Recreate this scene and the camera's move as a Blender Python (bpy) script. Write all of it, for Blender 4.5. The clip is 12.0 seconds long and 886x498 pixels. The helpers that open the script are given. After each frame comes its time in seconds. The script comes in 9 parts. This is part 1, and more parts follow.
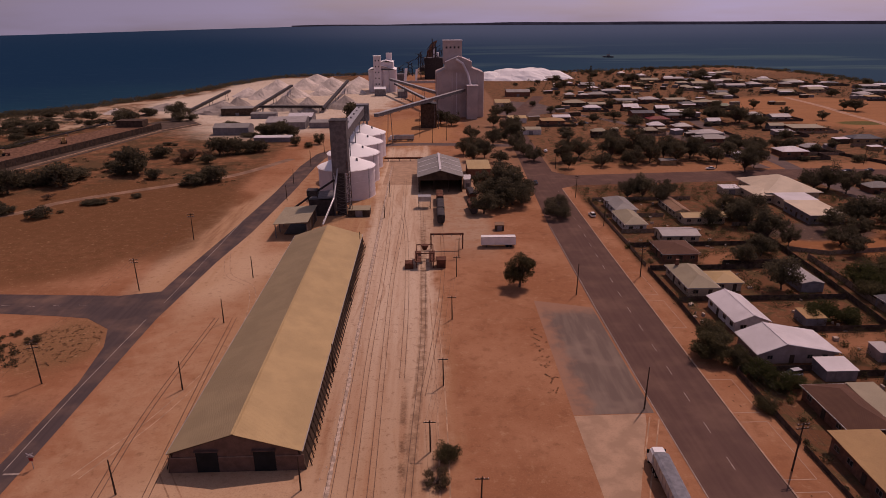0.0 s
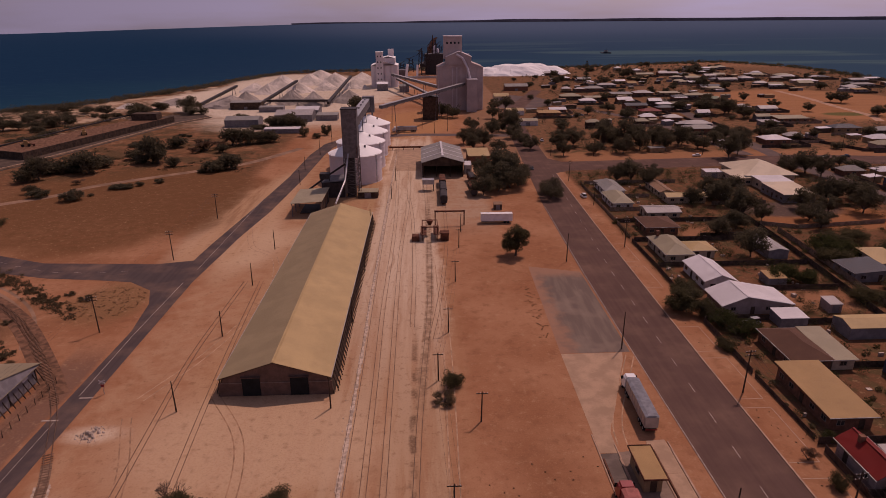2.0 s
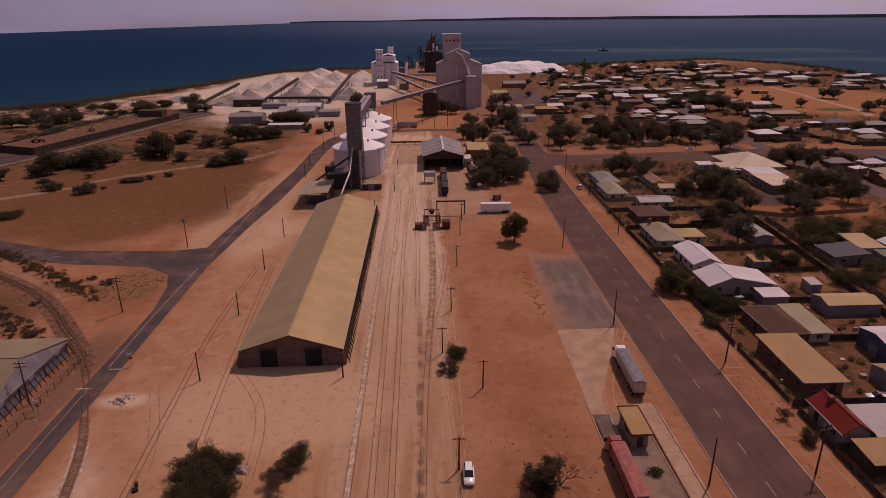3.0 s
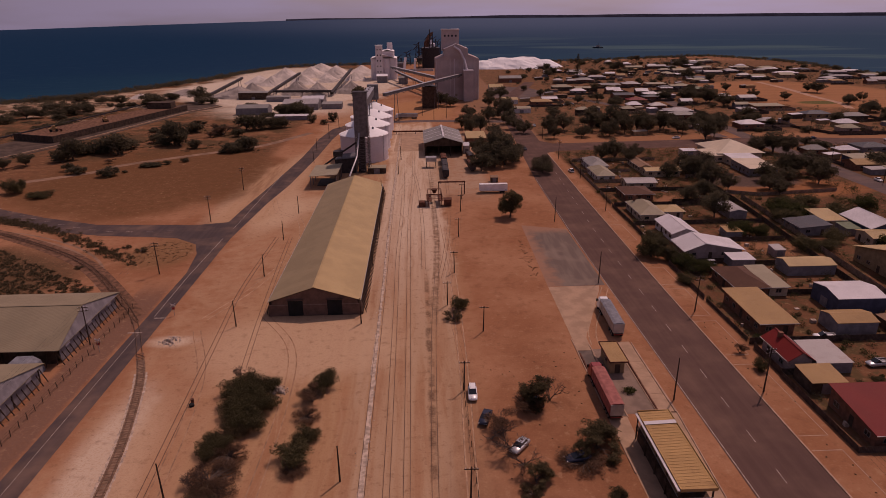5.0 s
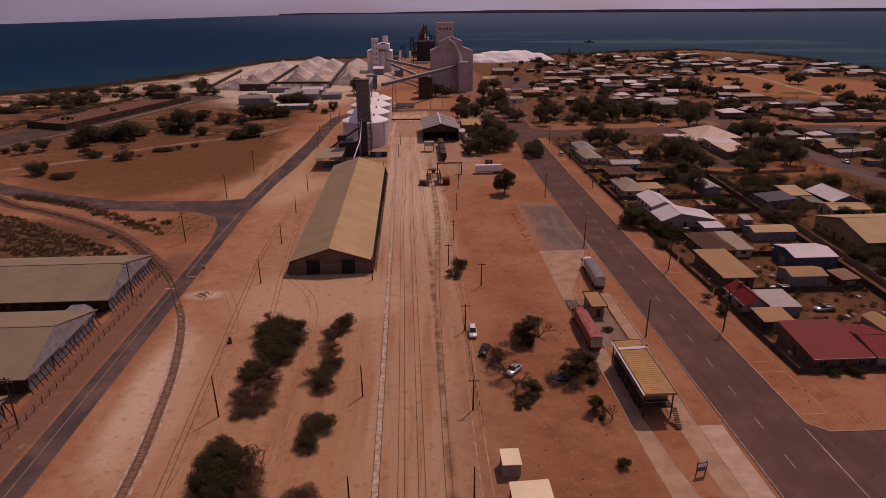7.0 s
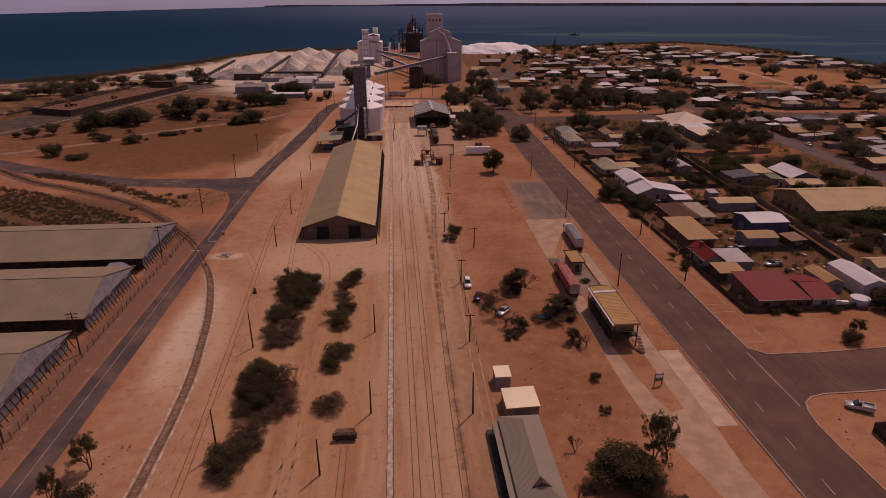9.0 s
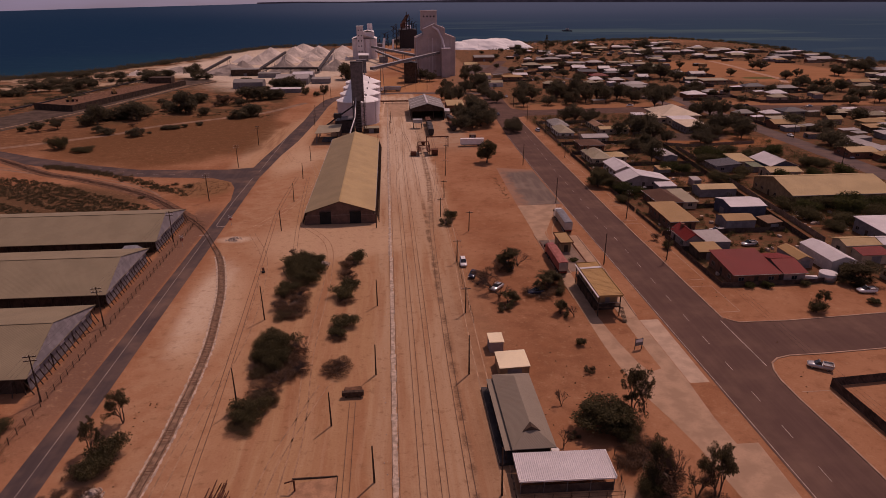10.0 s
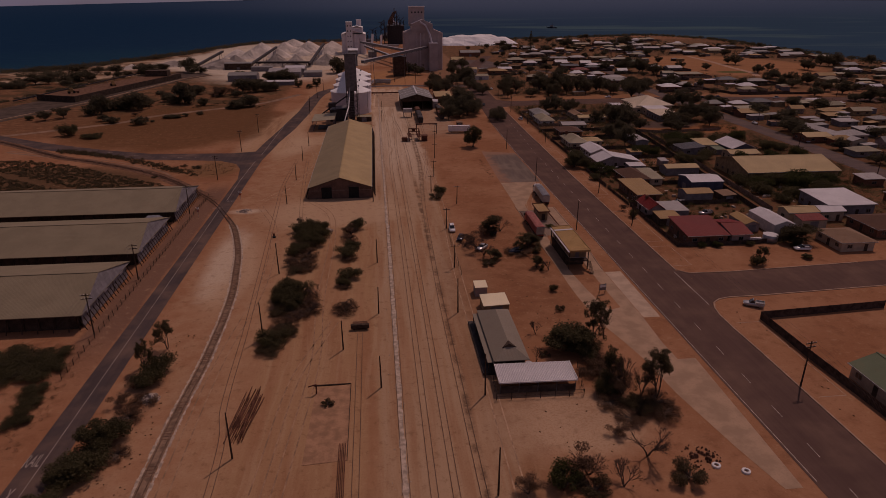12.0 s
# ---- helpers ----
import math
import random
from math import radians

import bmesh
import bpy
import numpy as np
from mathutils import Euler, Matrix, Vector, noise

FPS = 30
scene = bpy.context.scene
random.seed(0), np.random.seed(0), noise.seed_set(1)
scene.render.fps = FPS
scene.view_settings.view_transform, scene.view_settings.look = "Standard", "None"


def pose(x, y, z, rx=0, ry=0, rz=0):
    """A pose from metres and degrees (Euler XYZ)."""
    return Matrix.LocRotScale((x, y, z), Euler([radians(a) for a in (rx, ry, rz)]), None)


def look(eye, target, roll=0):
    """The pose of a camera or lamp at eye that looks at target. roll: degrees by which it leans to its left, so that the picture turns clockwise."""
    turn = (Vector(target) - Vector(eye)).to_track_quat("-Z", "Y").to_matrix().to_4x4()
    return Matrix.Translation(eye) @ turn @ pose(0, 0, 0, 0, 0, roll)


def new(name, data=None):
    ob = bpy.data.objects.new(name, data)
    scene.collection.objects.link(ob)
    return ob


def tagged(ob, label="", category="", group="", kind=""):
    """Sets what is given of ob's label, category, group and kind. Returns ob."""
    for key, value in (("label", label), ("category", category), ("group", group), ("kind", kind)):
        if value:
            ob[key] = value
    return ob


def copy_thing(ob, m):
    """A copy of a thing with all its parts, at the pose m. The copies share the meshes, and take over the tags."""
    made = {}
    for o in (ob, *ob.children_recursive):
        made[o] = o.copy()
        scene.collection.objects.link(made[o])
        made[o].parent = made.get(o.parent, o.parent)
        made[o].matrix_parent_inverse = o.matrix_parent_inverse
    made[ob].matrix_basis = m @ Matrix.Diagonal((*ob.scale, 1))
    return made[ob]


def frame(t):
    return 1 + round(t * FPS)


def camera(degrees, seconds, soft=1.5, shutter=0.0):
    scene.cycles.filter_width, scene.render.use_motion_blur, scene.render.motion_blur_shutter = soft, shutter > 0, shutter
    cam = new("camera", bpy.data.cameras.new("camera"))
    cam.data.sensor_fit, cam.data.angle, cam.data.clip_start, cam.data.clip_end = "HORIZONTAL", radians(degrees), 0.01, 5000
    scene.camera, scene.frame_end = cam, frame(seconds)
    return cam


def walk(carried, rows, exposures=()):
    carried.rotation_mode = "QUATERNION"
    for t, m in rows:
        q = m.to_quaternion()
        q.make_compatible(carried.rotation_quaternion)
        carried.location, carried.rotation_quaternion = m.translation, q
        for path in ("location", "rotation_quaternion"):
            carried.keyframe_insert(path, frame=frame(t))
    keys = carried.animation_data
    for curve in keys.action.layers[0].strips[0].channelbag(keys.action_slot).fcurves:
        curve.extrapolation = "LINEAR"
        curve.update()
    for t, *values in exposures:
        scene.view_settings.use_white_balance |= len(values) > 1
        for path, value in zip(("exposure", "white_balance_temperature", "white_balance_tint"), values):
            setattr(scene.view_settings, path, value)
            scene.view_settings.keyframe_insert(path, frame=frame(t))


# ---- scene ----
cam = camera(70.3, 12.0, 0.6)
PATH = [
    (0, (-0.307, 1.648, 72.138), (-0.252, 3.527, 71.454), -0.3),
    (0.5, (-0.545, -3.642, 72.242), (-0.492, -1.766, 71.553), -0.4),
    (1, (-0.907, -9.051, 72.014), (-0.854, -7.175, 71.324), -0.5),
    (1.5, (-1.578, -14.522, 71.776), (-1.523, -12.645, 71.086), -0.5),
    (2, (-2.165, -19.91, 71.562), (-2.11, -18.034, 70.871), -0.5),
    (2.5, (-2.888, -25.247, 71.281), (-2.83, -23.37, 70.592), -0.5),
    (3, (-3.586, -30.282, 71.302), (-3.527, -28.408, 70.607), -0.6),
    (4.8, (-6.344, -49.236, 69.985), (-6.271, -47.363, 69.285), -0.5),
    (5, (-6.642, -51.268, 69.958), (-6.57, -49.396, 69.257), -0.5),
    (5.5, (-7.497, -56.349, 69.815), (-7.421, -54.479, 69.109), -0.4),
    (6, (-8.271, -61.383, 69.402), (-8.189, -59.514, 68.694), -0.5),
    (6.5, (-9.139, -66.566, 69.156), (-9.051, -64.699, 68.443), -0.4),
    (7, (-9.977, -71.845, 68.773), (-9.883, -69.979, 68.059), -0.4),
    (9, (-14.142, -93.507, 68.344), (-14.007, -91.651, 67.611), -0.1),
    (9.5, (-15.059, -99.122, 68.299), (-14.915, -97.269, 67.561), -0.0),
    (10, (-15.735, -104.826, 68.267), (-15.582, -102.975, 67.525), -0.2),
    (10.5, (-16.647, -110.577, 68.234), (-16.482, -108.728, 67.489), -0.2),
    (11, (-17.55, -116.418, 68.134), (-17.375, -114.571, 67.387), -0.1),
    (11.5, (-18.181, -122.274, 67.906), (-17.998, -120.428, 67.157), -0.1),
    (12, (-18.899, -128.174, 67.689), (-18.706, -126.33, 66.94), -0.0),
]
walk(cam, [(t, look(eye, target, roll)) for t, eye, target, roll in PATH],
     [(0, -0.72, 7800, 43), (5.5, -0.86, 8000, 46), (9, -0.86, 8150, 46), (10.5, -0.83, 8250, 46), (11, -0.93, 8250, 46), (11.5, -1.26, 8150, 45), (12, -1.68, 8000, 43)])

# ---------------------------------------------------------------- light
world = bpy.data.worlds.new("world")
scene.world = world
world.use_nodes = True
wn, wl = world.node_tree.nodes, world.node_tree.links
sky = wn.new("ShaderNodeTexSky")
sky.sky_type, sky.sun_disc = "NISHITA", False
SUN_EL, SUN_AZ = 58.0, 38.0            # degrees above the horizon, and clockwise from +y
sky.sun_elevation, sky.sun_rotation = radians(SUN_EL), radians(SUN_AZ)
sky.air_density, sky.dust_density, sky.ozone_density = 1.0, 2.5, 1.0
back = wn["Background"]
cloud = wn.new("ShaderNodeTexNoise")
cloud.inputs["Scale"].default_value, cloud.inputs["Detail"].default_value = 3.0, 6.0
cmap = wn.new("ShaderNodeMapping")
cmap.inputs["Scale"].default_value = (1, 1, 7)
wtc = wn.new("ShaderNodeTexCoord")
wl.new(wtc.outputs["Generated"], cmap.inputs["Vector"])
wl.new(cmap.outputs["Vector"], cloud.inputs["Vector"])
cramp = wn.new("ShaderNodeMapRange")
cramp.inputs["From Min"].default_value, cramp.inputs["From Max"].default_value = 0.38, 0.62
cramp.inputs["To Min"].default_value, cramp.inputs["To Max"].default_value = 0.55, 0.95
wl.new(cloud.outputs["Fac"], cramp.inputs["Value"])
cmix = wn.new("ShaderNodeMix")
cmix.data_type = "RGBA"
# haze brightens the clouds low over the horizon
csep, cel = wn.new("ShaderNodeSeparateXYZ"), wn.new("ShaderNodeMapRange")
wl.new(wtc.outputs["Generated"], csep.inputs[0])
wl.new(csep.outputs["Z"], cel.inputs["Value"])
cel.inputs["From Min"].default_value, cel.inputs["From Max"].default_value = 0.02, 0.16
ctone = wn.new("ShaderNodeMix")
ctone.data_type = "RGBA"
ctone.inputs["A"].default_value, ctone.inputs["B"].default_value = (3.5, 3.8, 5.7, 1), (1.7, 1.9, 2.9, 1)
wl.new(cel.outputs["Result"], ctone.inputs["Factor"])
caz, cshade = wn.new("ShaderNodeMapRange"), wn.new("ShaderNodeMix")
wl.new(csep.outputs["X"], caz.inputs["Value"])
caz.inputs["From Min"].default_value, caz.inputs["From Max"].default_value = -0.7, 0.4
caz.inputs["To Min"].default_value, caz.inputs["To Max"].default_value = 0.55, 1.05
cshade.data_type, cshade.blend_type = "RGBA", "MULTIPLY"
cshade.inputs["Factor"].default_value = 1.0
wl.new(ctone.outputs["Result"], cshade.inputs["A"])
wl.new(caz.outputs["Result"], cshade.inputs["B"])
wl.new(cshade.outputs["Result"], cmix.inputs["B"])
wl.new(cramp.outputs["Result"], cmix.inputs["Factor"])
wl.new(sky.outputs["Color"], cmix.inputs["A"])
wl.new(cmix.outputs["Result"], back.inputs["Color"])
back.inputs["Strength"].default_value = 0.145

sun = new("sun", bpy.data.lights.new("sun", "SUN"))
sun.data.energy, sun.data.angle, sun.data.color = 3.0, radians(0.6), (1.0, 0.91, 0.835)
_az, _el = radians(SUN_AZ), radians(SUN_EL)
sun.matrix_world = look((0, 0, 0), (-math.sin(_az) * math.cos(_el), -math.cos(_az) * math.cos(_el), -math.sin(_el)))

# ---------------------------------------------------------------- materials


class Nodes:
    """Small helper round a material's node tree."""

    def __init__(self, name, rough=0.8, metal=0.0, spec=0.3):
        self.mat = bpy.data.materials.new(name)
        self.mat.use_nodes = True
        self.n, self.l = self.mat.node_tree.nodes, self.mat.node_tree.links
        self.b = self.n["Principled BSDF"]
        self.b.inputs["Roughness"].default_value = rough
        self.b.inputs["Metallic"].default_value = metal
        self.b.inputs["Specular IOR Level"].default_value = spec
        self.pos = self.n.new("ShaderNodeNewGeometry").outputs["Position"]
        self.obj = self.n.new("ShaderNodeTexCoord").outputs["Object"]

    def put(self, socket, value):
        if hasattr(value, "is_output"):
            self.l.new(value, socket)
        elif hasattr(value, "__len__") and len(value) == 3 and socket.type == "RGBA":
            socket.default_value = (*value, 1)
        else:
            socket.default_value = value

    def noise(self, scale, detail=4.0, vec=None, stretch=None, rough=0.55):
        n = self.n.new("ShaderNodeTexNoise")
        n.inputs["Scale"].default_value, n.inputs["Detail"].default_value = scale, detail
        n.inputs["Roughness"].default_value = rough
        v = vec if vec is not None else self.pos
        if stretch:
            m = self.n.new("ShaderNodeMapping")
            m.inputs["Scale"].default_value = stretch
            self.l.new(v, m.inputs["Vector"])
            v = m.outputs["Vector"]
        self.l.new(v, n.inputs["Vector"])
        return n.outputs["Fac"]

    def math(self, op, a, b=0.0, c=None, clamp=False):
        n = self.n.new("ShaderNodeMath")
        n.operation, n.use_clamp = op, clamp
        self.put(n.inputs[0], a)
        self.put(n.inputs[1], b)
        if c is not None:
            self.put(n.inputs[2], c)
        return n.outputs[0]

    def ramp(self, v, lo, hi, a=0.0, b=1.0):
        n = self.n.new("ShaderNodeMapRange")
        n.interpolation_type = "SMOOTHSTEP"
        self.put(n.inputs["Value"], v)
        for k, x in (("From Min", lo), ("From Max", hi), ("To Min", a), ("To Max", b)):
            n.inputs[k].default_value = x
        return n.outputs["Result"]

    def mix(self, f, a, b, blend="MIX"):
        n = self.n.new("ShaderNodeMix")
        n.data_type, n.blend_type = "RGBA", blend
        self.put(n.inputs["Factor"], f)
        self.put(n.inputs["A"], a)
        self.put(n.inputs["B"], b)
        return n.outputs["Result"]

    def xyz(self, v=None):
        n = self.n.new("ShaderNodeSeparateXYZ")
        self.l.new(v if v is not None else self.pos, n.inputs[0])
        return n.outputs

    def bump(self, h, strength=0.3, dist=0.05):
        n = self.n.new("ShaderNodeBump")
        n.inputs["Strength"].default_value, n.inputs["Distance"].default_value = strength, dist
        self.l.new(h, n.inputs["Height"])
        self.l.new(n.outputs["Normal"], self.b.inputs["Normal"])

    def random(self):
        return self.n.new("ShaderNodeObjectInfo").outputs["Random"]

    def done(self, colour, rough=None):
        self.put(self.b.inputs["Base Color"], colour)
        if rough is not None:
            self.put(self.b.inputs["Roughness"], rough)
        return self.mat


def shade(c, k):
    return tuple(min(1.0, v * k) for v in c)


def mat_plain(name, c, rough=0.7, metal=0.0, var=0.25, scale=0.6, bump=0.15, spec=0.15):
    """Plain painted or raw surface with stains at two scales."""
    m = Nodes(name, rough, metal, spec)
    big = m.noise(scale, 3)
    fine = m.noise(scale * 9, 4)
    col = m.mix(m.ramp(big, 0.35, 0.65), shade(c, 1 - var), shade(c, 1 + var * 0.6))
    col = m.mix(m.ramp(fine, 0.45, 0.75, 0, 0.5), col, shade(c, 1 - var * 1.3))
    m.bump(fine, bump, 0.03)
    return m.done(col)


def mat_roof(name, c, rust=0.25, rough=0.5, metal=0.0, pitch=0.25, rustc=(0.22, 0.11, 0.06)):
    """Corrugated iron: sheets that differ a little, streaks, and ribs."""
    m = Nodes(name, rough, metal, 0.12)
    o = m.xyz(m.obj)
    sheet = m.noise(0.16, 3)
    fine = m.noise(3.0, 4)
    col = m.mix(m.ramp(sheet, 0.35, 0.65), shade(c, 0.92), shade(c, 1.06))
    col = m.mix(m.ramp(m.noise(0.5, 6), 0.5, 0.75, 0, rust), col, rustc)
    col = m.mix(m.ramp(fine, 0.5, 0.8, 0, 0.25), col, shade(c, 0.7))
    col = m.mix(m.math("MULTIPLY", m.random(), 0.22), col, shade(c, 0.75))
    rib = m.math("SINE", m.math("MULTIPLY", m.math("ADD", o[0], o[1]), 2 * math.pi / pitch))
    m.bump(rib, 0.35, 0.02)
    return m.done(col)


def mat_leaf(name, dark, light):
    m = Nodes(name, 0.75, 0, 0.08)
    isl = m.n.new("ShaderNodeNewGeometry").outputs["Random Per Island"]
    col = m.mix(isl, dark, light)
    col = m.mix(m.math("MULTIPLY", m.random(), 0.5), col, shade(dark, 0.7))
    # thin leaves let some light through
    thin, both = m.n.new("ShaderNodeBsdfTranslucent"), m.n.new("ShaderNodeMixShader")
    m.put(thin.inputs["Color"], col)
    both.inputs["Fac"].default_value = 0.5
    m.l.new(m.b.outputs["BSDF"], both.inputs[1])
    m.l.new(thin.outputs["BSDF"], both.inputs[2])
    m.l.new(both.outputs["Shader"], m.n["Material Output"].inputs["Surface"])
    return m.done(col)


def mat_ground():
    m = Nodes("earth", 0.95, 0, 0.03)
    p = m.xyz()
    wob = m.noise(0.045, 5)
    wob2 = m.noise(0.25, 5)
    fine = m.noise(2.2, 6)
    grit = m.noise(9.0, 5)
    long_ = m.noise(0.35, 5, None, (1.0, 0.06, 1.0))

    def blob(cx, cy, rx, ry, edge=0.35, rag=0.9):
        dx = m.math("DIVIDE", m.math("SUBTRACT", p[0], cx), rx)
        dy = m.math("DIVIDE", m.math("SUBTRACT", p[1], cy), ry)
        d = m.math("SQRT", m.math("ADD", m.math("MULTIPLY", dx, dx), m.math("MULTIPLY", dy, dy)))
        d = m.math("ADD", d, m.math("MULTIPLY", m.math("SUBTRACT", m.math("ADD", wob, m.math("MULTIPLY", wob2, 0.6)), 0.8), rag))
        return m.ramp(d, 1.0 - edge, 1.0 + edge, 1.0, 0.0)

    def band(x0, x1, soft, rag=8.0):
        x = m.math("ADD", p[0], m.math("MULTIPLY", m.math("SUBTRACT", m.math("ADD", wob2, wob), 1.0), rag))
        return m.math("MULTIPLY", m.ramp(x, x0 - soft, x0 + soft), m.ramp(x, x1 - soft, x1 + soft, 1.0, 0.0))

    red, redl, redd = (0.31, 0.138, 0.078), (0.39, 0.195, 0.118), (0.21, 0.092, 0.052)
    dust, pale = (0.42, 0.248, 0.148), (0.54, 0.375, 0.265)
    col = m.mix(m.ramp(wob, 0.35, 0.65), red, redl)
    col = m.mix(m.ramp(wob2, 0.5, 0.75, 0, 0.55), col, redd)
    # rail yard: pale dust in long streaks
    yard = m.math("MULTIPLY", band(-50, 3, 5), m.ramp(p[1], 330, 380, 1, 0))
    col = m.mix(m.math("MULTIPLY", yard, m.ramp(long_, 0.32, 0.62, 0.3, 1.0)), col, dust)
    core = m.math("MULTIPLY", band(-20.5, 1.0, 1.5, 3.0), m.ramp(p[1], 330, 400, 1, 0))
    col = m.mix(m.math("MULTIPLY", core, m.ramp(long_, 0.35, 0.65, 0.2, 0.85)), col, (0.45, 0.305, 0.215))
    # limestone dust, thickest near the silos
    lime = m.math("MULTIPLY", band(-21.5, 2.5, 2.0, 5.0), m.math("MULTIPLY", m.ramp(p[1], 70, 170), m.ramp(p[1], 384, 400, 1, 0)))
    col = m.mix(m.math("MULTIPLY", lime, m.ramp(long_, 0.3, 0.6, 0.45, 0.95)), col, (0.6, 0.47, 0.38))
    grey = m.math("MULTIPLY", band(-2, 24, 3.0, 6.0), m.math("MULTIPLY", m.ramp(p[1], 180, 215), m.ramp(p[1], 330, 360, 1, 0)))
    col = m.mix(m.math("MULTIPLY", grey, m.ramp(wob2, 0.35, 0.6, 0.5, 0.9)), col, (0.42, 0.29, 0.215))
    # wheel ruts along the yard
    bent = m.n.new("ShaderNodeVectorMath")
    bent.operation = "MULTIPLY_ADD"
    m.l.new(m.n.new("ShaderNodeTexNoise").outputs["Color"], bent.inputs[0])
    wn_ = bent.inputs[0].links[0].from_node
    wn_.inputs["Scale"].default_value = 0.035
    m.l.new(m.pos, wn_.inputs["Vector"])
    bent.inputs[1].default_value = (9, 0, 0)
    m.l.new(m.pos, bent.inputs[2])
    rut = m.noise(0.9, 4, bent.outputs[0], (1.0, 0.03, 1.0))
    col = m.mix(m.math("MULTIPLY", yard, m.ramp(rut, 0.52, 0.72, 0, 0.38)), col, (0.34, 0.175, 0.1))
    col = m.mix(m.math("MULTIPLY", yard, m.ramp(rut, 0.48, 0.3, 0, 0.28)), col, (0.5, 0.34, 0.235))
    # hard-packed mauve forecourt of the bulk stores
    fore = m.math("MULTIPLY", band(-83.5, -75.5, 0.8, 1.6), m.math("MULTIPLY", m.ramp(p[1], -30, 5), m.ramp(p[1], 100, 118, 1, 0)))
    col = m.mix(m.math("MULTIPLY", fore, m.ramp(fine, 0.3, 0.6, 0.7, 0.97)), col, (0.19, 0.108, 0.084))
    # oily cinders along one siding
    oil = m.math("MULTIPLY", band(-5.6, -4.3, 0.4, 1.2), m.math("MULTIPLY", m.ramp(p[1], 95, 130, 1, 0), m.ramp(wob2, 0.42, 0.6, 0.1, 0.8)))
    col = m.mix(m.math("MULTIPLY", oil, m.ramp(fine, 0.3, 0.6, 0.5, 1.0)), col, (0.12, 0.07, 0.05))
    turn = m.math("SUBTRACT", p[0], m.ramp(p[1], 60, 150, -4.4, -1.1))
    stain = m.math("MULTIPLY", m.math("MULTIPLY", m.ramp(turn, -1.3, -0.8), m.ramp(turn, 0.8, 1.3, 1, 0)), m.math("MULTIPLY", m.ramp(p[1], 70, 100), m.ramp(p[1], 215, 240, 1, 0)))
    col = m.mix(m.math("MULTIPLY", stain, m.ramp(m.noise(0.5, 5), 0.35, 0.65, 0.1, 0.65)), col, (0.16, 0.09, 0.06))
    # track beside the west road, loading apron, limestone patches
    col = m.mix(m.math("MULTIPLY", band(-68, -44, 3), m.ramp(wob2, 0.35, 0.65, 0.25, 0.8)), col, (0.45, 0.27, 0.175))
    for b in (blob(-34, 76, 22, 17), blob(-58, 30, 6, 24), blob(-60, 178, 11, 16, 0.4, 1.2), blob(-62, 185, 9, 30), blob(-66, 240, 8, 45), blob(-80, 192, 6, 26, 0.6), blob(-83, 236, 5, 22, 0.7, 1.4), blob(-45, 190, 18, 10), blob(12, -42, 14, 9)):
        col = m.mix(m.math("MULTIPLY", b, m.ramp(fine, 0.3, 0.6, 0.45, 0.85)), col, pale)
    for b in (blob(-62, 38, 4.2, 20, 0.5, 1.3), blob(-64, 79, 5, 2.2, 0.6, 1.6)):
        col = m.mix(m.math("MULTIPLY", b, m.ramp(fine, 0.3, 0.55, 0.5, 1.0)), col, (0.58, 0.45, 0.36))
    # darker trodden soil round the parked cars and the depot
    for b, c in ((blob(18, 20, 11, 48, 0.5), (0.235, 0.105, 0.06)), (blob(2, 0, 6, 50, 0.5), (0.27, 0.145, 0.092))):
        col = m.mix(m.math("MULTIPLY", b, m.ramp(wob2, 0.35, 0.65, 0.3, 0.75)), col, c)
    # dust swept off the west road by turning trucks
    off = m.math("SUBTRACT", p[0], m.math("MULTIPLY_ADD", m.math("SUBTRACT", p[1], 168), 0.078, -71.5))
    off = m.math("ADD", off, m.math("MULTIPLY", m.math("SUBTRACT", wob, 0.5), 14.0))
    swept = m.math("MULTIPLY", m.math("MULTIPLY", m.ramp(off, -15, -10), m.ramp(off, 4, 12, 1, 0)), m.math("MULTIPLY", m.ramp(p[1], 160, 172), m.ramp(p[1], 250, 300, 1, 0)))
    # dry field and scrub to the west
    col = m.mix(m.math("MULTIPLY", m.math("MULTIPLY", m.ramp(p[0], -88, -80, 1, 0), m.ramp(p[1], 190, 230)), m.ramp(wob2, 0.3, 0.6, 0.5, 0.95)), col, (0.16, 0.078, 0.044))
    heath = m.math("MULTIPLY", m.ramp(p[0], -95, -84, 1, 0), m.ramp(p[1], 262, 290))
    tuft = m.noise(0.07, 6, None, None, 0.62)
    col = m.mix(m.math("MULTIPLY", heath, m.ramp(tuft, 0.44, 0.56, 0, 0.88)), col, (0.09, 0.058, 0.033))
    col = m.mix(m.math("MULTIPLY", heath, m.ramp(tuft, 0.4, 0.28, 0, 0.7)), col, (0.33, 0.19, 0.12))
    col = m.mix(m.math("MULTIPLY", blob(-128, 238, 56, 66, 0.2, 0.4), m.ramp(wob2, 0.3, 0.7, 0.75, 1.0)), col, (0.155, 0.074, 0.037))
    col = m.mix(m.math("MULTIPLY", swept, m.ramp(m.noise(0.5, 4, None, (1.0, 0.08, 1.0)), 0.35, 0.6, 0.3, 0.9)), col, (0.47, 0.29, 0.185))
    col = m.mix(m.math("MULTIPLY", blob(-160, 119, 56, 29, 0.2, 0.3), m.ramp(fine, 0.3, 0.6, 0.7, 1.0)), col, (0.1, 0.06, 0.036))
    col = m.mix(m.math("MULTIPLY", blob(-88, 139, 11, 13, 0.4), m.ramp(fine, 0.35, 0.6, 0.4, 0.9)), col, (0.2, 0.115, 0.06))
    shore = m.math("MULTIPLY", m.ramp(p[0], -225, -205, 1, 0), m.ramp(p[1], 395, 420))
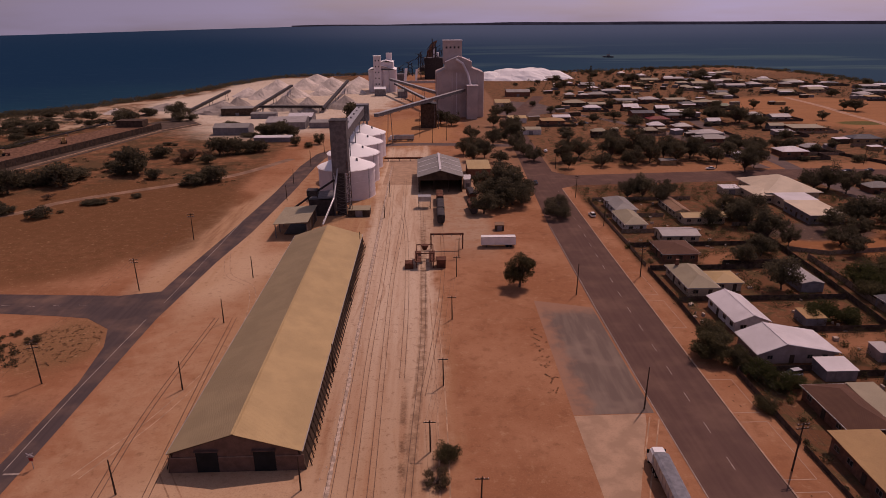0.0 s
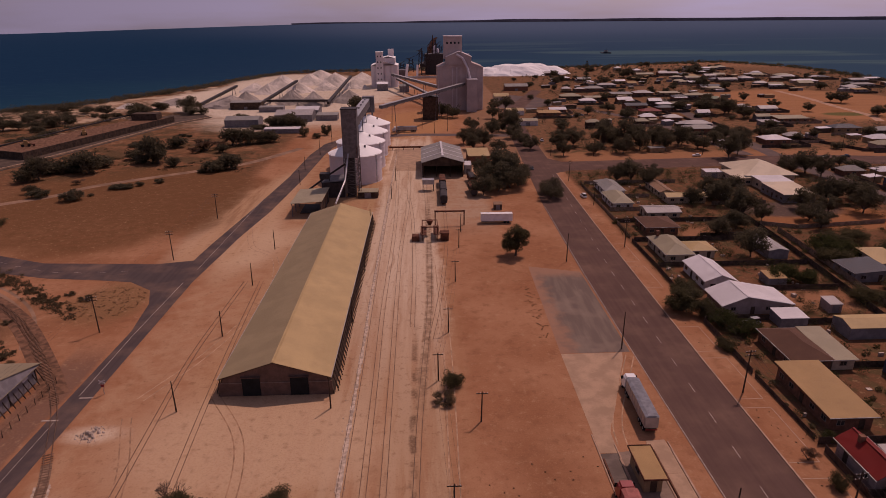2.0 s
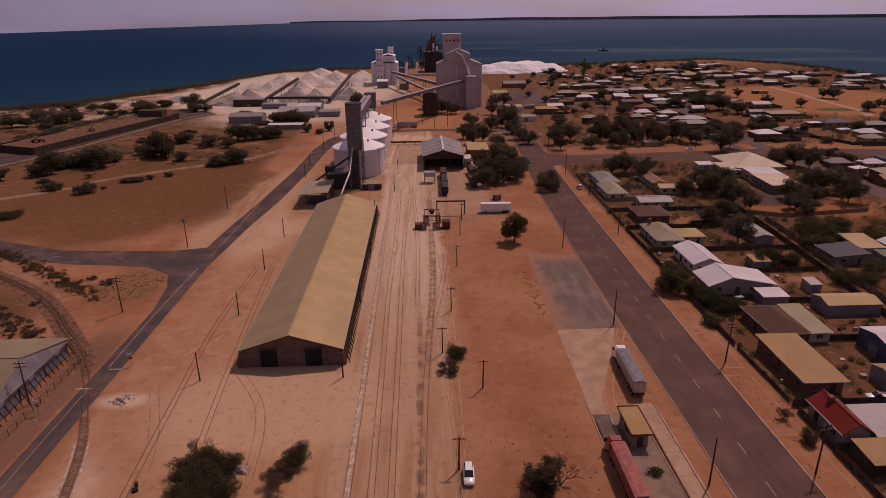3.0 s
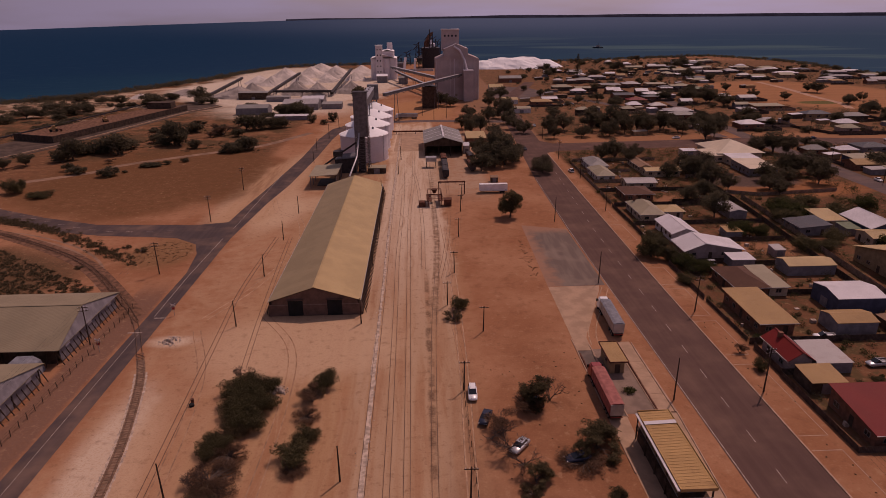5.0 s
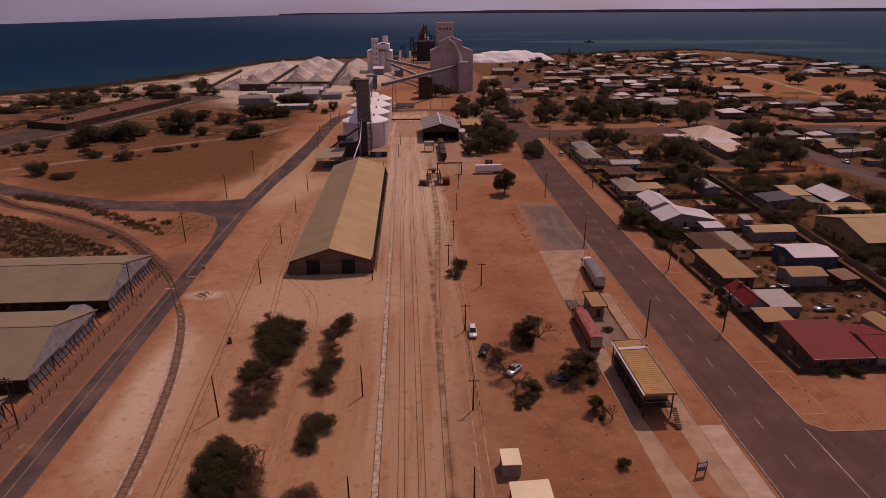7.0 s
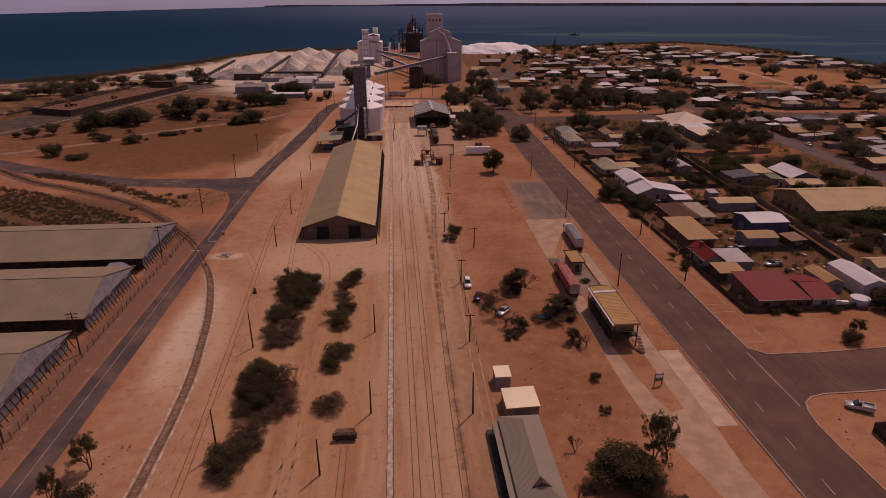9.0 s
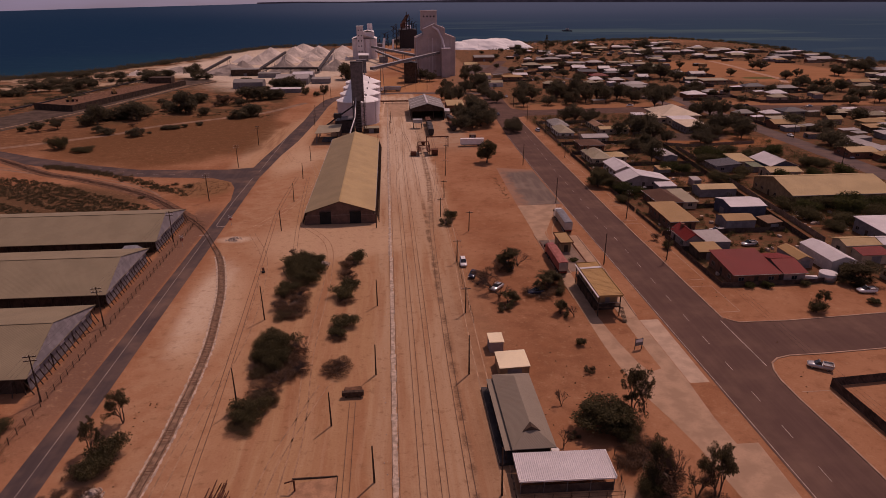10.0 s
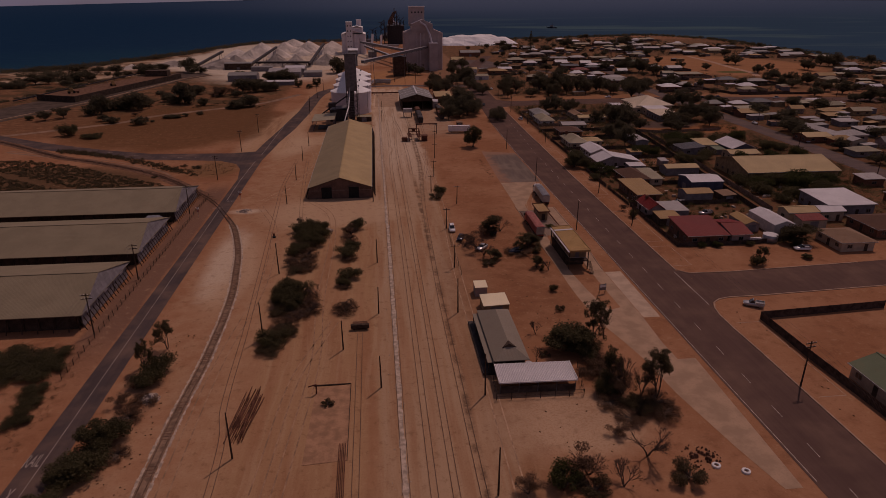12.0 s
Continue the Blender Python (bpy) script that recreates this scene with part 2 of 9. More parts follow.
    col = m.mix(m.math("MULTIPLY", shore, m.ramp(m.noise(0.03, 5, None, None, 0.6), 0.52, 0.58, 0, 0.85)), col, (0.5, 0.37, 0.28))
    # bare gypsum ground round the stockpiles and the coast
    for b in (blob(-230, 560, 90, 50, 0.3), blob(-300, 500, 52, 48, 0.3, 1.6)):
        col = m.mix(m.math("MULTIPLY", b, m.ramp(wob2, 0.42, 0.62, 0.1, 0.75)), col, (0.52, 0.38, 0.29))
    for b in (blob(-130, 640, 110, 170, 0.12, 0.5), blob(-110, 470, 55, 50, 0.5), blob(-190, 610, 62, 78, 0.15, 0.4), blob(-160, 780, 70, 100, 0.15, 0.4)):
        col = m.mix(m.math("MULTIPLY", b, m.ramp(wob2, 0.3, 0.6, 0.7, 1.0)), col, (0.62, 0.53, 0.455))
    col = m.mix(blob(-8, 440, 26, 62, 0.25), col, (0.42, 0.21, 0.11))
    port = m.math("MULTIPLY", m.math("MULTIPLY", m.ramp(p[0], 26, 34), m.ramp(p[0], 75, 90, 1, 0)), m.math("MULTIPLY", m.ramp(p[1], 290, 330), m.ramp(wob2, 0.3, 0.6, 0.5, 0.9)))
    col = m.mix(port, col, (0.24, 0.14, 0.095))
    # dry grass paddock and gardens in the town
    town = m.math("MULTIPLY", m.math("MULTIPLY", m.math("MULTIPLY", m.ramp(p[0], 65, 68), m.ramp(p[1], 31.5, 33.5)), m.ramp(p[1], 880, 960, 1, 0.2)), m.ramp(wob, 0.3, 0.6, 0.7, 0.97))
    col = m.mix(town, col, m.mix(m.ramp(p[1], 270, 340), (0.135, 0.064, 0.038), (0.195, 0.095, 0.056)))
    col = m.mix(m.math("MULTIPLY", m.math("MULTIPLY", m.ramp(p[0], 66, 69), m.ramp(p[1], 31.5, 33.5)), m.ramp(wob2, 0.48, 0.58, 0, 0.75)), col, (0.085, 0.065, 0.035))
    verge = m.math("MULTIPLY", m.ramp(p[0], 70, 76), m.math("MULTIPLY", m.ramp(p[1], 300, 305), m.ramp(m.math("ADD", p[1], m.math("MULTIPLY", wob2, 14)), 328, 338, 1, 0)))
    col = m.mix(verge, col, (0.32, 0.155, 0.088))
    paddock = m.math("MULTIPLY", blob(345, 520, 88, 105, 0.12, 0.2), m.ramp(m.noise(0.12, 3, None, (0.15, 1.0, 1.0)), 0.35, 0.6, 0.75, 1.0))
    col = m.mix(paddock, col, (0.37, 0.175, 0.092))
    col = m.mix(blob(320, 455, 18, 9, 0.2, 0.2), col, (0.12, 0.11, 0.045))
    col = m.mix(blob(152, 200, 30, 14, 0.2, 0.3), col, (0.3, 0.13, 0.065))
    for b in (blob(103, 130, 12, 8, 0.3, 0.5), blob(99, 186, 13, 6.5, 0.2, 0.3)):
        col = m.mix(b, col, (0.3, 0.145, 0.085))
    col = m.mix(blob(140, 212, 22, 10, 0.2, 0.3), col, (0.1, 0.07, 0.065))
    col = m.mix(m.ramp(fine, 0.55, 0.8, 0, 0.32), col, redd)
    col = m.mix(m.ramp(grit, 0.64, 0.8, 0, 0.25), col, (0.5, 0.36, 0.27))
    mott = m.noise(0.55, 7, None, None, 0.68)
    col = m.mix(m.ramp(mott, 0.53, 0.68, 0, 0.42), col, (0.2, 0.098, 0.058))
    col = m.mix(m.ramp(mott, 0.45, 0.32, 0, 0.34), col, (0.48, 0.31, 0.2))
    speck = m.noise(2.6, 9, None, None, 0.75)
    col = m.mix(m.ramp(speck, 0.52, 0.7, 0, 0.4), col, (0.2, 0.1, 0.06))
    col = m.mix(m.ramp(speck, 0.46, 0.3, 0, 0.3), col, (0.55, 0.37, 0.24))
    col = m.mix(1.0, col, (1.0, 0.955, 0.86), "MULTIPLY")
    m.bump(m.math("ADD", fine, m.math("MULTIPLY", grit, 0.25)), 0.28, 0.07)
    return m.done(col)


def mat_asphalt(name, c=(0.075, 0.062, 0.062), dusty=0.35, along_y=True):
    m = Nodes(name, 0.9, 0, 0.05)
    streak = m.noise(0.8, 5, None, (1.0, 0.03, 1) if along_y else (0.03, 1.0, 1))
    blot, fine = m.noise(0.12, 4), m.noise(5.0, 5)
    col = m.mix(m.ramp(streak, 0.3, 0.7), shade(c, 0.92), shade(c, 1.1))
    col = m.mix(m.ramp(blot, 0.4, 0.8, 0, dusty), col, (0.3, 0.18, 0.125))
    col = m.mix(m.ramp(fine, 0.55, 0.8, 0, 0.25), col, shade(c, 1.5))
    m.bump(fine, 0.25, 0.02)
    return m.done(col)


def mat_seal():
    """Grey seal with tyre sweeps, under drifted dust at its soil edges."""
    m = Nodes("grey_seal", 0.9, 0, 0.2)
    p = m.xyz()
    wob = m.noise(0.3, 5)
    w = m.math("MULTIPLY", m.math("SUBTRACT", wob, 0.5), 9.0)
    west = m.ramp(m.math("ADD", p[0], w), 28.5, 33.5, 1, 0)
    north = m.ramp(m.math("ADD", p[1], w), 146, 154)
    col = m.mix(m.ramp(m.noise(0.5, 4, None, (1, 0.12, 1)), 0.4, 0.7), (0.15, 0.105, 0.084), (0.2, 0.145, 0.113))
    col = m.mix(m.ramp(m.noise(0.1, 3), 0.5, 0.7, 0, 0.5), col, (0.27, 0.19, 0.145))
    col = m.mix(m.math("MULTIPLY", m.math("MAXIMUM", west, north), 0.85), col, (0.33, 0.17, 0.105))
    m.bump(m.noise(5.0, 4), 0.2, 0.02)
    return m.done(col)


def mat_sea():
    m = Nodes("sea_water", 0.6, 0, 0.0)
    p = m.xyz()
    big = m.noise(0.004, 4, None, (0.35, 1.0, 1))
    chop = m.noise(0.35, 5)
    near = m.math("ADD", m.math("ADD", p[1], m.math("MULTIPLY", p[0], -0.9)), m.math("MULTIPLY", big, 700))
    shoal = m.math("MULTIPLY", m.ramp(big, 0.5, 0.62), m.ramp(p[1], 900, 2600, 1, 0.0))
    col = m.mix(m.ramp(near, 900, 1700), (0.012, 0.06, 0.088), (0.008, 0.036, 0.078))
    # haze painted into the water: paler towards the east
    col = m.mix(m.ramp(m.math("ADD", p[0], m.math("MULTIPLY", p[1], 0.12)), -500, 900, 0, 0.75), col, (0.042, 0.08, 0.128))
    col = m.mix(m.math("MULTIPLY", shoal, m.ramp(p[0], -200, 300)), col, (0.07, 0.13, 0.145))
    # more painted haze, growing with distance and strongest to the right
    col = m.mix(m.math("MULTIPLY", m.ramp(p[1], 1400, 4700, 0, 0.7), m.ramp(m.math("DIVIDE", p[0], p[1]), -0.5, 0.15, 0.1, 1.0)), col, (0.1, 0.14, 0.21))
    fleck = m.noise(0.09, 6, None, (0.5, 1.6, 1))
    col = m.mix(m.ramp(fleck, 0.52, 0.75, 0, 0.3), col, (0.03, 0.075, 0.115))
    m.bump(chop, 0.35, 0.5)
    return m.done(col)


EARTH = mat_ground()
ASPHALT = mat_asphalt("asphalt_main", (0.115, 0.066, 0.054), 0.3)
ASPHALT_W = mat_asphalt("asphalt_west", (0.082, 0.06, 0.058), 0.45)
ASPHALT_T = mat_asphalt("asphalt_town", (0.125, 0.09, 0.083), 0.35, False)
SEALED = mat_seal()
CONCRETE = mat_plain("pale_concrete", (0.42, 0.268, 0.175), 0.9, var=0.16, scale=0.3)
DIRT = mat_plain("grey_dirt", (0.28, 0.165, 0.108), 0.95, var=0.25, scale=0.15, bump=0.4)
DUST = mat_plain("pale_dust", (0.46, 0.27, 0.18), 0.95, var=0.25, scale=0.2, bump=0.4)
KERB = mat_plain("kerb_concrete", (0.42, 0.27, 0.19), 0.9, var=0.2, scale=0.5)
LINE = mat_plain("road_paint", (0.4, 0.32, 0.27), 0.7, var=0.35, scale=0.9)
STRIP = mat_plain("white_rubble", (0.5, 0.375, 0.29), 0.9, var=0.35, scale=0.9)
SEA = mat_sea()
GYPSUM = mat_plain("gypsum", (0.66, 0.56, 0.48), 0.95, var=0.22, scale=0.08, bump=0.5)
GYPSUM_D = mat_plain("grey_gypsum", (0.42, 0.35, 0.3), 0.95, var=0.25, scale=0.08, bump=0.5)
SALT = mat_plain("white_salt", (0.88, 0.85, 0.83), 0.8, var=0.05, scale=0.06, bump=0.4)
FAR_LAND = mat_plain("far_shore", (0.2, 0.17, 0.19), 1.0, var=0.25, scale=0.01)
SHORE = mat_plain("dark_shore_scrub", (0.045, 0.04, 0.03), 1.0, var=0.5, scale=0.12)
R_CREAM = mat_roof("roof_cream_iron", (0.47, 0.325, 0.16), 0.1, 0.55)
# greyer west sheets, with some of that slope's shade in the colour
R_OLIVE_SHADED = mat_roof("roof_olive_grey_shaded_iron", (0.3, 0.225, 0.13), 0.1, 0.6)
R_BULK = mat_roof("roof_bulk_grey_iron", (0.27, 0.215, 0.14), 0.12, 0.6)
R_CREAMG = mat_roof("roof_cream_grey_iron", (0.33, 0.275, 0.185), 0.12, 0.55)
R_CREAMW = mat_roof("roof_whitish_cream_iron", (0.62, 0.5, 0.36), 0.06, 0.5)
R_WHITE = mat_roof("roof_white_iron", (0.64, 0.6, 0.6), 0.08, 0.45)
R_ZINC = mat_roof("roof_zinc_iron", (0.4, 0.36, 0.34), 0.3, 0.4)
R_GREY = mat_roof("roof_grey_iron", (0.27, 0.25, 0.23), 0.3, 0.5)
R_TAN = mat_roof("roof_tan_iron", (0.4, 0.24, 0.105), 0.2, 0.6)
R_RED = mat_roof("roof_red_iron", (0.2, 0.02, 0.016), 0.05, 0.55)
R_BROWN = mat_roof("roof_brown_tile", (0.125, 0.062, 0.042), 0.2, 0.8, pitch=0.33)
R_RUST = mat_roof("roof_rusty_iron", (0.27, 0.16, 0.1), 0.6, 0.75)
R_GREEN = mat_roof("roof_green_iron", (0.14, 0.17, 0.1), 0.2, 0.55)
R_DARK = mat_roof("roof_charcoal_iron", (0.075, 0.075, 0.085), 0.15, 0.5)
W_CREAM = mat_plain("wall_cream", (0.5, 0.39, 0.29), 0.8, var=0.15)
W_WHITE = mat_plain("wall_white", (0.62, 0.56, 0.53), 0.8, var=0.15)
W_PINK = mat_plain("wall_rendered", (0.36, 0.27, 0.25), 0.85, var=0.15)
W_GREY = mat_plain("wall_grey_sheet", (0.22, 0.2, 0.21), 0.7, var=0.2)
W_BRICK = mat_plain("wall_brick", (0.22, 0.1, 0.065), 0.9, var=0.25, scale=1.2)
W_BLUE = mat_plain("wall_blue_sheet", (0.075, 0.08, 0.12), 0.6, var=0.2)
W_DARK = mat_plain("wall_dark_timber", (0.085, 0.055, 0.04), 0.9, var=0.35)
W_TAN = mat_plain("wall_tan_sheet", (0.33, 0.22, 0.125), 0.8, var=0.2)
SILO_C = mat_plain("silo_concrete", (0.52, 0.41, 0.385), 0.9, var=0.12, scale=0.12)
SILO_W = mat_plain("silo_white_wall", (0.7, 0.62, 0.63), 0.75, var=0.1, scale=0.1)
SILO_T = mat_plain("silo_cone_white", (0.9, 0.88, 0.87), 0.7, var=0.04, scale=0.1)
STEEL = mat_plain("grey_steel", (0.16, 0.145, 0.15), 0.6, 0.3, 0.25)
DARK_STEEL = mat_plain("dark_steel", (0.06, 0.05, 0.05), 0.6, 0.3, 0.3)
RUST = mat_plain("rusty_steel", (0.17, 0.07, 0.045), 0.85, 0.2, 0.4)
RAIL = mat_plain("rail_steel", (0.2, 0.12, 0.085), 0.75, 0.2, 0.3)
SLEEPER = mat_plain("sleeper_timber", (0.21, 0.115, 0.074), 0.95, var=0.4, scale=1.0)
CINDER = mat_plain("dark_cinders", (0.1, 0.068, 0.052), 1.0, var=0.35, scale=0.15, bump=0.6)
BALLAST = mat_plain("rusty_ballast", (0.19, 0.095, 0.058), 1.0, var=0.4, scale=0.6, bump=0.6)
TIMBER = mat_plain("weathered_pole", (0.075, 0.048, 0.035), 0.95, var=0.35, scale=1.5)
GALV = mat_plain("galvanised", (0.42, 0.4, 0.4), 0.45, 0.5, 0.15)
WHITE = mat_plain("white_paint", (0.78, 0.75, 0.73), 0.5, var=0.08)
FRAME = mat_plain("dusty_window_frame", (0.24, 0.19, 0.165), 0.7, var=0.2)
BLACK = mat_plain("black_rubber", (0.02, 0.02, 0.02), 0.85, var=0.2)
CARBODY_W = mat_plain("car_white", (0.8, 0.79, 0.78), 0.25, var=0.04, bump=0.0, spec=0.6)
CARBODY_S = mat_plain("car_silver", (0.5, 0.5, 0.51), 0.25, 0.4, 0.05, bump=0.0, spec=0.6)
CARBODY_B = mat_plain("car_dark_blue", (0.03, 0.035, 0.06), 0.2, 0.2, 0.05, bump=0.0, spec=0.6)
CARBODY_R = mat_plain("truck_red", (0.3, 0.03, 0.03), 0.35, var=0.1, bump=0.0, spec=0.5)
TARP_G = mat_plain("grey_tarpaulin", (0.2, 0.2, 0.22), 0.7, var=0.2, scale=1.0)
TARP_R = mat_plain("red_tarpaulin", (0.36, 0.12, 0.1), 0.7, var=0.2, scale=1.0)
FENCE_D = mat_plain("dark_fence_sheet", (0.085, 0.06, 0.05), 0.8, var=0.4, scale=0.8)
FENCE_T = mat_plain("pale_fence_sheet", (0.28, 0.2, 0.15), 0.8, var=0.3, scale=0.8)
BARK = mat_plain("bark", (0.13, 0.09, 0.07), 0.95, var=0.4, scale=2.0)
TWIG = mat_plain("dead_twigs", (0.12, 0.08, 0.062), 0.95, var=0.3, scale=2.0)
LEAF_G = mat_leaf("gum_leaves", (0.09, 0.072, 0.04), (0.165, 0.13, 0.066))
LEAF_D = mat_leaf("dark_leaves", (0.09, 0.077, 0.04), (0.15, 0.124, 0.062))
# leaves of distant plants, lightened so the colour carries the air's haze
LEAF_HAZE = mat_leaf("hazed_far_leaves", (0.1, 0.084, 0.054), (0.155, 0.13, 0.08))
LEAF_B = mat_leaf("saltbush_leaves", (0.105, 0.076, 0.044), (0.17, 0.125, 0.07))
LEAF_L = mat_leaf("garden_leaves", (0.058, 0.062, 0.024), (0.108, 0.108, 0.04))
PADC = mat_plain("pad_concrete", (0.5, 0.35, 0.25), 0.9, var=0.14, scale=0.4)
LANE = mat_plain("lane_seal", (0.155, 0.115, 0.095), 0.9, var=0.2, scale=0.3)
PAVED = mat_plain("island_seal", (0.24, 0.165, 0.125), 0.9, var=0.2, scale=0.3)
R_PALE = mat_roof("roof_pale_cream_iron", (0.9, 0.76, 0.52), 0.05, 0.5)
R_DEPOT = mat_roof("roof_depot_grey_iron", (0.27, 0.222, 0.17), 0.15, 0.55)
PAD = mat_plain("dusty_slab", (0.4, 0.215, 0.125), 0.95, var=0.25, scale=0.5)
LEAF_Y = mat_leaf("dry_leaves", (0.14, 0.08, 0.052), (0.23, 0.135, 0.086))
LEAF_S = mat_leaf("straw_weeds", (0.2, 0.115, 0.066), (0.32, 0.195, 0.115))
W_GABLE = mat_plain("wall_gable_sheet", (0.155, 0.092, 0.072), 0.85, var=0.2)
W_SHED = mat_plain("wall_shed_sheet", (0.2, 0.145, 0.125), 0.85, var=0.2)
RUT = mat_plain("wheel_rut", (0.375, 0.215, 0.128), 0.95, var=0.3, scale=0.5)
RUT_P = mat_plain("pale_wheel_rut", (0.45, 0.275, 0.172), 0.95, var=0.3, scale=0.5)
R_GOLD = mat_roof("roof_golden_tan_iron", (0.46, 0.275, 0.115), 0.55, 0.7)
GLASS = Nodes("window_glass", 0.06, 0, 0.6).done((0.02, 0.024, 0.028))
RUBBLE = mat_plain("pale_rubble", (0.5, 0.4, 0.33), 0.95, var=0.35, scale=1.5, bump=0.6)

# ---------------------------------------------------------------- building kit


class Mesh:
    """Collects corners and faces of one part."""

    def __init__(self):
        self.v, self.f = [], []

    def add(self, verts, faces):
        k = len(self.v)
        self.v += [tuple(p) for p in verts]
        self.f += [tuple(k + i for i in f) for f in faces]
        return self

    def box(self, x0, y0, z0, x1, y1, z1):
        return self.add([(x, y, z) for z in (z0, z1) for y in (y0, y1) for x in (x0, x1)],
                        [(0, 2, 3, 1), (4, 5, 7, 6), (0, 1, 5, 4), (1, 3, 7, 5), (3, 2, 6, 7), (2, 0, 4, 6)])

    def beam(self, p, q, w, h=None):
        p, q = Vector(p), Vector(q)
        h = w if h is None else h
        d = (q - p).normalized()
        up = Vector((0, 0, 1)) if abs(d.z) < 0.95 else Vector((0, 1, 0))
        s = d.cross(up).normalized()
        u = s.cross(d)
        vs = [e + s * a * w / 2 + u * b * h / 2 for e in (p, q) for a, b in ((-1, -1), (1, -1), (1, 1), (-1, 1))]
        return self.add(vs, [(0, 1, 2, 3), (7, 6, 5, 4), (0, 4, 5, 1), (1, 5, 6, 2), (2, 6, 7, 3), (3, 7, 4, 0)])

    def cyl(self, x, y, z0, z1, r0, r1=None, n=16, caps=True):
        r1 = r0 if r1 is None else r1
        a = [2 * math.pi * i / n for i in range(n)]
        vs = [(x + r0 * math.cos(t), y + r0 * math.sin(t), z0) for t in a] + [(x + r1 * math.cos(t), y + r1 * math.sin(t), z1) for t in a]
        fs = [(i, (i + 1) % n, n + (i + 1) % n, n + i) for i in range(n)]
        if caps:
            fs += [tuple(range(n))[::-1], tuple(range(n, 2 * n))]
        return self.add(vs, fs)

    def tube(self, pts, radii, n=6):
        rings, pts = [], [Vector(p) for p in pts]
        for i, p in enumerate(pts):
            d = (pts[min(i + 1, len(pts) - 1)] - pts[max(i - 1, 0)]).normalized()
            s = d.cross(Vector((0.3, 0.9, 0.2))).normalized()
            u = d.cross(s)
            r = radii[i] if hasattr(radii, "__len__") else radii
            rings.append([p + (s * math.cos(2 * math.pi * k / n) + u * math.sin(2 * math.pi * k / n)) * r for k in range(n)])
        vs = [q for ring in rings for q in ring]
        fs = [(i * n + k, i * n + (k + 1) % n, (i + 1) * n + (k + 1) % n, (i + 1) * n + k) for i in range(len(pts) - 1) for k in range(n)]
        return self.add(vs, fs + [tuple(range(n))[::-1], tuple(range(len(vs) - n, len(vs)))])

    def prism(self, outline, y0, y1):
        """An outline in x and z, drawn out along y."""
        n = len(outline)
        vs = [(x, y0, z) for x, z in outline] + [(x, y1, z) for x, z in outline]
        return self.add(vs, [tuple(range(n)), tuple(range(n, 2 * n))[::-1]] + [(i, n + i, n + (i + 1) % n, (i + 1) % n) for i in range(n)])

    def sheet(self, outline, z=0.0, thick=0.0):
        n = len(outline)
        if not thick:
            return self.add([(x, y, z) for x, y in outline], [tuple(range(n))])
        vs = [(x, y, z - thick) for x, y in outline] + [(x, y, z) for x, y in outline]
        return self.add(vs, [tuple(range(n))[::-1], tuple(range(n, 2 * n))] + [(i, (i + 1) % n, n + (i + 1) % n, n + i) for i in range(n)])

    def data(self, name, smooth=False):
        me = bpy.data.meshes.new(name)
        me.from_pydata(self.v, [], self.f)
        me.validate()
        if smooth:
            me.polygons.foreach_set("use_smooth", [True] * len(me.polygons))
        return me


def fixed(me):
    """Turns the faces of closed pieces outwards."""
    bm = bmesh.new()
    bm.from_mesh(me)
    bmesh.ops.recalc_face_normals(bm, faces=bm.faces)
    bm.to_mesh(me)
    bm.free()
    return me


def part(name, m, material, parent, label="", smooth=False):
    me = m if isinstance(m, bpy.types.Mesh) else fixed(m.data(name, smooth))
    if not me.materials:
        me.materials.append(material)
    ob = new(name, me)
    ob.parent = parent
    return tagged(ob, label)


def thing(name, label, category, x=0.0, y=0.0, z=0.0, turn=0.0, group="", kind=""):
    ob = new(name)
    ob.empty_display_size = 0.3
    ob.matrix_basis = pose(x, y, z, 0, 0, turn)
    return tagged(ob, label, category, group, kind)


def solo(name, m, material, label, category, group="", kind="", smooth=False):
    ob = part(name, m, material, None, "", smooth)
    return tagged(ob, label, category, group, kind)


def ribbon(pts, w, z, side=0.0):
    """A flat strip of width w along a line of points, as an outline."""
    pts = [Vector((x, y)) for x, y in pts]
    left, right = [], []
    for i, p in enumerate(pts):
        d = (pts[min(i + 1, len(pts) - 1)] - pts[max(i - 1, 0)]).normalized()
        n = Vector((-d.y, d.x))
        left.append(p + n * (side + w / 2))
        right.append(p + n * (side - w / 2))
    return left, right


def strip(m, pts, w, z, side=0.0, thick=0.0):
    """A continuous strip of width w along the points, its top at z."""
    a, b = ribbon(pts, w, z, side)
    n = len(a)
    vs = [(p.x, p.y, z) for p in a] + [(p.x, p.y, z) for p in b]
    fs = [(n + i, n + i + 1, i + 1, i) for i in range(n - 1)]
    if thick:
        vs += [(x, y, z - thick) for x, y, _ in vs]
        k = 2 * n
        fs += [(i, i + 1, k + i + 1, k + i) for i in range(n - 1)] + [(n + i + 1, n + i, k + n + i, k + n + i + 1) for i in range(n - 1)]
        fs += [(0, k, k + n, n), (n - 1, 2 * n - 1, k + 2 * n - 1, k + n - 1)]
    return m.add(vs, fs)


def smooth_line(pts, n=8):
    """Points of a Catmull-Rom line through pts."""
    p = [Vector(q) for q in pts]
    p = [p[0] * 2 - p[1]] + p + [p[-1] * 2 - p[-2]]
    out = []
    for i in range(1, len(p) - 2):
        for k in range(n):
            u = k / n
            a, b, c, d = p[i - 1], p[i], p[i + 1], p[i + 2]
            out.append(0.5 * (2 * b + (c - a) * u + (2 * a - 5 * b + 4 * c - d) * u * u + (3 * b - a - 3 * c + d) * u ** 3))
    return [tuple(q) for q in out + [p[-2]]]


rnd = random.Random(7)

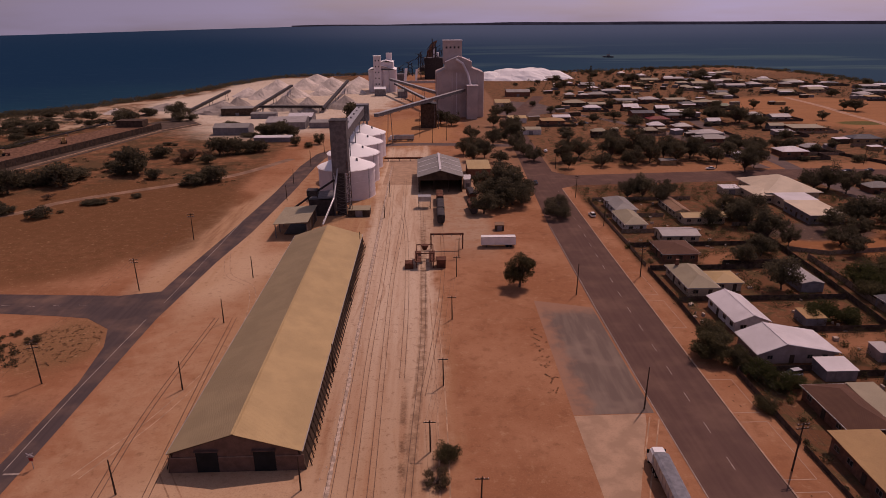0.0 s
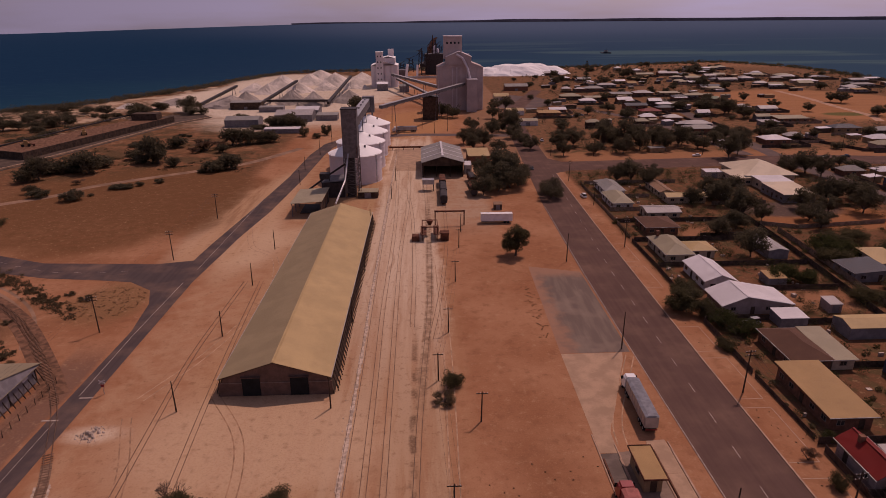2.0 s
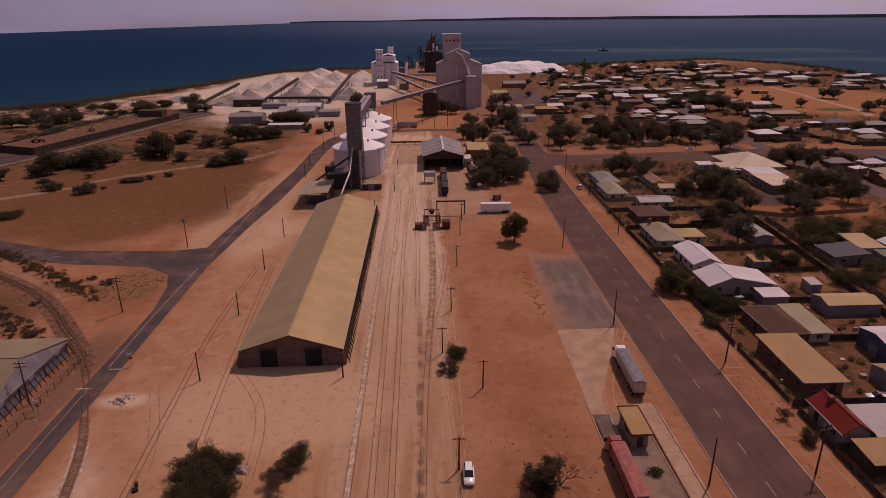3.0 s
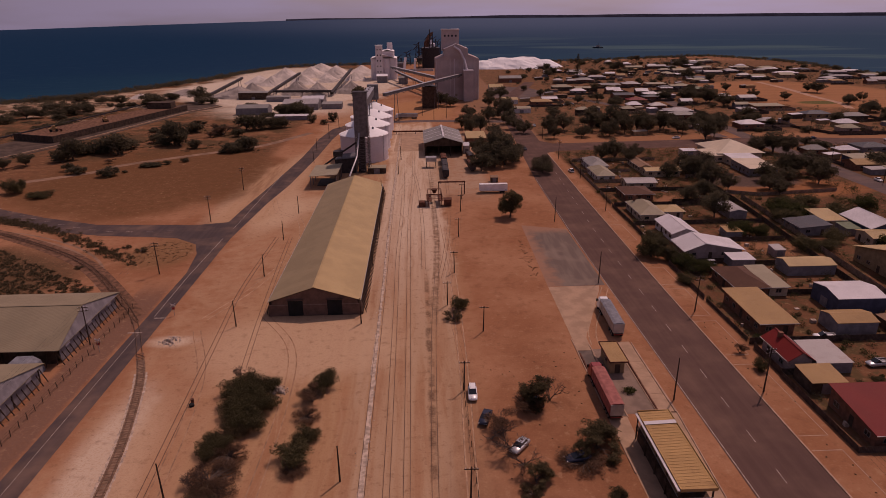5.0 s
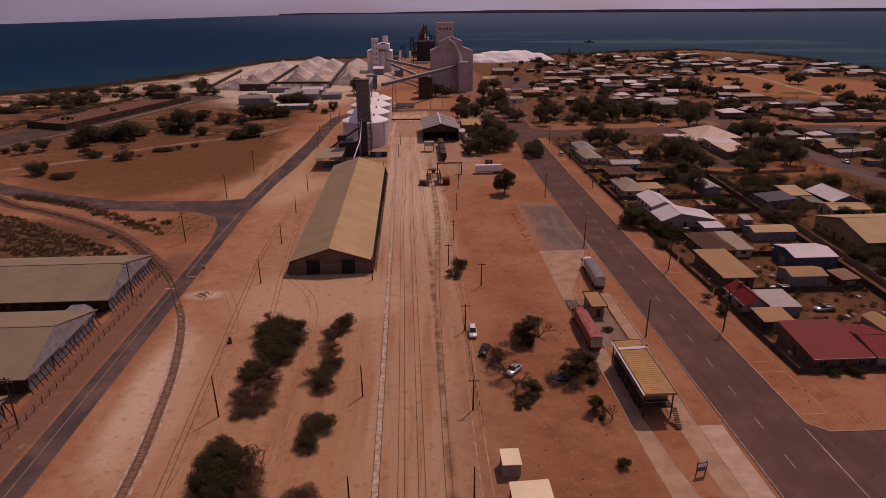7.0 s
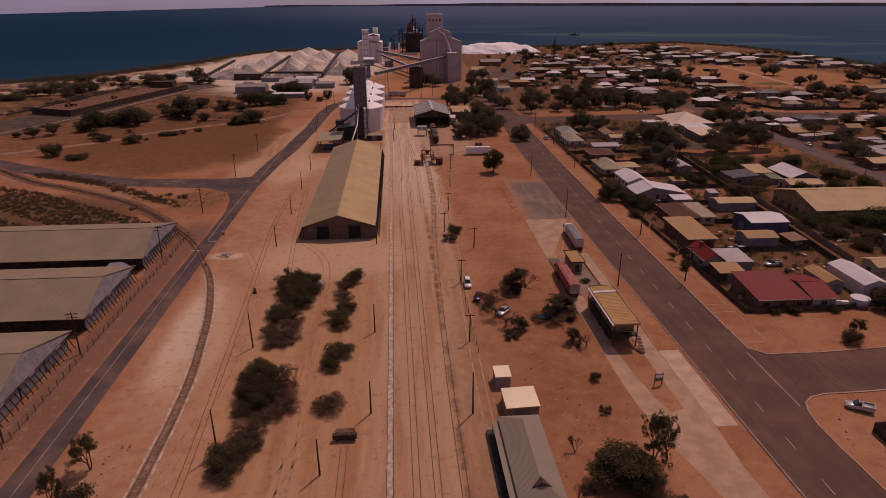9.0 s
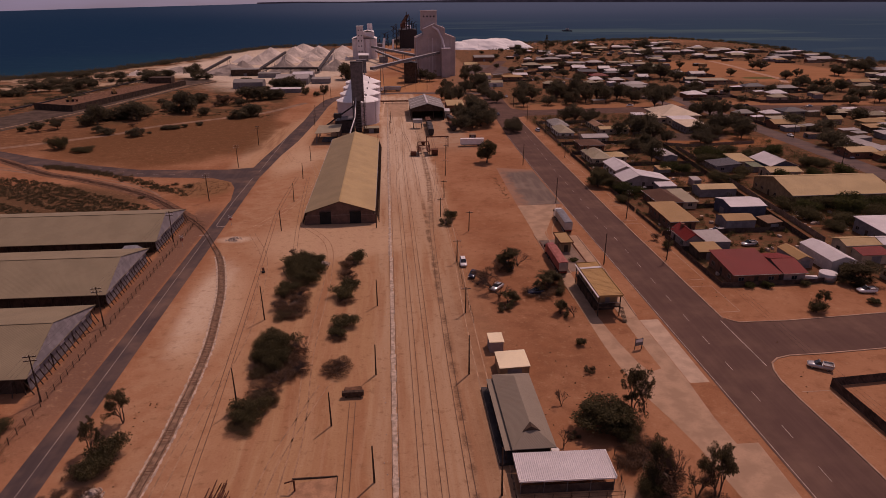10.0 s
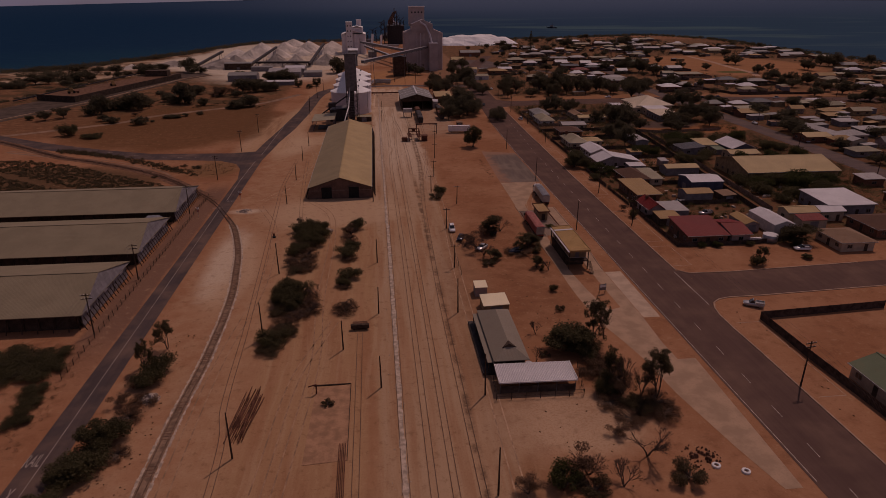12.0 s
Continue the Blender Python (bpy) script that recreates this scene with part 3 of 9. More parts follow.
# ---------------------------------------------------------------- land and sea
COAST = [(-900, -700), (-620, 250), (-420, 470), (-349, 535), (-316, 562), (-285, 640), (-256, 700), (-228, 800), (-185, 900), (-85, 925), (20, 935), (100, 945), (198, 955),
         (310, 985), (400, 1015), (480, 1037), (525, 960), (545, 860), (535, 740), (530, 620), (545, 500), (640, 330), (800, 100), (1000, -700)]
coast = smooth_line(COAST, 6)
land = Mesh()
rim = [(x, y) for x, y in coast]
n = len(rim)
cx, cy = 60, 250
rings = []
for k, z in ((0.0, 0.0), (0.9, 0.0), (1.0, -0.6), (1.03, -5.5)):
    rings.append([(cx + (x - cx) * k, cy + (y - cy) * k, z) for x, y in rim] if k else None)
vs = [(cx, cy, 0.0)] + [p for r in rings[1:] for p in r]
fs = [(0, 1 + i, 1 + (i + 1) % n) for i in range(n)]
for r in range(2):
    fs += [(1 + r * n + i, 1 + (r + 1) * n + i, 1 + (r + 1) * n + (i + 1) % n, 1 + r * n + (i + 1) % n) for i in range(n)]
land.add(vs, fs)
solo("ground", land, EARTH, "red-brown bare earth with pale dust and gypsum patches", "ground", kind="structure")

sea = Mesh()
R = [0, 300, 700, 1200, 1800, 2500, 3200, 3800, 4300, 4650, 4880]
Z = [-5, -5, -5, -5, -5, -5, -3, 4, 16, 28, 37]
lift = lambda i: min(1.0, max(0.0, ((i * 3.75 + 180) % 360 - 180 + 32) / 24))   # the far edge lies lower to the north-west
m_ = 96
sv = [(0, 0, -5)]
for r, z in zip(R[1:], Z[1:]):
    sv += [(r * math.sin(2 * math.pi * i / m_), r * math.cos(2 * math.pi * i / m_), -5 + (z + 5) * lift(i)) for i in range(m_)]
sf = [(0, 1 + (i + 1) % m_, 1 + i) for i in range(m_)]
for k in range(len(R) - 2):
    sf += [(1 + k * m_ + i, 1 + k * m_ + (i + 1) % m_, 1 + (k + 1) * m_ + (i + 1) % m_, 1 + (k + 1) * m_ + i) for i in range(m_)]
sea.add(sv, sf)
solo("sea", sea, SEA, "dark blue choppy sea with paler shoals and distance haze in its colour", "sea", kind="structure", smooth=True)

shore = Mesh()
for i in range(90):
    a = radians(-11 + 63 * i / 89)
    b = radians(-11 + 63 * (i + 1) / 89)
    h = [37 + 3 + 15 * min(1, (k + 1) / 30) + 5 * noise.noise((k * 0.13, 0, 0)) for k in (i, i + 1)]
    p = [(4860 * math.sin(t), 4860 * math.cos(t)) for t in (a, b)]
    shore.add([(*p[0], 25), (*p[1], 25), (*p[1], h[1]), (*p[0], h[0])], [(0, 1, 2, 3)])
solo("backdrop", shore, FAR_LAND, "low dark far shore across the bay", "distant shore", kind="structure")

# ---------------------------------------------------------------- roads


def flat(name, label, category, outlines, material, z, thick=0.0):
    m = Mesh()
    for o in outlines:
        m.sheet(o, z, thick)
    return solo(name, m, material, label, category, kind="structure")


main = Mesh()
main.sheet([(44, -140), (58.2, -140), (57.2, -24), (56.9, -14), (57.0, -8), (57.6, -4.5), (58.8, -1.8), (60.8, -0.2), (64, 0.6), (72, 0.8), (200, 8), (200, 24), (72, 14.4), (61, 14.6), (58.2, 17), (58.5, 100), (60, 200), (62, 278), (70, 283), (200, 291), (420, 262),
            (420, 280), (200, 312), (70, 303), (64, 312), (70, 470), (120, 640), (110, 645), (58, 480), (51, 330), (45.5, 222), (44.2, 152)], 0.035)
solo("road", main, ASPHALT, "worn grey-purple asphalt main road with side streets", "road", kind="structure")
west = Mesh()
west.sheet([(-76.2, -140), (-69.6, -140), (-70, 20), (-70, 105), (-70, 150), (-67, 190), (-63.3, 220), (-59.5, 276), (-57.6, 327), (-55.5, 350), (-50, 368), (-54, 379), (-62, 362), (-65.8, 330), (-67.2, 278), (-71.4, 220), (-74.5, 185), (-75.6, 168), (-86, 165.5), (-122, 168), (-146, 178), (-178, 195), (-240, 235),
            (-300, 290), (-305, 275), (-240, 219), (-172, 180), (-134, 161), (-115, 155.5), (-97, 153), (-88, 151.3), (-80, 145), (-76.7, 136), (-74.6, 120), (-74.9, 60)], 0.033)
solo("road_west", west, ASPHALT_W, "narrow asphalt road with a branch to the coast", "road", kind="structure")
sec = Mesh()
strip(sec, [(182, 20), (183.5, 60), (186, 120), (188, 200), (188.5, 290)], 11.5, 0.036)
strip(sec, [(188, 310), (196, 420), (215, 560)], 9, 0.036)
solo("road_second_street", sec, ASPHALT_T, "grey asphalt back street with dusty verges", "road", kind="structure")
ups = Mesh()
strip(ups, smooth_line([(173.5, 313), (171, 347), (168, 381), (162, 423), (141, 478), (116, 523), (99, 560)], 5), 8.0, 0.034)
solo("road_upper_street", ups, ASPHALT_T, "dusty grey asphalt street climbing past the trees", "road", kind="structure")
flat("pavement_port", "worn grey asphalt yard below the salt pile", "paved yard", [[(60, 512), (84, 506), (119, 534), (104, 588), (78, 606), (66, 600)]], ASPHALT_T, 0.031)
ptr = Mesh()
strip(ptr, smooth_line([(-57, 362), (-48, 377), (-30, 386), (-8, 390), (18, 388), (44, 384), (60, 384)], 5), 9.0, 0.03)
solo("road_port", ptr, ASPHALT_T, "dusty grey road crossing behind the silo row", "road", kind="structure")
pdr = Mesh()
strip(pdr, smooth_line([(351, 615), (347, 554), (338, 498), (333, 450), (322, 420)], 5), 6.0, 0.02)
solo("dirt_track_paddock", pdr, DUST, "pale dirt road across the bare paddock", "dirt track", kind="structure")
flat("pavement", "grey sealed truck apron beside the main road", "paved apron", [[(29, 157.5), (43.8, 152.5), (43.7, 104.6), (27.9, 104.4)]], SEALED, 0.02)
flat("pavement_island", "grey-brown sealed island round the sampling kiosk", "paved island", [[(30.9, 70), (36.9, 70.5), (37.0, 46), (30.9, 46)]], PAVED, 0.021)
flat("pavement_concrete", "pale concrete weighbridge driveways", "driveway",
     [[(27.9, 104.2), (41.9, 104.4), (41.0, 101), (38.6, 95), (36.3, 89), (33.9, 82.6), (31.9, 78), (31.0, 75.5), (30.9, 72), (30.6, 69.8), (27.6, 69.8)],
      [(36.6, 72.9), (40.0, 73.1), (40.4, 69), (40.6, 46), (39.1, 18), (35.6, 20), (37, 46)],
      [(27.3, 45.2), (30.8, 45.2), (30.3, 20), (31.2, 8), (32.3, 0.5), (33.3, -3), (36, -2), (35.7, 9), (35.6, 19.9), (39.1, 17.9), (39.3, -7.4), (38.9, -18), (39.2, -25), (42.9, -25), (41.8, -61), (39, -61), (36.6, -51), (33.7, -36), (32.6, -25), (31.2, -18.2), (29.4, -10.9), (28, 0), (27.6, 8), (27.5, 24)]], CONCRETE, 0.024)
flat("pavement_lane", "dark grey sealed weighing lane between pale kerbs", "paved lane", [[(27.5, 69.7), (30.7, 69.7), (30.8, 45.3), (27.3, 45.3)]], LANE, 0.024)
lk = Mesh()
for ln in ([(27.4, 75), (27.3, 45), (27.4, 30)], [(30.75, 72), (30.9, 45)], [(36.5, 72), (36.8, 46), (35.6, 22)], [(40.4, 72.5), (40.5, 46), (39.2, 20)]):
    strip(lk, ln, 0.22, 0.16, 0, 0.14)
solo("kerb_lane", lk, KERB, "low pale kerbs edging the weighing lanes", "kerb", kind="structure")
flat("pavement_pad", "newer pale concrete pad joining the driveway to the road", "concrete pad", [[(39.2, 17.9), (43.5, 17.9), (43.3, -7.4), (39.4, -7.4)]], PADC, 0.026)
kerb = Mesh()
for line in ([(58.35, -140), (57.35, -24), (57.05, -14), (57.15, -8), (57.75, -4.6), (58.95, -2.0), (60.9, -0.45), (64, 0.35), (72, 0.5), (110, 2.8)], [(110, 17.1), (72, 14.7), (61, 14.9), (58.4, 17.3), (58.65, 100), (60.15, 200), (62, 277)]):
    strip(kerb, line, 0.32, 0.14, 0, 0.14)
solo("kerb", kerb, KERB, "dusty concrete kerb along the main road", "kerb", kind="structure")
marks = Mesh()
y = -136.6
while y < 275:
    marks.sheet([(49.4 + 0.022 * (y + 15) + (y > 150) * (y - 150) * 0.03 + a, y + b) for a, b in ((0, 0), (0.13, 0), (0.2, 3.3), (0.07, 3.3))], 0.045)
    y += 10.2
strip(marks, [(44.6, -60), (44.3, 105), (44.6, 152), (45.9, 222)], 0.15, 0.045)
strip(marks, [(57.4, 16), (57.2, -3)], 0.2, 0.045)
strip(marks, [(-72.6, -140), (-72.9, 20), (-73.3, 83)], 0.11, 0.045)
strip(marks, [(-73, 92), (-73.3, 118), (-72.6, 150)], 0.16, 0.045)
strip(marks, [(-71.8, 160), (-71.0, 200), (-70.3, 240)], 0.14, 0.045)
for k in range(14):
    x = -92 - 7 * k
    yy = 159.2 + max(0, -x - 110) ** 1.35 * 0.13
    marks.sheet([(x, yy), (x - 2.5, yy + 0.5), (x - 2.5, yy + 0.64), (x, yy + 0.14)], 0.045)
for x0, x1, y0 in ((-76, -72.8, 83.5), (-72.6, -69.9, 91.0)):
    marks.box(x0, y0, 0.036, x1, y0 + 0.4, 0.046)
solo("road_markings", marks, LINE, "worn white road lines and dashes", "road marking", kind="structure")

# ---------------------------------------------------------------- kinds of buildings


def pitched(m, x0, y0, x1, y1, eave, rise, kind, over=0.5, thick=0.14):
    """A roof with overhang and thickness. kind: gable_x, gable_y (the ridge's axis), hip, flat_x or flat_y (the way it falls)."""
    x0, y0, x1, y1 = x0 - over, y0 - over, x1 + over, y1 + over
    cx, cy = (x0 + x1) / 2, (y0 + y1) / 2
    if kind == "gable_y":
        return m.prism([(x0, eave), (cx, eave + rise), (x1, eave), (x1, eave - thick), (cx, eave + rise - thick), (x0, eave - thick)], y0, y1)
    if kind == "gable_x":
        k = len(m.v)
        m.prism([(y0, eave), (cy, eave + rise), (y1, eave), (y1, eave - thick), (cy, eave + rise - thick), (y0, eave - thick)], x0, x1)
        m.v[k:] = [(b, a, z) for a, b, z in m.v[k:]]
        return m
    if kind == "flat_x":
        return m.prism([(x0, eave), (x1, eave + rise), (x1, eave + rise - thick), (x0, eave - thick)], y0, y1)
    if kind == "flat_y":
        k = len(m.v)
        m.prism([(y0, eave), (y1, eave + rise), (y1, eave + rise - thick), (y0, eave - thick)], x0, x1)
        m.v[k:] = [(b, a, z) for a, b, z in m.v[k:]]
        return m
    w = min(x1 - x0, y1 - y0) / 2
    if x1 - x0 > y1 - y0:
        r = [(x0 + w, cy), (x1 - w, cy)]
        top = [(0, 1, 5, 4), (1, 2, 5), (2, 3, 4, 5), (3, 0, 4)]
    else:
        r = [(cx, y0 + w), (cx, y1 - w)]
        top = [(0, 1, 4), (1, 2, 5, 4), (2, 3, 5), (3, 0, 4, 5)]
    vs = [(x0, y0, eave), (x1, y0, eave), (x1, y1, eave), (x0, y1, eave), (*r[0], eave + rise), (*r[1], eave + rise)]
    low = [(a, b, c - thick) for a, b, c in vs[:4]]
    return m.add(vs + low, top + [(i, 6 + i, 6 + (i + 1) % 4, (i + 1) % 4) for i in range(4)] + [(9, 8, 7, 6)])


def walls(m, x0, y0, x1, y1, eave, rise, kind):
    """The body under such a roof, up to the slopes."""
    e = eave - 0.16
    if kind == "gable_y":
        c = (x0 + x1) / 2
        return m.prism([(x0, 0), (x1, 0), (x1, e), (c, e + rise * 0.93), (x0, e)], y0, y1)
    if kind == "gable_x":
        c, k = (y0 + y1) / 2, len(m.v)
        m.prism([(y0, 0), (y1, 0), (y1, e), (c, e + rise * 0.93), (y0, e)], x0, x1)
        m.v[k:] = [(b, a, z) for a, b, z in m.v[k:]]
        return m
    if kind == "flat_x":
        return m.prism([(x0, 0), (x1, 0), (x1, e + rise * 0.9), (x0, e)], y0, y1)
    if kind == "flat_y":
        k = len(m.v)
        m.prism([(y0, 0), (y1, 0), (y1, e + rise * 0.9), (y0, e)], x0, x1)
        m.v[k:] = [(b, a, z) for a, b, z in m.v[k:]]
        return m
    return m.box(x0, y0, 0, x1, y1, e)


def window(parent, side, at, x0, y0, x1, y1, z0=1.0, z1=2.1, w=1.5, name="window"):
    """A framed window on one side (s, n, w, e) of a box, its middle at along that side."""
    ob = new(name)
    ob.parent = parent
    turn, px, py = {"s": (0, at, y0), "n": (180, at, y1), "w": (-90, x0, at), "e": (90, x1, at)}[side]
    ob.matrix_basis = pose(px, py, 0, 0, 0, turn)
    fr = Mesh()
    t = 0.09
    for b in ((-w / 2, z0, w / 2, z0 + t), (-w / 2, z1 - t, w / 2, z1), (-w / 2, z0 + t, -w / 2 + t, z1 - t), (w / 2 - t, z0 + t, w / 2, z1 - t), (-t / 2, z0 + t, t / 2, z1 - t)):
        fr.box(b[0], -0.09, b[1], b[2], 0.02, b[3])
    part("frame", fr, FRAME, ob)
    part("pane", Mesh().box(-w / 2 + t, -0.05, z0 + t, w / 2 - t, 0.01, z1 - t), GLASS, ob)
    return ob


def door(parent, side, at, x0, y0, x1, y1, w=0.9, h=2.05, material=None):
    turn, px, py = {"s": (0, at, y0), "n": (180, at, y1), "w": (-90, x0, at), "e": (90, x1, at)}[side]
    m = Mesh().box(-w / 2, -0.06, 0, w / 2, 0.02, h)
    m.box(-w / 2 - 0.08, -0.08, 0, -w / 2, 0.02, h + 0.08).box(w / 2, -0.08, 0, w / 2 + 0.08, 0.02, h + 0.08).box(-w / 2, -0.08, h, w / 2, 0.02, h + 0.08)
    ob = part("door", m, material or W_DARK, parent)
    ob.matrix_basis = pose(px, py, 0, 0, 0, turn)
    return ob


def house(label, x0, y0, x1, y1, eave=2.8, rise=1.8, kind="hip", roof=None, wall=None, category="house", name="house", detail=2, over=0.5, group="", openings="sw", chimney=False, z=0.0, turn=0.0):
    """One building: body, roof, gutter, windows and doors."""
    cx, cy = (x0 + x1) / 2, (y0 + y1) / 2
    ob = thing(name, label, category, cx, cy, z, turn, group)
    x0, y0, x1, y1 = x0 - cx + over, y0 - cy + over, x1 - cx - over, y1 - cy - over
    part("wall", walls(Mesh(), x0, y0, x1, y1, eave, rise, kind), wall or W_CREAM, ob)
    rf = part("roof", pitched(Mesh(), x0, y0, x1, y1, eave, rise, kind, over), roof or R_ZINC, ob)
    if detail > 1:
        a, b, c, d, e = x0 - over - 0.1, y0 - over - 0.1, x1 + over + 0.1, y1 + over + 0.1, eave
        runs = []
        if kind in ("hip", "gable_y", "flat_x"):
            runs += [(a, b, a + 0.1, d)] + ([(c - 0.1, b, c, d)] if kind != "flat_x" else [])
        if kind in ("hip", "gable_x", "flat_y"):
            runs += [(a + 0.1, b, c - 0.1, b + 0.1)] + ([(a + 0.1, d - 0.1, c - 0.1, d)] if kind != "flat_y" else [])
        for q in runs:
            part("gutter", Mesh().box(q[0], q[1], e - 0.2, q[2], q[3], e - 0.04), GALV, ob)
        if kind == "gable_y":
            part("ridge_cap", Mesh().box(-0.18, y0 - over - 0.02, eave + rise - 0.02, 0.18, y1 + over + 0.02, eave + rise + 0.05), roof or R_ZINC, rf)
        if kind == "gable_x":
            part("ridge_cap", Mesh().box(x0 - over - 0.02, -0.18, eave + rise - 0.02, x1 + over + 0.02, 0.18, eave + rise + 0.05), roof or R_ZINC, rf)
        if chimney:
            part("chimney", Mesh().box(x0 + 1.5, y1 - 3, eave - 0.3, x0 + 2.3, y1 - 2.2, eave + rise + 0.5).box(x0 + 1.42, y1 - 3.08, eave + rise + 0.5, x0 + 2.38, y1 - 2.12, eave + rise + 0.65), W_BRICK, rf)
    for s in openings:
        lo, hi = (x0, x1) if s in "sn" else (y0, y1)
        k = max(1, int((hi - lo) / (3.6 if detail > 1 else 5.5)))
        for i in range(k):
            at = lo + (hi - lo) * (i + 0.5) / k
            if k > 1 and i == k // 2 and detail > 1:
                door(ob, s, at, x0, y0, x1, y1)
            elif hi - lo > 3:
                window(ob, s, at, x0, y0, x1, y1, w=1.5 if detail > 1 else 1.9)
    return ob


def shed(label, x0, y0, x1, y1, eave=2.8, rise=1.0, kind="gable_y", roof=None, wall=None, group="", detail=2, open_side="s", name="shed", category="shed"):
    """A sheet-iron shed with a roller door."""
    cx, cy = (x0 + x1) / 2, (y0 + y1) / 2
    ob = thing(name, label, category, cx, cy, 0, 0, group)
    x0, y0, x1, y1 = x0 - cx + 0.15, y0 - cy + 0.15, x1 - cx - 0.15, y1 - cy - 0.15
    part("wall", walls(Mesh(), x0, y0, x1, y1, eave, rise, kind), wall or W_GREY, ob)
    part("roof", pitched(Mesh(), x0, y0, x1, y1, eave, rise, kind, 0.15, 0.1), roof or R_ZINC, ob)
    w = min(2.6, ((x1 - x0) if open_side in "sn" else (y1 - y0)) * 0.5)
    door(ob, open_side, 0, x0, y0, x1, y1, w, min(2.3, eave - 0.4), W_GREY)
    return ob


# ---------------------------------------------------------------- long storage shed
def grain_shed():
    x0, x1, y0, y1, e, r = -43.6, -22.2, 90.6, 203.5, 4.3, 3.5
    c = (x0 + x1) / 2
    ob = thing("storage_shed", "long grain shed with faded cream iron roof and raking props", "storage shed", c, (y0 + y1) / 2)
    hx, hy = (x1 - x0) / 2, (y1 - y0) / 2
    n = 26
    roof = part("roof", Mesh().prism([(-hx - 0.5, e - 0.22), (0, e + r - 0.14), (hx + 0.5, e - 0.22), (hx + 0.5, e - 0.32), (0, e + r - 0.26), (-hx - 0.5, e - 0.32)], -hy - 0.4, hy + 0.4), W_DARK, ob)
    step = (2 * hy + 1) / n
    # east slope cream; west slope olive-grey, deepened for its side away from the sun
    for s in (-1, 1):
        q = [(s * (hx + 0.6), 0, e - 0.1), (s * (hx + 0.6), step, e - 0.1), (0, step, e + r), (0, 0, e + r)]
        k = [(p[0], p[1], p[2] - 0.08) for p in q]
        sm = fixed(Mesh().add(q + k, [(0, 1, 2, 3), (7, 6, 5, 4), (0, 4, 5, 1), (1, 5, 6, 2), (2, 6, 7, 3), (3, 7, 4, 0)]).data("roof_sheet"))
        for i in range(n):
            o = part("roof_sheet", sm, R_CREAM if s > 0 else R_OLIVE_SHADED, roof)
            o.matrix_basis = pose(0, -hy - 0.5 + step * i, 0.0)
    part("ridge_cap", Mesh().beam((0, -hy - 0.55, e + r + 0.06), (0, hy + 0.55, e + r + 0.06), 0.5, 0.08), R_CREAM, roof)
    for s in (-1, 1):
        part("side_wall", Mesh().add([(s * hx, -hy, 3.9), (s * hx, hy, 3.9), (s * (hx + 1.0), hy, 0), (s * (hx + 1.0), -hy, 0), (s * (hx - 0.3), -hy, 3.9), (s * (hx - 0.3), hy, 3.9), (s * (hx + 0.7), hy, 0), (s * (hx + 0.7), -hy, 0)],
                                     [(0, 1, 2, 3), (7, 6, 5, 4), (0, 4, 5, 1), (1, 5, 6, 2), (2, 6, 7, 3), (3, 7, 4, 0)]), W_DARK, ob)
        gut = Mesh().box(s * (hx + 0.6) - 0.12, -hy - 0.4, e - 0.3, s * (hx + 0.6) + 0.12, hy + 0.4, e - 0.12)
        part("gutter", gut, GALV, ob)
    for y, sgn in ((-hy, -1), (hy, 1)):
        g = Mesh()
        d0, d1, d2, d3 = -hx * 0.62, -hx * 0.28, hx * 0.28, hx * 0.62
        top = lambda x: e - 0.25 + r * (1 - abs(x) / hx)
        g.add([(-hx, y, 3.1), (hx, y, 3.1), (hx, y, e - 0.25), (0, y, e + r - 0.25), (-hx, y, e - 0.25)] + [(-hx, y - sgn * 0.12, 3.1), (hx, y - sgn * 0.12, 3.1), (hx, y - sgn * 0.12, e - 0.25), (0, y - sgn * 0.12, e + r - 0.25), (-hx, y - sgn * 0.12, e - 0.25)],
              [(0, 1, 2, 3, 4), (9, 8, 7, 6, 5)] + [(i, 5 + i, 5 + (i + 1) % 5, (i + 1) % 5) for i in range(5)])
        part("gable_wall", g, W_GABLE, ob, "brown sheet gable")
        for a, b in ((-hx - 0.7, d0), (d1, d2), (d3, hx + 0.7)):
            part("lower_wall", Mesh().box(a, y - 0.1, 0, b, y + 0.1, 3.05), W_GABLE, ob)
        part("lintel", Mesh().box(-hx - 0.3, y + sgn * 0.05, 2.9, hx + 0.3, y + sgn * 0.11, 3.12), W_SHED, ob)
        for a, b in ((d0, d1), (d2, d3)):
            part("door", Mesh().box(a, y + min(sgn * 0.12, sgn * 0.22), 0.1, b, y + max(sgn * 0.12, sgn * 0.22), 4.3), BLACK, ob, "tall dark sliding door")
            part("door_hood", Mesh().box(a - 0.2, y + min(0, sgn * 0.6), 4.35, b + 0.2, y + max(0, sgn * 0.6), 4.43), W_GABLE, ob)
    pr = Mesh().beam((0, 0, 0), (-1.25, 1.0, 3.85), 0.14).beam((-0.15, 1.1, 0), (-1.2, 0.1, 3.85), 0.12)
    pm = fixed(pr.data("prop"))
    for i in range(55):
        for s in (1, -1):
            o = part("prop", pm, TIMBER, ob)
            o.matrix_basis = pose(s * (hx + 1.75), -hy + 1 + i * 2.04 + (0 if s > 0 else 1.1), 0, 0, 0, 0 if s > 0 else 180)
    return ob


grain_shed()


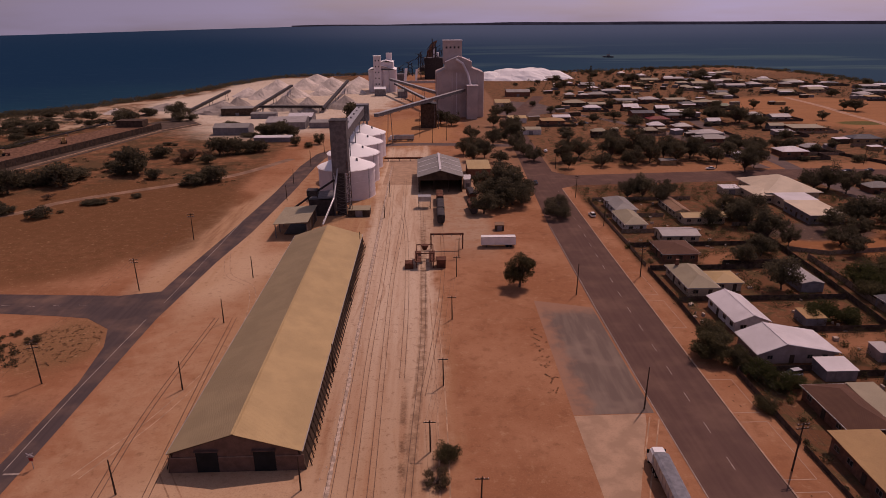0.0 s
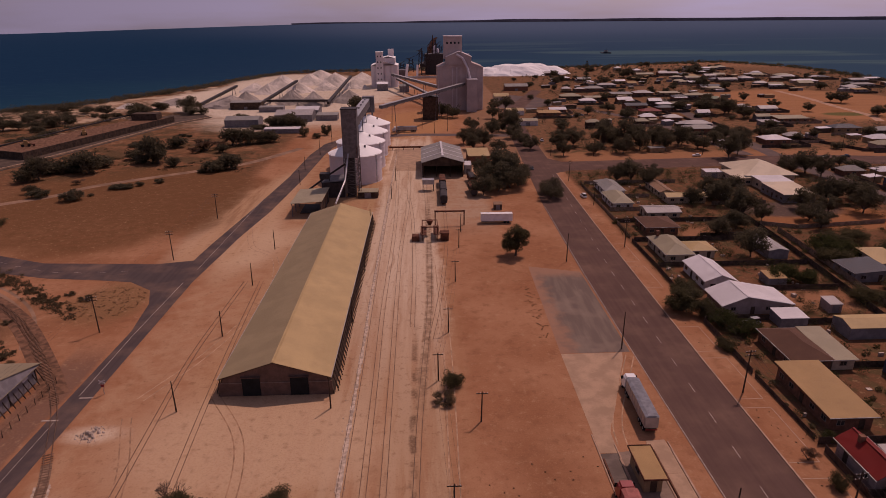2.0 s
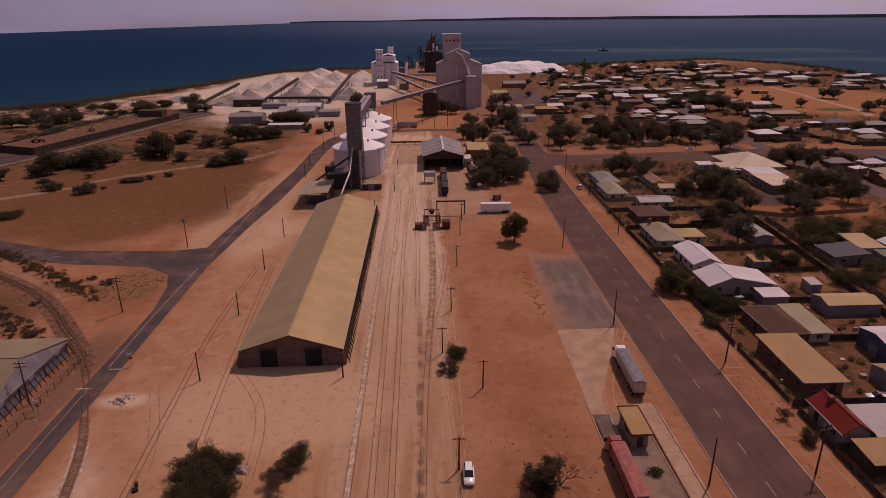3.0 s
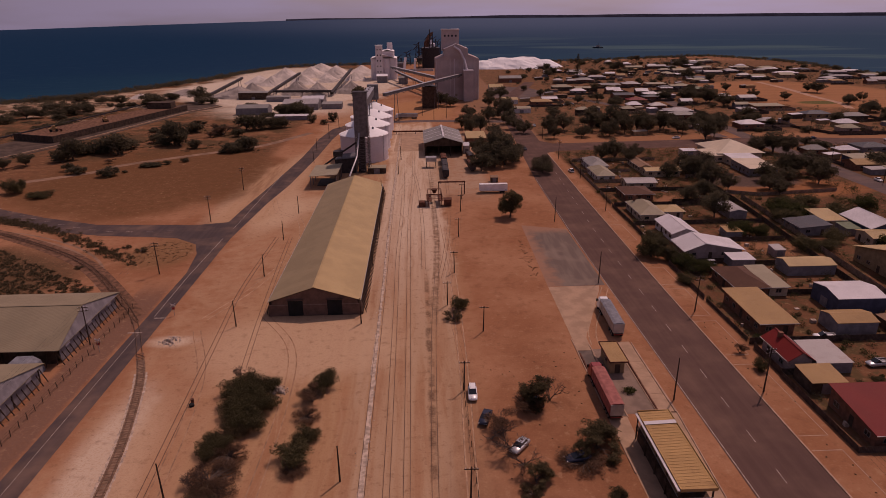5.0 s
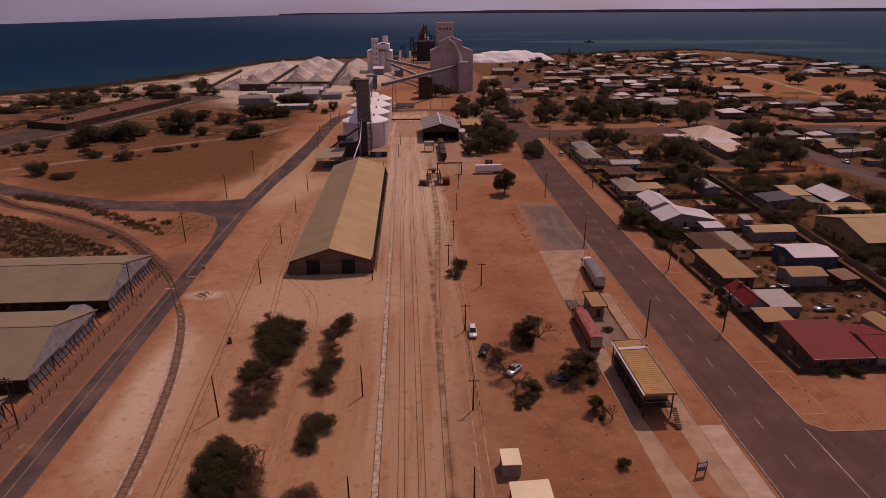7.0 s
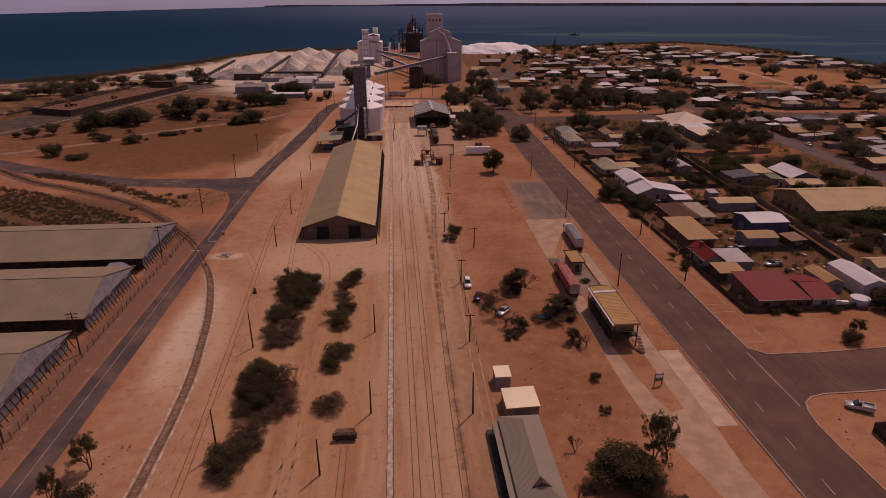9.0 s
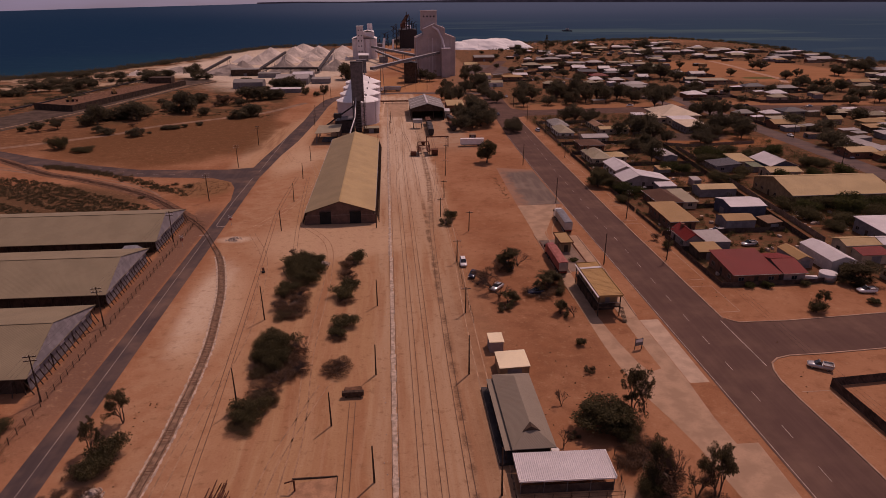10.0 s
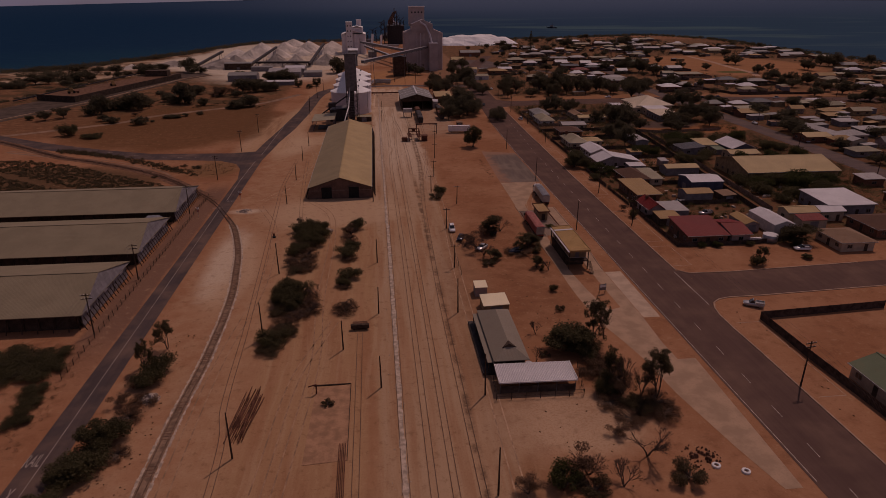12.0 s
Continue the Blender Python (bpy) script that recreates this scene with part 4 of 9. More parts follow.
def bulk_shed(y0, y1, x0, x1):
    """Low wide hipped bulk store lying east-west, with raking props along its open end."""
    cy = (y0 + y1) / 2
    ob = thing("bulk_store", "low wide bulk store with faded grey-cream iron roof and propped walls", "storage shed", x1, cy, 0, 0, "bulk stores beside the west road")
    L, h = x1 - x0, (y1 - y0) / 2
    e, r = 3.9, 3.6
    rf = Mesh()
    # ridge runs from the far end to a slightly raked gable
    vs = [(-L, -h, e), (0.1, -h, e), (0.1, h, e), (-L, h, e), (-L, 0, e + r), (-1.4, 0, e + r)]
    vs += [(a, b, c - 0.15) for a, b, c in vs[:4]]
    rf.add(vs, [(0, 1, 5, 4), (2, 3, 4, 5), (3, 0, 4), (0, 6, 7, 1), (2, 8, 9, 3), (3, 9, 6, 0), (9, 8, 7, 6)])
    roof = part("roof", rf, R_BULK, ob, "weathered grey-cream corrugated roof")
    caps = Mesh().beam((-L, 0, e + r + 0.05), (-1.4, 0, e + r + 0.05), 0.45, 0.08).beam((-1.4, 0, e + r + 0.03), (0.1, -h, e + 0.03), 0.3, 0.08).beam((-1.4, 0, e + r + 0.03), (0.1, h, e + 0.03), 0.3, 0.08)
    gb = Mesh().add([(0, -h + 0.3, e - 0.1), (0, h - 0.3, e - 0.1), (-1.35, 0, e + r - 0.1), (-0.4, -h + 0.3, e - 0.1), (-0.4, h - 0.3, e - 0.1), (-1.75, 0, e + r - 0.1)], [(0, 1, 2), (5, 4, 3), (0, 3, 4, 1), (1, 4, 5, 2), (2, 5, 3, 0)])
    part("gable_wall", gb, W_GREY, ob, "grey sheet gable")
    part("ridge_cap", caps, R_BULK, roof)
    part("wall", Mesh().box(-L + 0.5, -h + 1.4, 0, -1.8, h - 1.4, e - 0.16), W_DARK, ob)
    fr = Mesh()
    for k in range(3):
        a = -h + 1.5 + (2 * h - 3) * k / 3
        fr.box(-0.75, a + 0.25, 0.3, -0.6, a + (2 * h - 3) / 3 - 0.25, 3.65)
    part("end_sheeting", fr, W_GREY, ob, "grey sheet panels on the end wall")
    for k in range(3):
        yy = -h + (2 * h) * (k + 0.5) / 3
        part("vent_panel", Mesh().box(-0.6, yy - 0.9, 2.6, -0.5, yy + 0.9, 3.2), R_WHITE, ob)
    pm = fixed(Mesh().beam((0, 0, 0), (-1.5, 0, 3.6), 0.16).beam((-1.5, 0, 0), (-1.5, 0, 3.7), 0.2).data("prop"))
    for k in range(18):
        o = part("prop", pm, TIMBER, ob)
        o.matrix_basis = pose(0.4, -h + 0.8 + (2 * h - 1.6) * k / 17, 0)
    for k in range(14):
        o = part("prop", pm, TIMBER, ob)
        o.matrix_basis = pose(-3 - k * 3.2, -h - 0.2, 0, 0, 0, -90)
    return ob


for a, b in ((69, 99), (34.2, 64), (-1, 29)):
    bulk_shed(a, b, -215, -83.8)

# ---------------------------------------------------------------- steel silos, elevator tower, gallery
SILO_X, SILO_R = -34.2, 12.1


def steel_silo(y):
    ob = thing("grain_silo", "round white-walled grain silo with a white cone roof", "silo", SILO_X, y, 0, 0, "row of grain silos")
    body = Mesh()
    for k in range(5):
        body.cyl(0, 0, k * 2.6, (k + 1) * 2.6, SILO_R, SILO_R, 48, caps=False)
    part("wall", body, SILO_W, ob, "", True)
    for k in range(6):
        ring = Mesh().cyl(0, 0, k * 2.6 - 0.08, k * 2.6 + 0.1, SILO_R + 0.1, SILO_R + 0.1, 48)
        part("hoop", ring, SILO_W, ob)
    part("cone_roof", Mesh().cyl(0, 0, 12.9, 17.6, SILO_R + 0.45, 0.9, 48, False), SILO_T, ob, "white cone roof", True)
    part("cone_cap", Mesh().cyl(0, 0, 17.4, 18.0, 1.2, 0.9, 16), GALV, ob)
    lad = Mesh()
    for s in (-0.25, 0.25):
        lad.beam((SILO_R + 0.3, s, 0), (SILO_R + 0.3, s, 13.4), 0.08)
    for k in range(26):
        lad.beam((SILO_R + 0.3, -0.25, 0.4 + k * 0.5), (SILO_R + 0.3, 0.25, 0.4 + k * 0.5), 0.05)
    part("ladder", lad, GALV, ob).matrix_basis = pose(0, 0, 0, 0, 0, -35)
    part("hatch", Mesh().box(4.5, -3.2, 15.4, 5.3, -2.4, 16.6), STEEL, ob)
    return ob


for y in (272.5, 301, 330, 358.5):
    steel_silo(y)

tw = thing("elevator_tower", "tall dark grey sheet-clad grain elevator tower", "elevator tower", -32.6, 243)
part("cladding", Mesh().box(-3.1, -3.2, 17, 3.1, 3.2, 36.8), STEEL, tw, "grey sheet cladding")
part("leg_casing", Mesh().box(-2.2, -2, 0, 1.2, 2, 17), DARK_STEEL, tw)
part("head_roof", Mesh().box(-3.3, -3.4, 36.8, 3.3, 3.4, 37.1), DARK_STEEL, tw)
for a, b in ((-3, -3), (3, -3), (3, 3), (-3, 3)):
    part("leg", Mesh().beam((a, b, 0), (a, b, 17), 0.35), STEEL, tw)
br = Mesh()
for k in range(6):
    z = k * 2.8
    for s in (-1, 1):
        br.beam((-3, -3 * s, z), (3, -3 * s, z + 2.8), 0.14).beam((3, -3 * s, z), (-3, -3 * s, z + 2.8), 0.14).beam((-3, -3 * s, z), (3, -3 * s, z), 0.16)
        br.beam((3 * s, -3, z), (3 * s, 3, z + 2.8), 0.14)
part("bracing", br, STEEL, tw)
ch = Mesh().tube([(-1, -2.6, 19), (-1.6, -14, 10), (-3.5, -31, 5.2)], 0.35, 8)
part("grain_chute", ch, GALV, tw, "galvanised grain chute to the shed ridge")
la = Mesh()
for s in (0, 1.3):
    la.beam((2.6 + s, -3.6, 0), (2.6 + s, -3.6, 22), 0.12)
for k in range(14):
    la.beam((2.6, -3.6, k * 1.6), (3.9, -3.6, k * 1.6 + 1.6), 0.1)
part("stair_mast", la, RUST, tw)
part("discharge_pipe", Mesh().tube([(-2.5, -3.4, 14.5), (-10, -2, 9.5), (-21, 0, 1.5)], 0.4, 8), DARK_STEEL, tw)

ga = thing("overhead_gallery", "sloping enclosed conveyor gallery above the silo row", "conveyor gallery", -33.4, 246, 0, 1.3)
gm = Mesh()
for s in range(5):
    ya, yb = 24.5 * s, 24.5 * (s + 1)
    za, zb = 26.2 - s * 0.9, 26.2 - (s + 1) * 0.9
    gm.add([(-2, ya, za), (2, ya, za), (2, ya, za + 4.3), (-2, ya, za + 4.3), (-2, yb, zb), (2, yb, zb), (2, yb, zb + 4.3), (-2, yb, zb + 4.3)], [(0, 1, 2, 3), (7, 6, 5, 4), (0, 4, 5, 1), (1, 5, 6, 2), (2, 6, 7, 3), (3, 7, 4, 0)])
part("gallery_housing", gm, STEEL, ga, "grey sheet housing")
part("gallery_roof", Mesh().beam((0, -0.5, 30.6), (0, 123, 26.1), 4.4, 0.16), GALV, ga)
part("transfer_house", Mesh().box(-2.5, 120, 18, 4.5, 127, 27.2), STEEL, ga)
for y in (26, 55, 84, 112):
    part("trestle", Mesh().beam((-1.8, y, 15.5), (-1.8, y, 25.5), 0.4).beam((1.8, y, 15.5), (1.8, y, 25.5), 0.4), STEEL, ga)
for y in (118, 126):
    part("trestle_leg", Mesh().beam((-2, y, 0), (-1, y, 20), 0.5).beam((4, y, 0), (3, y, 20), 0.5).beam((-2, y, 4), (3.4, y, 14), 0.25), STEEL, ga)
for k in range(7):
    part("roof_vent", Mesh().cyl(0, 8 + 17 * k, 29.8 - k * 0.62, 31.2 - k * 0.62, 0.5, 0.6, 10), GALV, ga)


def conveyor(a, b, w, label, bents, material=None):
    """An inclined covered belt conveyor on trestle bents."""
    ob = thing("conveyor", label, "conveyor")
    a, b = Vector(a), Vector(b)
    part("housing", Mesh().beam(a, b, w, w * 0.75), material or STEEL, ob)
    part("cover", Mesh().beam(a + Vector((0, 0, w * 0.42)), b + Vector((0, 0, w * 0.42)), w * 1.1, 0.15), material or GALV, ob)
    tr = Mesh()
    for k in range(24):
        p, q = a.lerp(b, k / 24), a.lerp(b, (k + 1) / 24)
        dz = Vector((0, 0, w * 0.4 + (0.9 if k % 2 else 0)))
        dq = Vector((0, 0, w * 0.4 + (0 if k % 2 else 0.9)))
        tr.beam(p - dz, q - dq, 0.18)
    tagged(part("truss", tr, DARK_STEEL, ob), kind="stuff")
    side = (b - a).cross(Vector((0, 0, 1))).normalized()
    for k in bents:
        p = a.lerp(b, k)
        part("bent", Mesh().beam(p - side * 0.8, (p.x - side.x * 1.8, p.y - side.y * 1.8, 0), 0.35).beam(p + side * 0.8, (p.x + side.x * 1.8, p.y + side.y * 1.8, 0), 0.35), STEEL, ob)
    return ob


conveyor((-28, 371, 20.5), (31, 497, 21.5), 2.4, "long inclined covered conveyor between the silos", (0.12, 0.62))
conveyor((-34, 672, 15), (14, 512, 17), 2.6, "covered conveyor between concrete silo blocks", (0.3, 0.7))
conveyor((-30, 690, 9), (5, 560, 6), 2.2, "low covered conveyor across the yard", (0.25, 0.6, 0.9))

# ---------------------------------------------------------------- concrete silo blocks
bs = thing("concrete_silo_block", "tall pinkish concrete grain silo block with head house", "silo block", 28, 515)
cell = fixed(Mesh().cyl(0, 0, 0, 34, 5.0, 5.0, 20).data("silo_cell"))
for i in range(5):
    for j in (0, 2):
        part("silo_cell", cell, SILO_C, bs).matrix_basis = pose(-13.5 + i * 6.9, -8 + j * 9, 0)
part("body", Mesh().box(-17.9, -12.75, 0, 18.4, 13, 34), SILO_C, bs)
part("pitched_roof", pitched(Mesh(), -18, -13.1, 18.5, 16, 34, 7, "gable_y", 0.05), SILO_C, bs)
part("upper_house", Mesh().prism([(-11, 36), (9, 36), (9, 42), (-1, 46), (-11, 42)], -14, 12), SILO_C, bs)
part("upper_house_roof", pitched(Mesh(), -11, -14, 9, 12, 42.1, 4.2, "gable_y", 0.3), SILO_W, bs)
part("head_house", Mesh().box(-12.5, -4, 40, 2, 8, 57), SILO_C, bs)
part("parapet", Mesh().box(-12.9, -4.4, 57, 2.4, 8.4, 57.6), SILO_W, bs)
for k in range(4):
    part("window", Mesh().box(-10.6 + k * 3.1, -4.12, 51.5, -9.2 + k * 3.1, -3.9, 53), GLASS, bs)
for k in range(5):
    part("roof_vent", Mesh().cyl(-9 + k * 4, -14.1 + 3, 43.6, 44.4, 0.5, 0.5, 8), GALV, bs)
part("annex_tower", Mesh().box(5, -24, 0, 13, -14, 25), SILO_C, bs)
part("annex_cap", Mesh().box(4.7, -24.3, 25, 13.3, -13.7, 25.5), SILO_W, bs)
part("spout", Mesh().tube([(-3, -14.6, 44), (2, -15, 41), (6, -16.5, 33), (8, -18, 25)], 1.0, 8), SILO_W, bs, "pale grain spout")
part("stair", Mesh().beam((-2.5, -13.4, 0), (-2.5, -13.4, 34), 0.7, 0.4), SILO_W, bs)
part("gable_infill", Mesh().prism([(-17.9, 33.9), (18.4, 33.9), (0.25, 40.8)], -13.0, -12.7), SILO_C, bs)
for k in range(3):
    part("panel_line", Mesh().box(-17.6 + k * 11.5, -13.2, 0, -17.3 + k * 11.5, -12.9, 33.5), SILO_W, bs)

da = thing("dark_sheet_store", "tall dark sheet-clad store at the foot of the silo block", "storage building", 3, 459)
part("wall", Mesh().box(-5.3, -7, 0, 5.8, 7, 16.5), W_DARK, da)
part("roof", pitched(Mesh(), -5.6, -7.2, 6.1, 7.2, 16.5, 1.2, "gable_y", 0.2), R_DARK, da)
b2 = thing("white_silo_block", "pale concrete silo block with lift shaft and stepped roof houses", "silo block", -44, 705)
cell = fixed(Mesh().cyl(0, 0, 0, 23, 4.2, 4.2, 18).data("silo_cell"))
for i in range(4):
    for j in (0, 3):
        part("silo_cell", cell, SILO_W, b2).matrix_basis = pose(-10 + i * 7, -10 + j * 8, 0)
part("body", Mesh().box(-13.5, -10, 0, 14.5, 18, 23), SILO_W, b2)
part("roof", pitched(Mesh(), -14, -14, 15, 19, 23, 4.5, "gable_y", 0.3), SILO_T, b2)
part("roof_house", Mesh().box(-2, -11, 24, 12, 17, 30.5), SILO_W, b2)
part("roof_house_roof", pitched(Mesh(), -2, -11, 12, 17, 30.5, 2, "gable_y", 0.3), SILO_T, b2)
part("lift_shaft", Mesh().box(-8, -18, 0, -0.5, -11, 37), SILO_W, b2)
part("far_shaft", Mesh().box(4, 6, 28, 10, 14, 39), SILO_W, b2)
for k in range(5):
    part("shaft_window", Mesh().box(-6.5, -18.15, 8 + k * 6, -5.4, -17.9, 9.6 + k * 6), GLASS, b2)
    part("shaft_window", Mesh().box(-3.2, -18.15, 8 + k * 6, -2.1, -17.9, 9.6 + k * 6), GLASS, b2)
part("parapet", Mesh().box(-8.3, -18.3, 37, -0.2, -10.7, 37.6), SILO_T, b2)
house("small white weighing hut with dark open front", -50, 655, -38, 664, 7, 2, "gable_x", SILO_T, W_GREY, "hut", "hut", 1, openings="")

# port loader and wharf behind the silos
jt = thing("ship_loader", "dark steel ship loading gantries on the wharf", "ship loader", 0, 0)
jm = [(-18, 905, 17), (-4, 945, 26), (4, 965, 20), (22, 985, 33), (30, 1005, 28), (-30, 880, 12), (12, 930, 22)]
for x, y, h in jm:
    t = Mesh()
    for a, b in ((-4, -4), (4, -4), (4, 4), (-4, 4)):
        t.beam((x + a, y + b, -4), (x + a * 0.5, y + b * 0.5, h), 0.9)
    for k in range(4):
        t.beam((x - 4, y - 4, h * k / 4), (x + 4, y - 4, h * (k + 1) / 4), 0.5).beam((x + 4, y - 4, h * k / 4), (x - 4, y - 4, h * (k + 1) / 4), 0.5)
    t.beam((x - 3, y, h), (x + 3 + (y % 3), y + 3, h + 4), 0.6).beam((x, y, h), (x - 7, y, h + 1), 0.6)
    part("gantry", t, DARK_STEEL, jt)
part("loading_chute", Mesh().beam((-20, 772, 19), (-22, 770, 1), 3.2, 2.4), SILO_T, jt, "pale covered loading chute")
part("loading_chute", Mesh().beam((-8, 800, 16), (-9, 800, 0), 2.6, 2.2), SILO_T, jt, "pale covered loading chute")
part("cross_gallery", Mesh().beam((-34, 740, 6), (14, 735, 6.5), 3.2, 2.6), GALV, jt)
part("hopper_house", Mesh().box(-38, 800, 0, -22, 815, 10), STEEL, jt)
part("hopper_house", Mesh().box(2, 850, 0, 26, 880, 26), DARK_STEEL, jt)
for x, y, h in ((-3, 845, 34), (5, 848, 30), (12, 850, 50), (16, 852, 44)):
    part("mast", Mesh().beam((x, y, 0), (x, y, h), 1.2).beam((x, y, h * 0.9), (x - 7, y + 2, h * 0.72), 0.7).beam((x - 2, y, h * 0.6), (x + 5, y, h * 0.6), 0.9), DARK_STEEL, jt)
wh = Mesh().box(-8, 930, -4.5, 34, 1080, -1.2)
solo("wharf", wh, CONCRETE, "concrete wharf deck behind the silos", "wharf", kind="structure")
ship = thing("bulk_ship", "dark bulk ship with deck cranes moored at the wharf", "ship", 12, 1040, -5, -6)
part("hull", Mesh().prism([(-10, 0), (10, 0), (12, 10), (-12, 10)], -60, 60), DARK_STEEL, ship)
part("superstructure", Mesh().box(-9, 42, 10, 9, 56, 27).box(-3, 46, 27, 3, 52, 33), SILO_W, ship)
for k in range(4):
    part("deck_crane", Mesh().beam((0, -45 + k * 26, 10), (0, -45 + k * 26, 34), 2.2).beam((0, -45 + k * 26, 32), (7, -35 + k * 26, 46), 1.1), RUST, ship)
bt = thing("fishing_boat", "small dark fishing boat on the bay", "boat", 398, 1400, -5, 70)
part("hull", Mesh().prism([(-2.5, 0), (2.5, 0), (3.4, 2.6), (-3.4, 2.6)], -11, 9).add([(-2.5, 9, 0), (2.5, 9, 0), (3.4, 9, 2.6), (-3.4, 9, 2.6), (0, 15, 3.2)], [(0, 1, 4), (1, 2, 4), (2, 3, 4), (3, 0, 4)]), CARBODY_B, bt)
part("wheelhouse", Mesh().box(-2.2, -3, 2.6, 2.2, 4, 6.4), W_GREY, bt)
part("mast", Mesh().beam((0, -1, 6), (0, -1, 12), 0.4), DARK_STEEL, bt)

# ---------------------------------------------------------------- stockpiles


def heap(x, y, rx, ry, h, material, seed):
    r = random.Random(seed)
    m = Mesh()
    n, k = 28, 7
    vs = [(0, 0, h)]
    for j in range(1, k + 1):
        u = j / k
        for i in range(n):
            a = 2 * math.pi * i / n
            w = 1 + 0.18 * noise.noise((math.cos(a) * 1.4 + seed, math.sin(a) * 1.4, u)) + 0.05 * r.uniform(-1, 1)
            z = h * (min(1.0, (1 - u) * (1.6 if material is SALT else 1.0)) ** 0.95) * (1 + 0.12 * noise.noise((seed + u * 2, a, 3))) - (0.2 if j == k else 0)
            vs.append((rx * u * w * math.cos(a), ry * u * w * math.sin(a), z))
    fs = [(0, 1 + i, 1 + (i + 1) % n) for i in range(n)]
    for j in range(k - 1):
        fs += [(1 + j * n + i, 1 + (j + 1) * n + i, 1 + (j + 1) * n + (i + 1) % n, 1 + j * n + (i + 1) % n) for i in range(n)]
    m.add(vs, fs)
    ob = solo("stockpile", m, material, "conical stockpile of pale mined gypsum" if material is not SALT else "long bright white salt stockpile", "stockpile", "gypsum stockpiles")
    ob.matrix_basis = pose(x, y, 0)
    return ob


HEAPS = [(-167, 540, 25, 15, 10), (-160, 560, 15, 14, 11), (-160, 645, 15, 15, 10), (-156, 700, 24, 22, 14), (-130, 656, 15, 15, 10), (-119, 560, 16, 15, 12), (-98, 548, 16, 15, 12), (-132, 738, 20, 18, 12),
         (-101, 724, 24, 22, 14), (-105, 676, 14, 13, 9), (-69, 568, 15, 15, 11), (-76, 690, 15, 14, 9), (-74, 752, 22, 20, 12), (-223, 566, 22, 13, 5.5), (-257, 543, 11, 8, 4.5), (-128, 790, 30, 22, 12), (-178, 665, 18, 16, 9)]
for i, (x, y, rx, ry, h) in enumerate(HEAPS):
    heap(x, y, rx, ry, h, GYPSUM_D if i in (0, 1, 5, 6, 10, 13) else GYPSUM, i)
for i, (x, y, rx, ry, h) in enumerate([(112, 842, 46, 34, 12), (142, 848, 46, 34, 12.5), (166, 848, 30, 26, 9.5), (86, 836, 26, 24, 9), (128, 838, 44, 30, 11.5)]):
    heap(x, y, rx, ry, h, SALT, 40 + i)
conveyor((-262, 330, 1.4), (-222, 540, 1.8), 0.9, "long low field conveyor beside the ore bay", (0.1, 0.3, 0.5, 0.7, 0.95), DARK_STEEL)
conveyor((-195, 537, 2), (-190, 640, 8), 2.4, "field conveyor among the stockpiles", (0.1, 0.5, 0.9), DARK_STEEL)
conveyor((-142, 540, 3), (-132, 655, 11), 2.4, "field conveyor among the stockpiles", (0.1, 0.5, 0.9), DARK_STEEL)
conveyor((-84, 536, 3), (-80, 690, 12), 2.4, "field conveyor among the stockpiles", (0.1, 0.5, 0.9), DARK_STEEL)
conveyor((-137, 540, 5), (-84, 536, 5), 2.2, "level conveyor beside the stockpiles", (0.05, 0.5, 0.95), DARK_STEEL)

# ---------------------------------------------------------------- plants


def leaf_cloud(m, lobes, n, size, r):
    """Small leaf blades scattered through a set of lobes (x, y, z, rx, ry, rz)."""
    w = [a[3] * a[4] * a[5] for a in lobes]
    for _ in range(n):
        x, y, z, rx, ry, rz = r.choices(lobes, w)[0]
        d = Vector((r.gauss(0, 1), r.gauss(0, 1), r.gauss(0, 1))).normalized() * (r.uniform(0.1, 1.1) ** 0.5 + max(0, r.gauss(0, 0.16)))
        p = Vector((x + d.x * rx, y + d.y * ry, max(0.05, z + d.z * rz)))
        a = Vector((r.gauss(0, 1), r.gauss(0, 1), r.gauss(0, 0.7))).normalized()
        b = a.cross(Vector((r.gauss(0, 1), r.gauss(0, 1), r.gauss(0, 1)))).normalized()
        s = size * r.uniform(0.6, 1.5)
        m.add([p - a * s * 0.5 - b * s * 0.32, p + a * s * 0.6, p - a * s * 0.35 + b * s * 0.36], [(0, 1, 2)])
    return m


def limb(m, a, b, r0, r1, r, bend=0.12):
    a, b = Vector(a), Vector(b)
    mid = a.lerp(b, 0.5) + Vector((r.uniform(-1, 1), r.uniform(-1, 1), r.uniform(0, 1))) * (b - a).length * bend
    m.tube([a, mid, b], [r0, (r0 + r1) / 2, r1], 3)


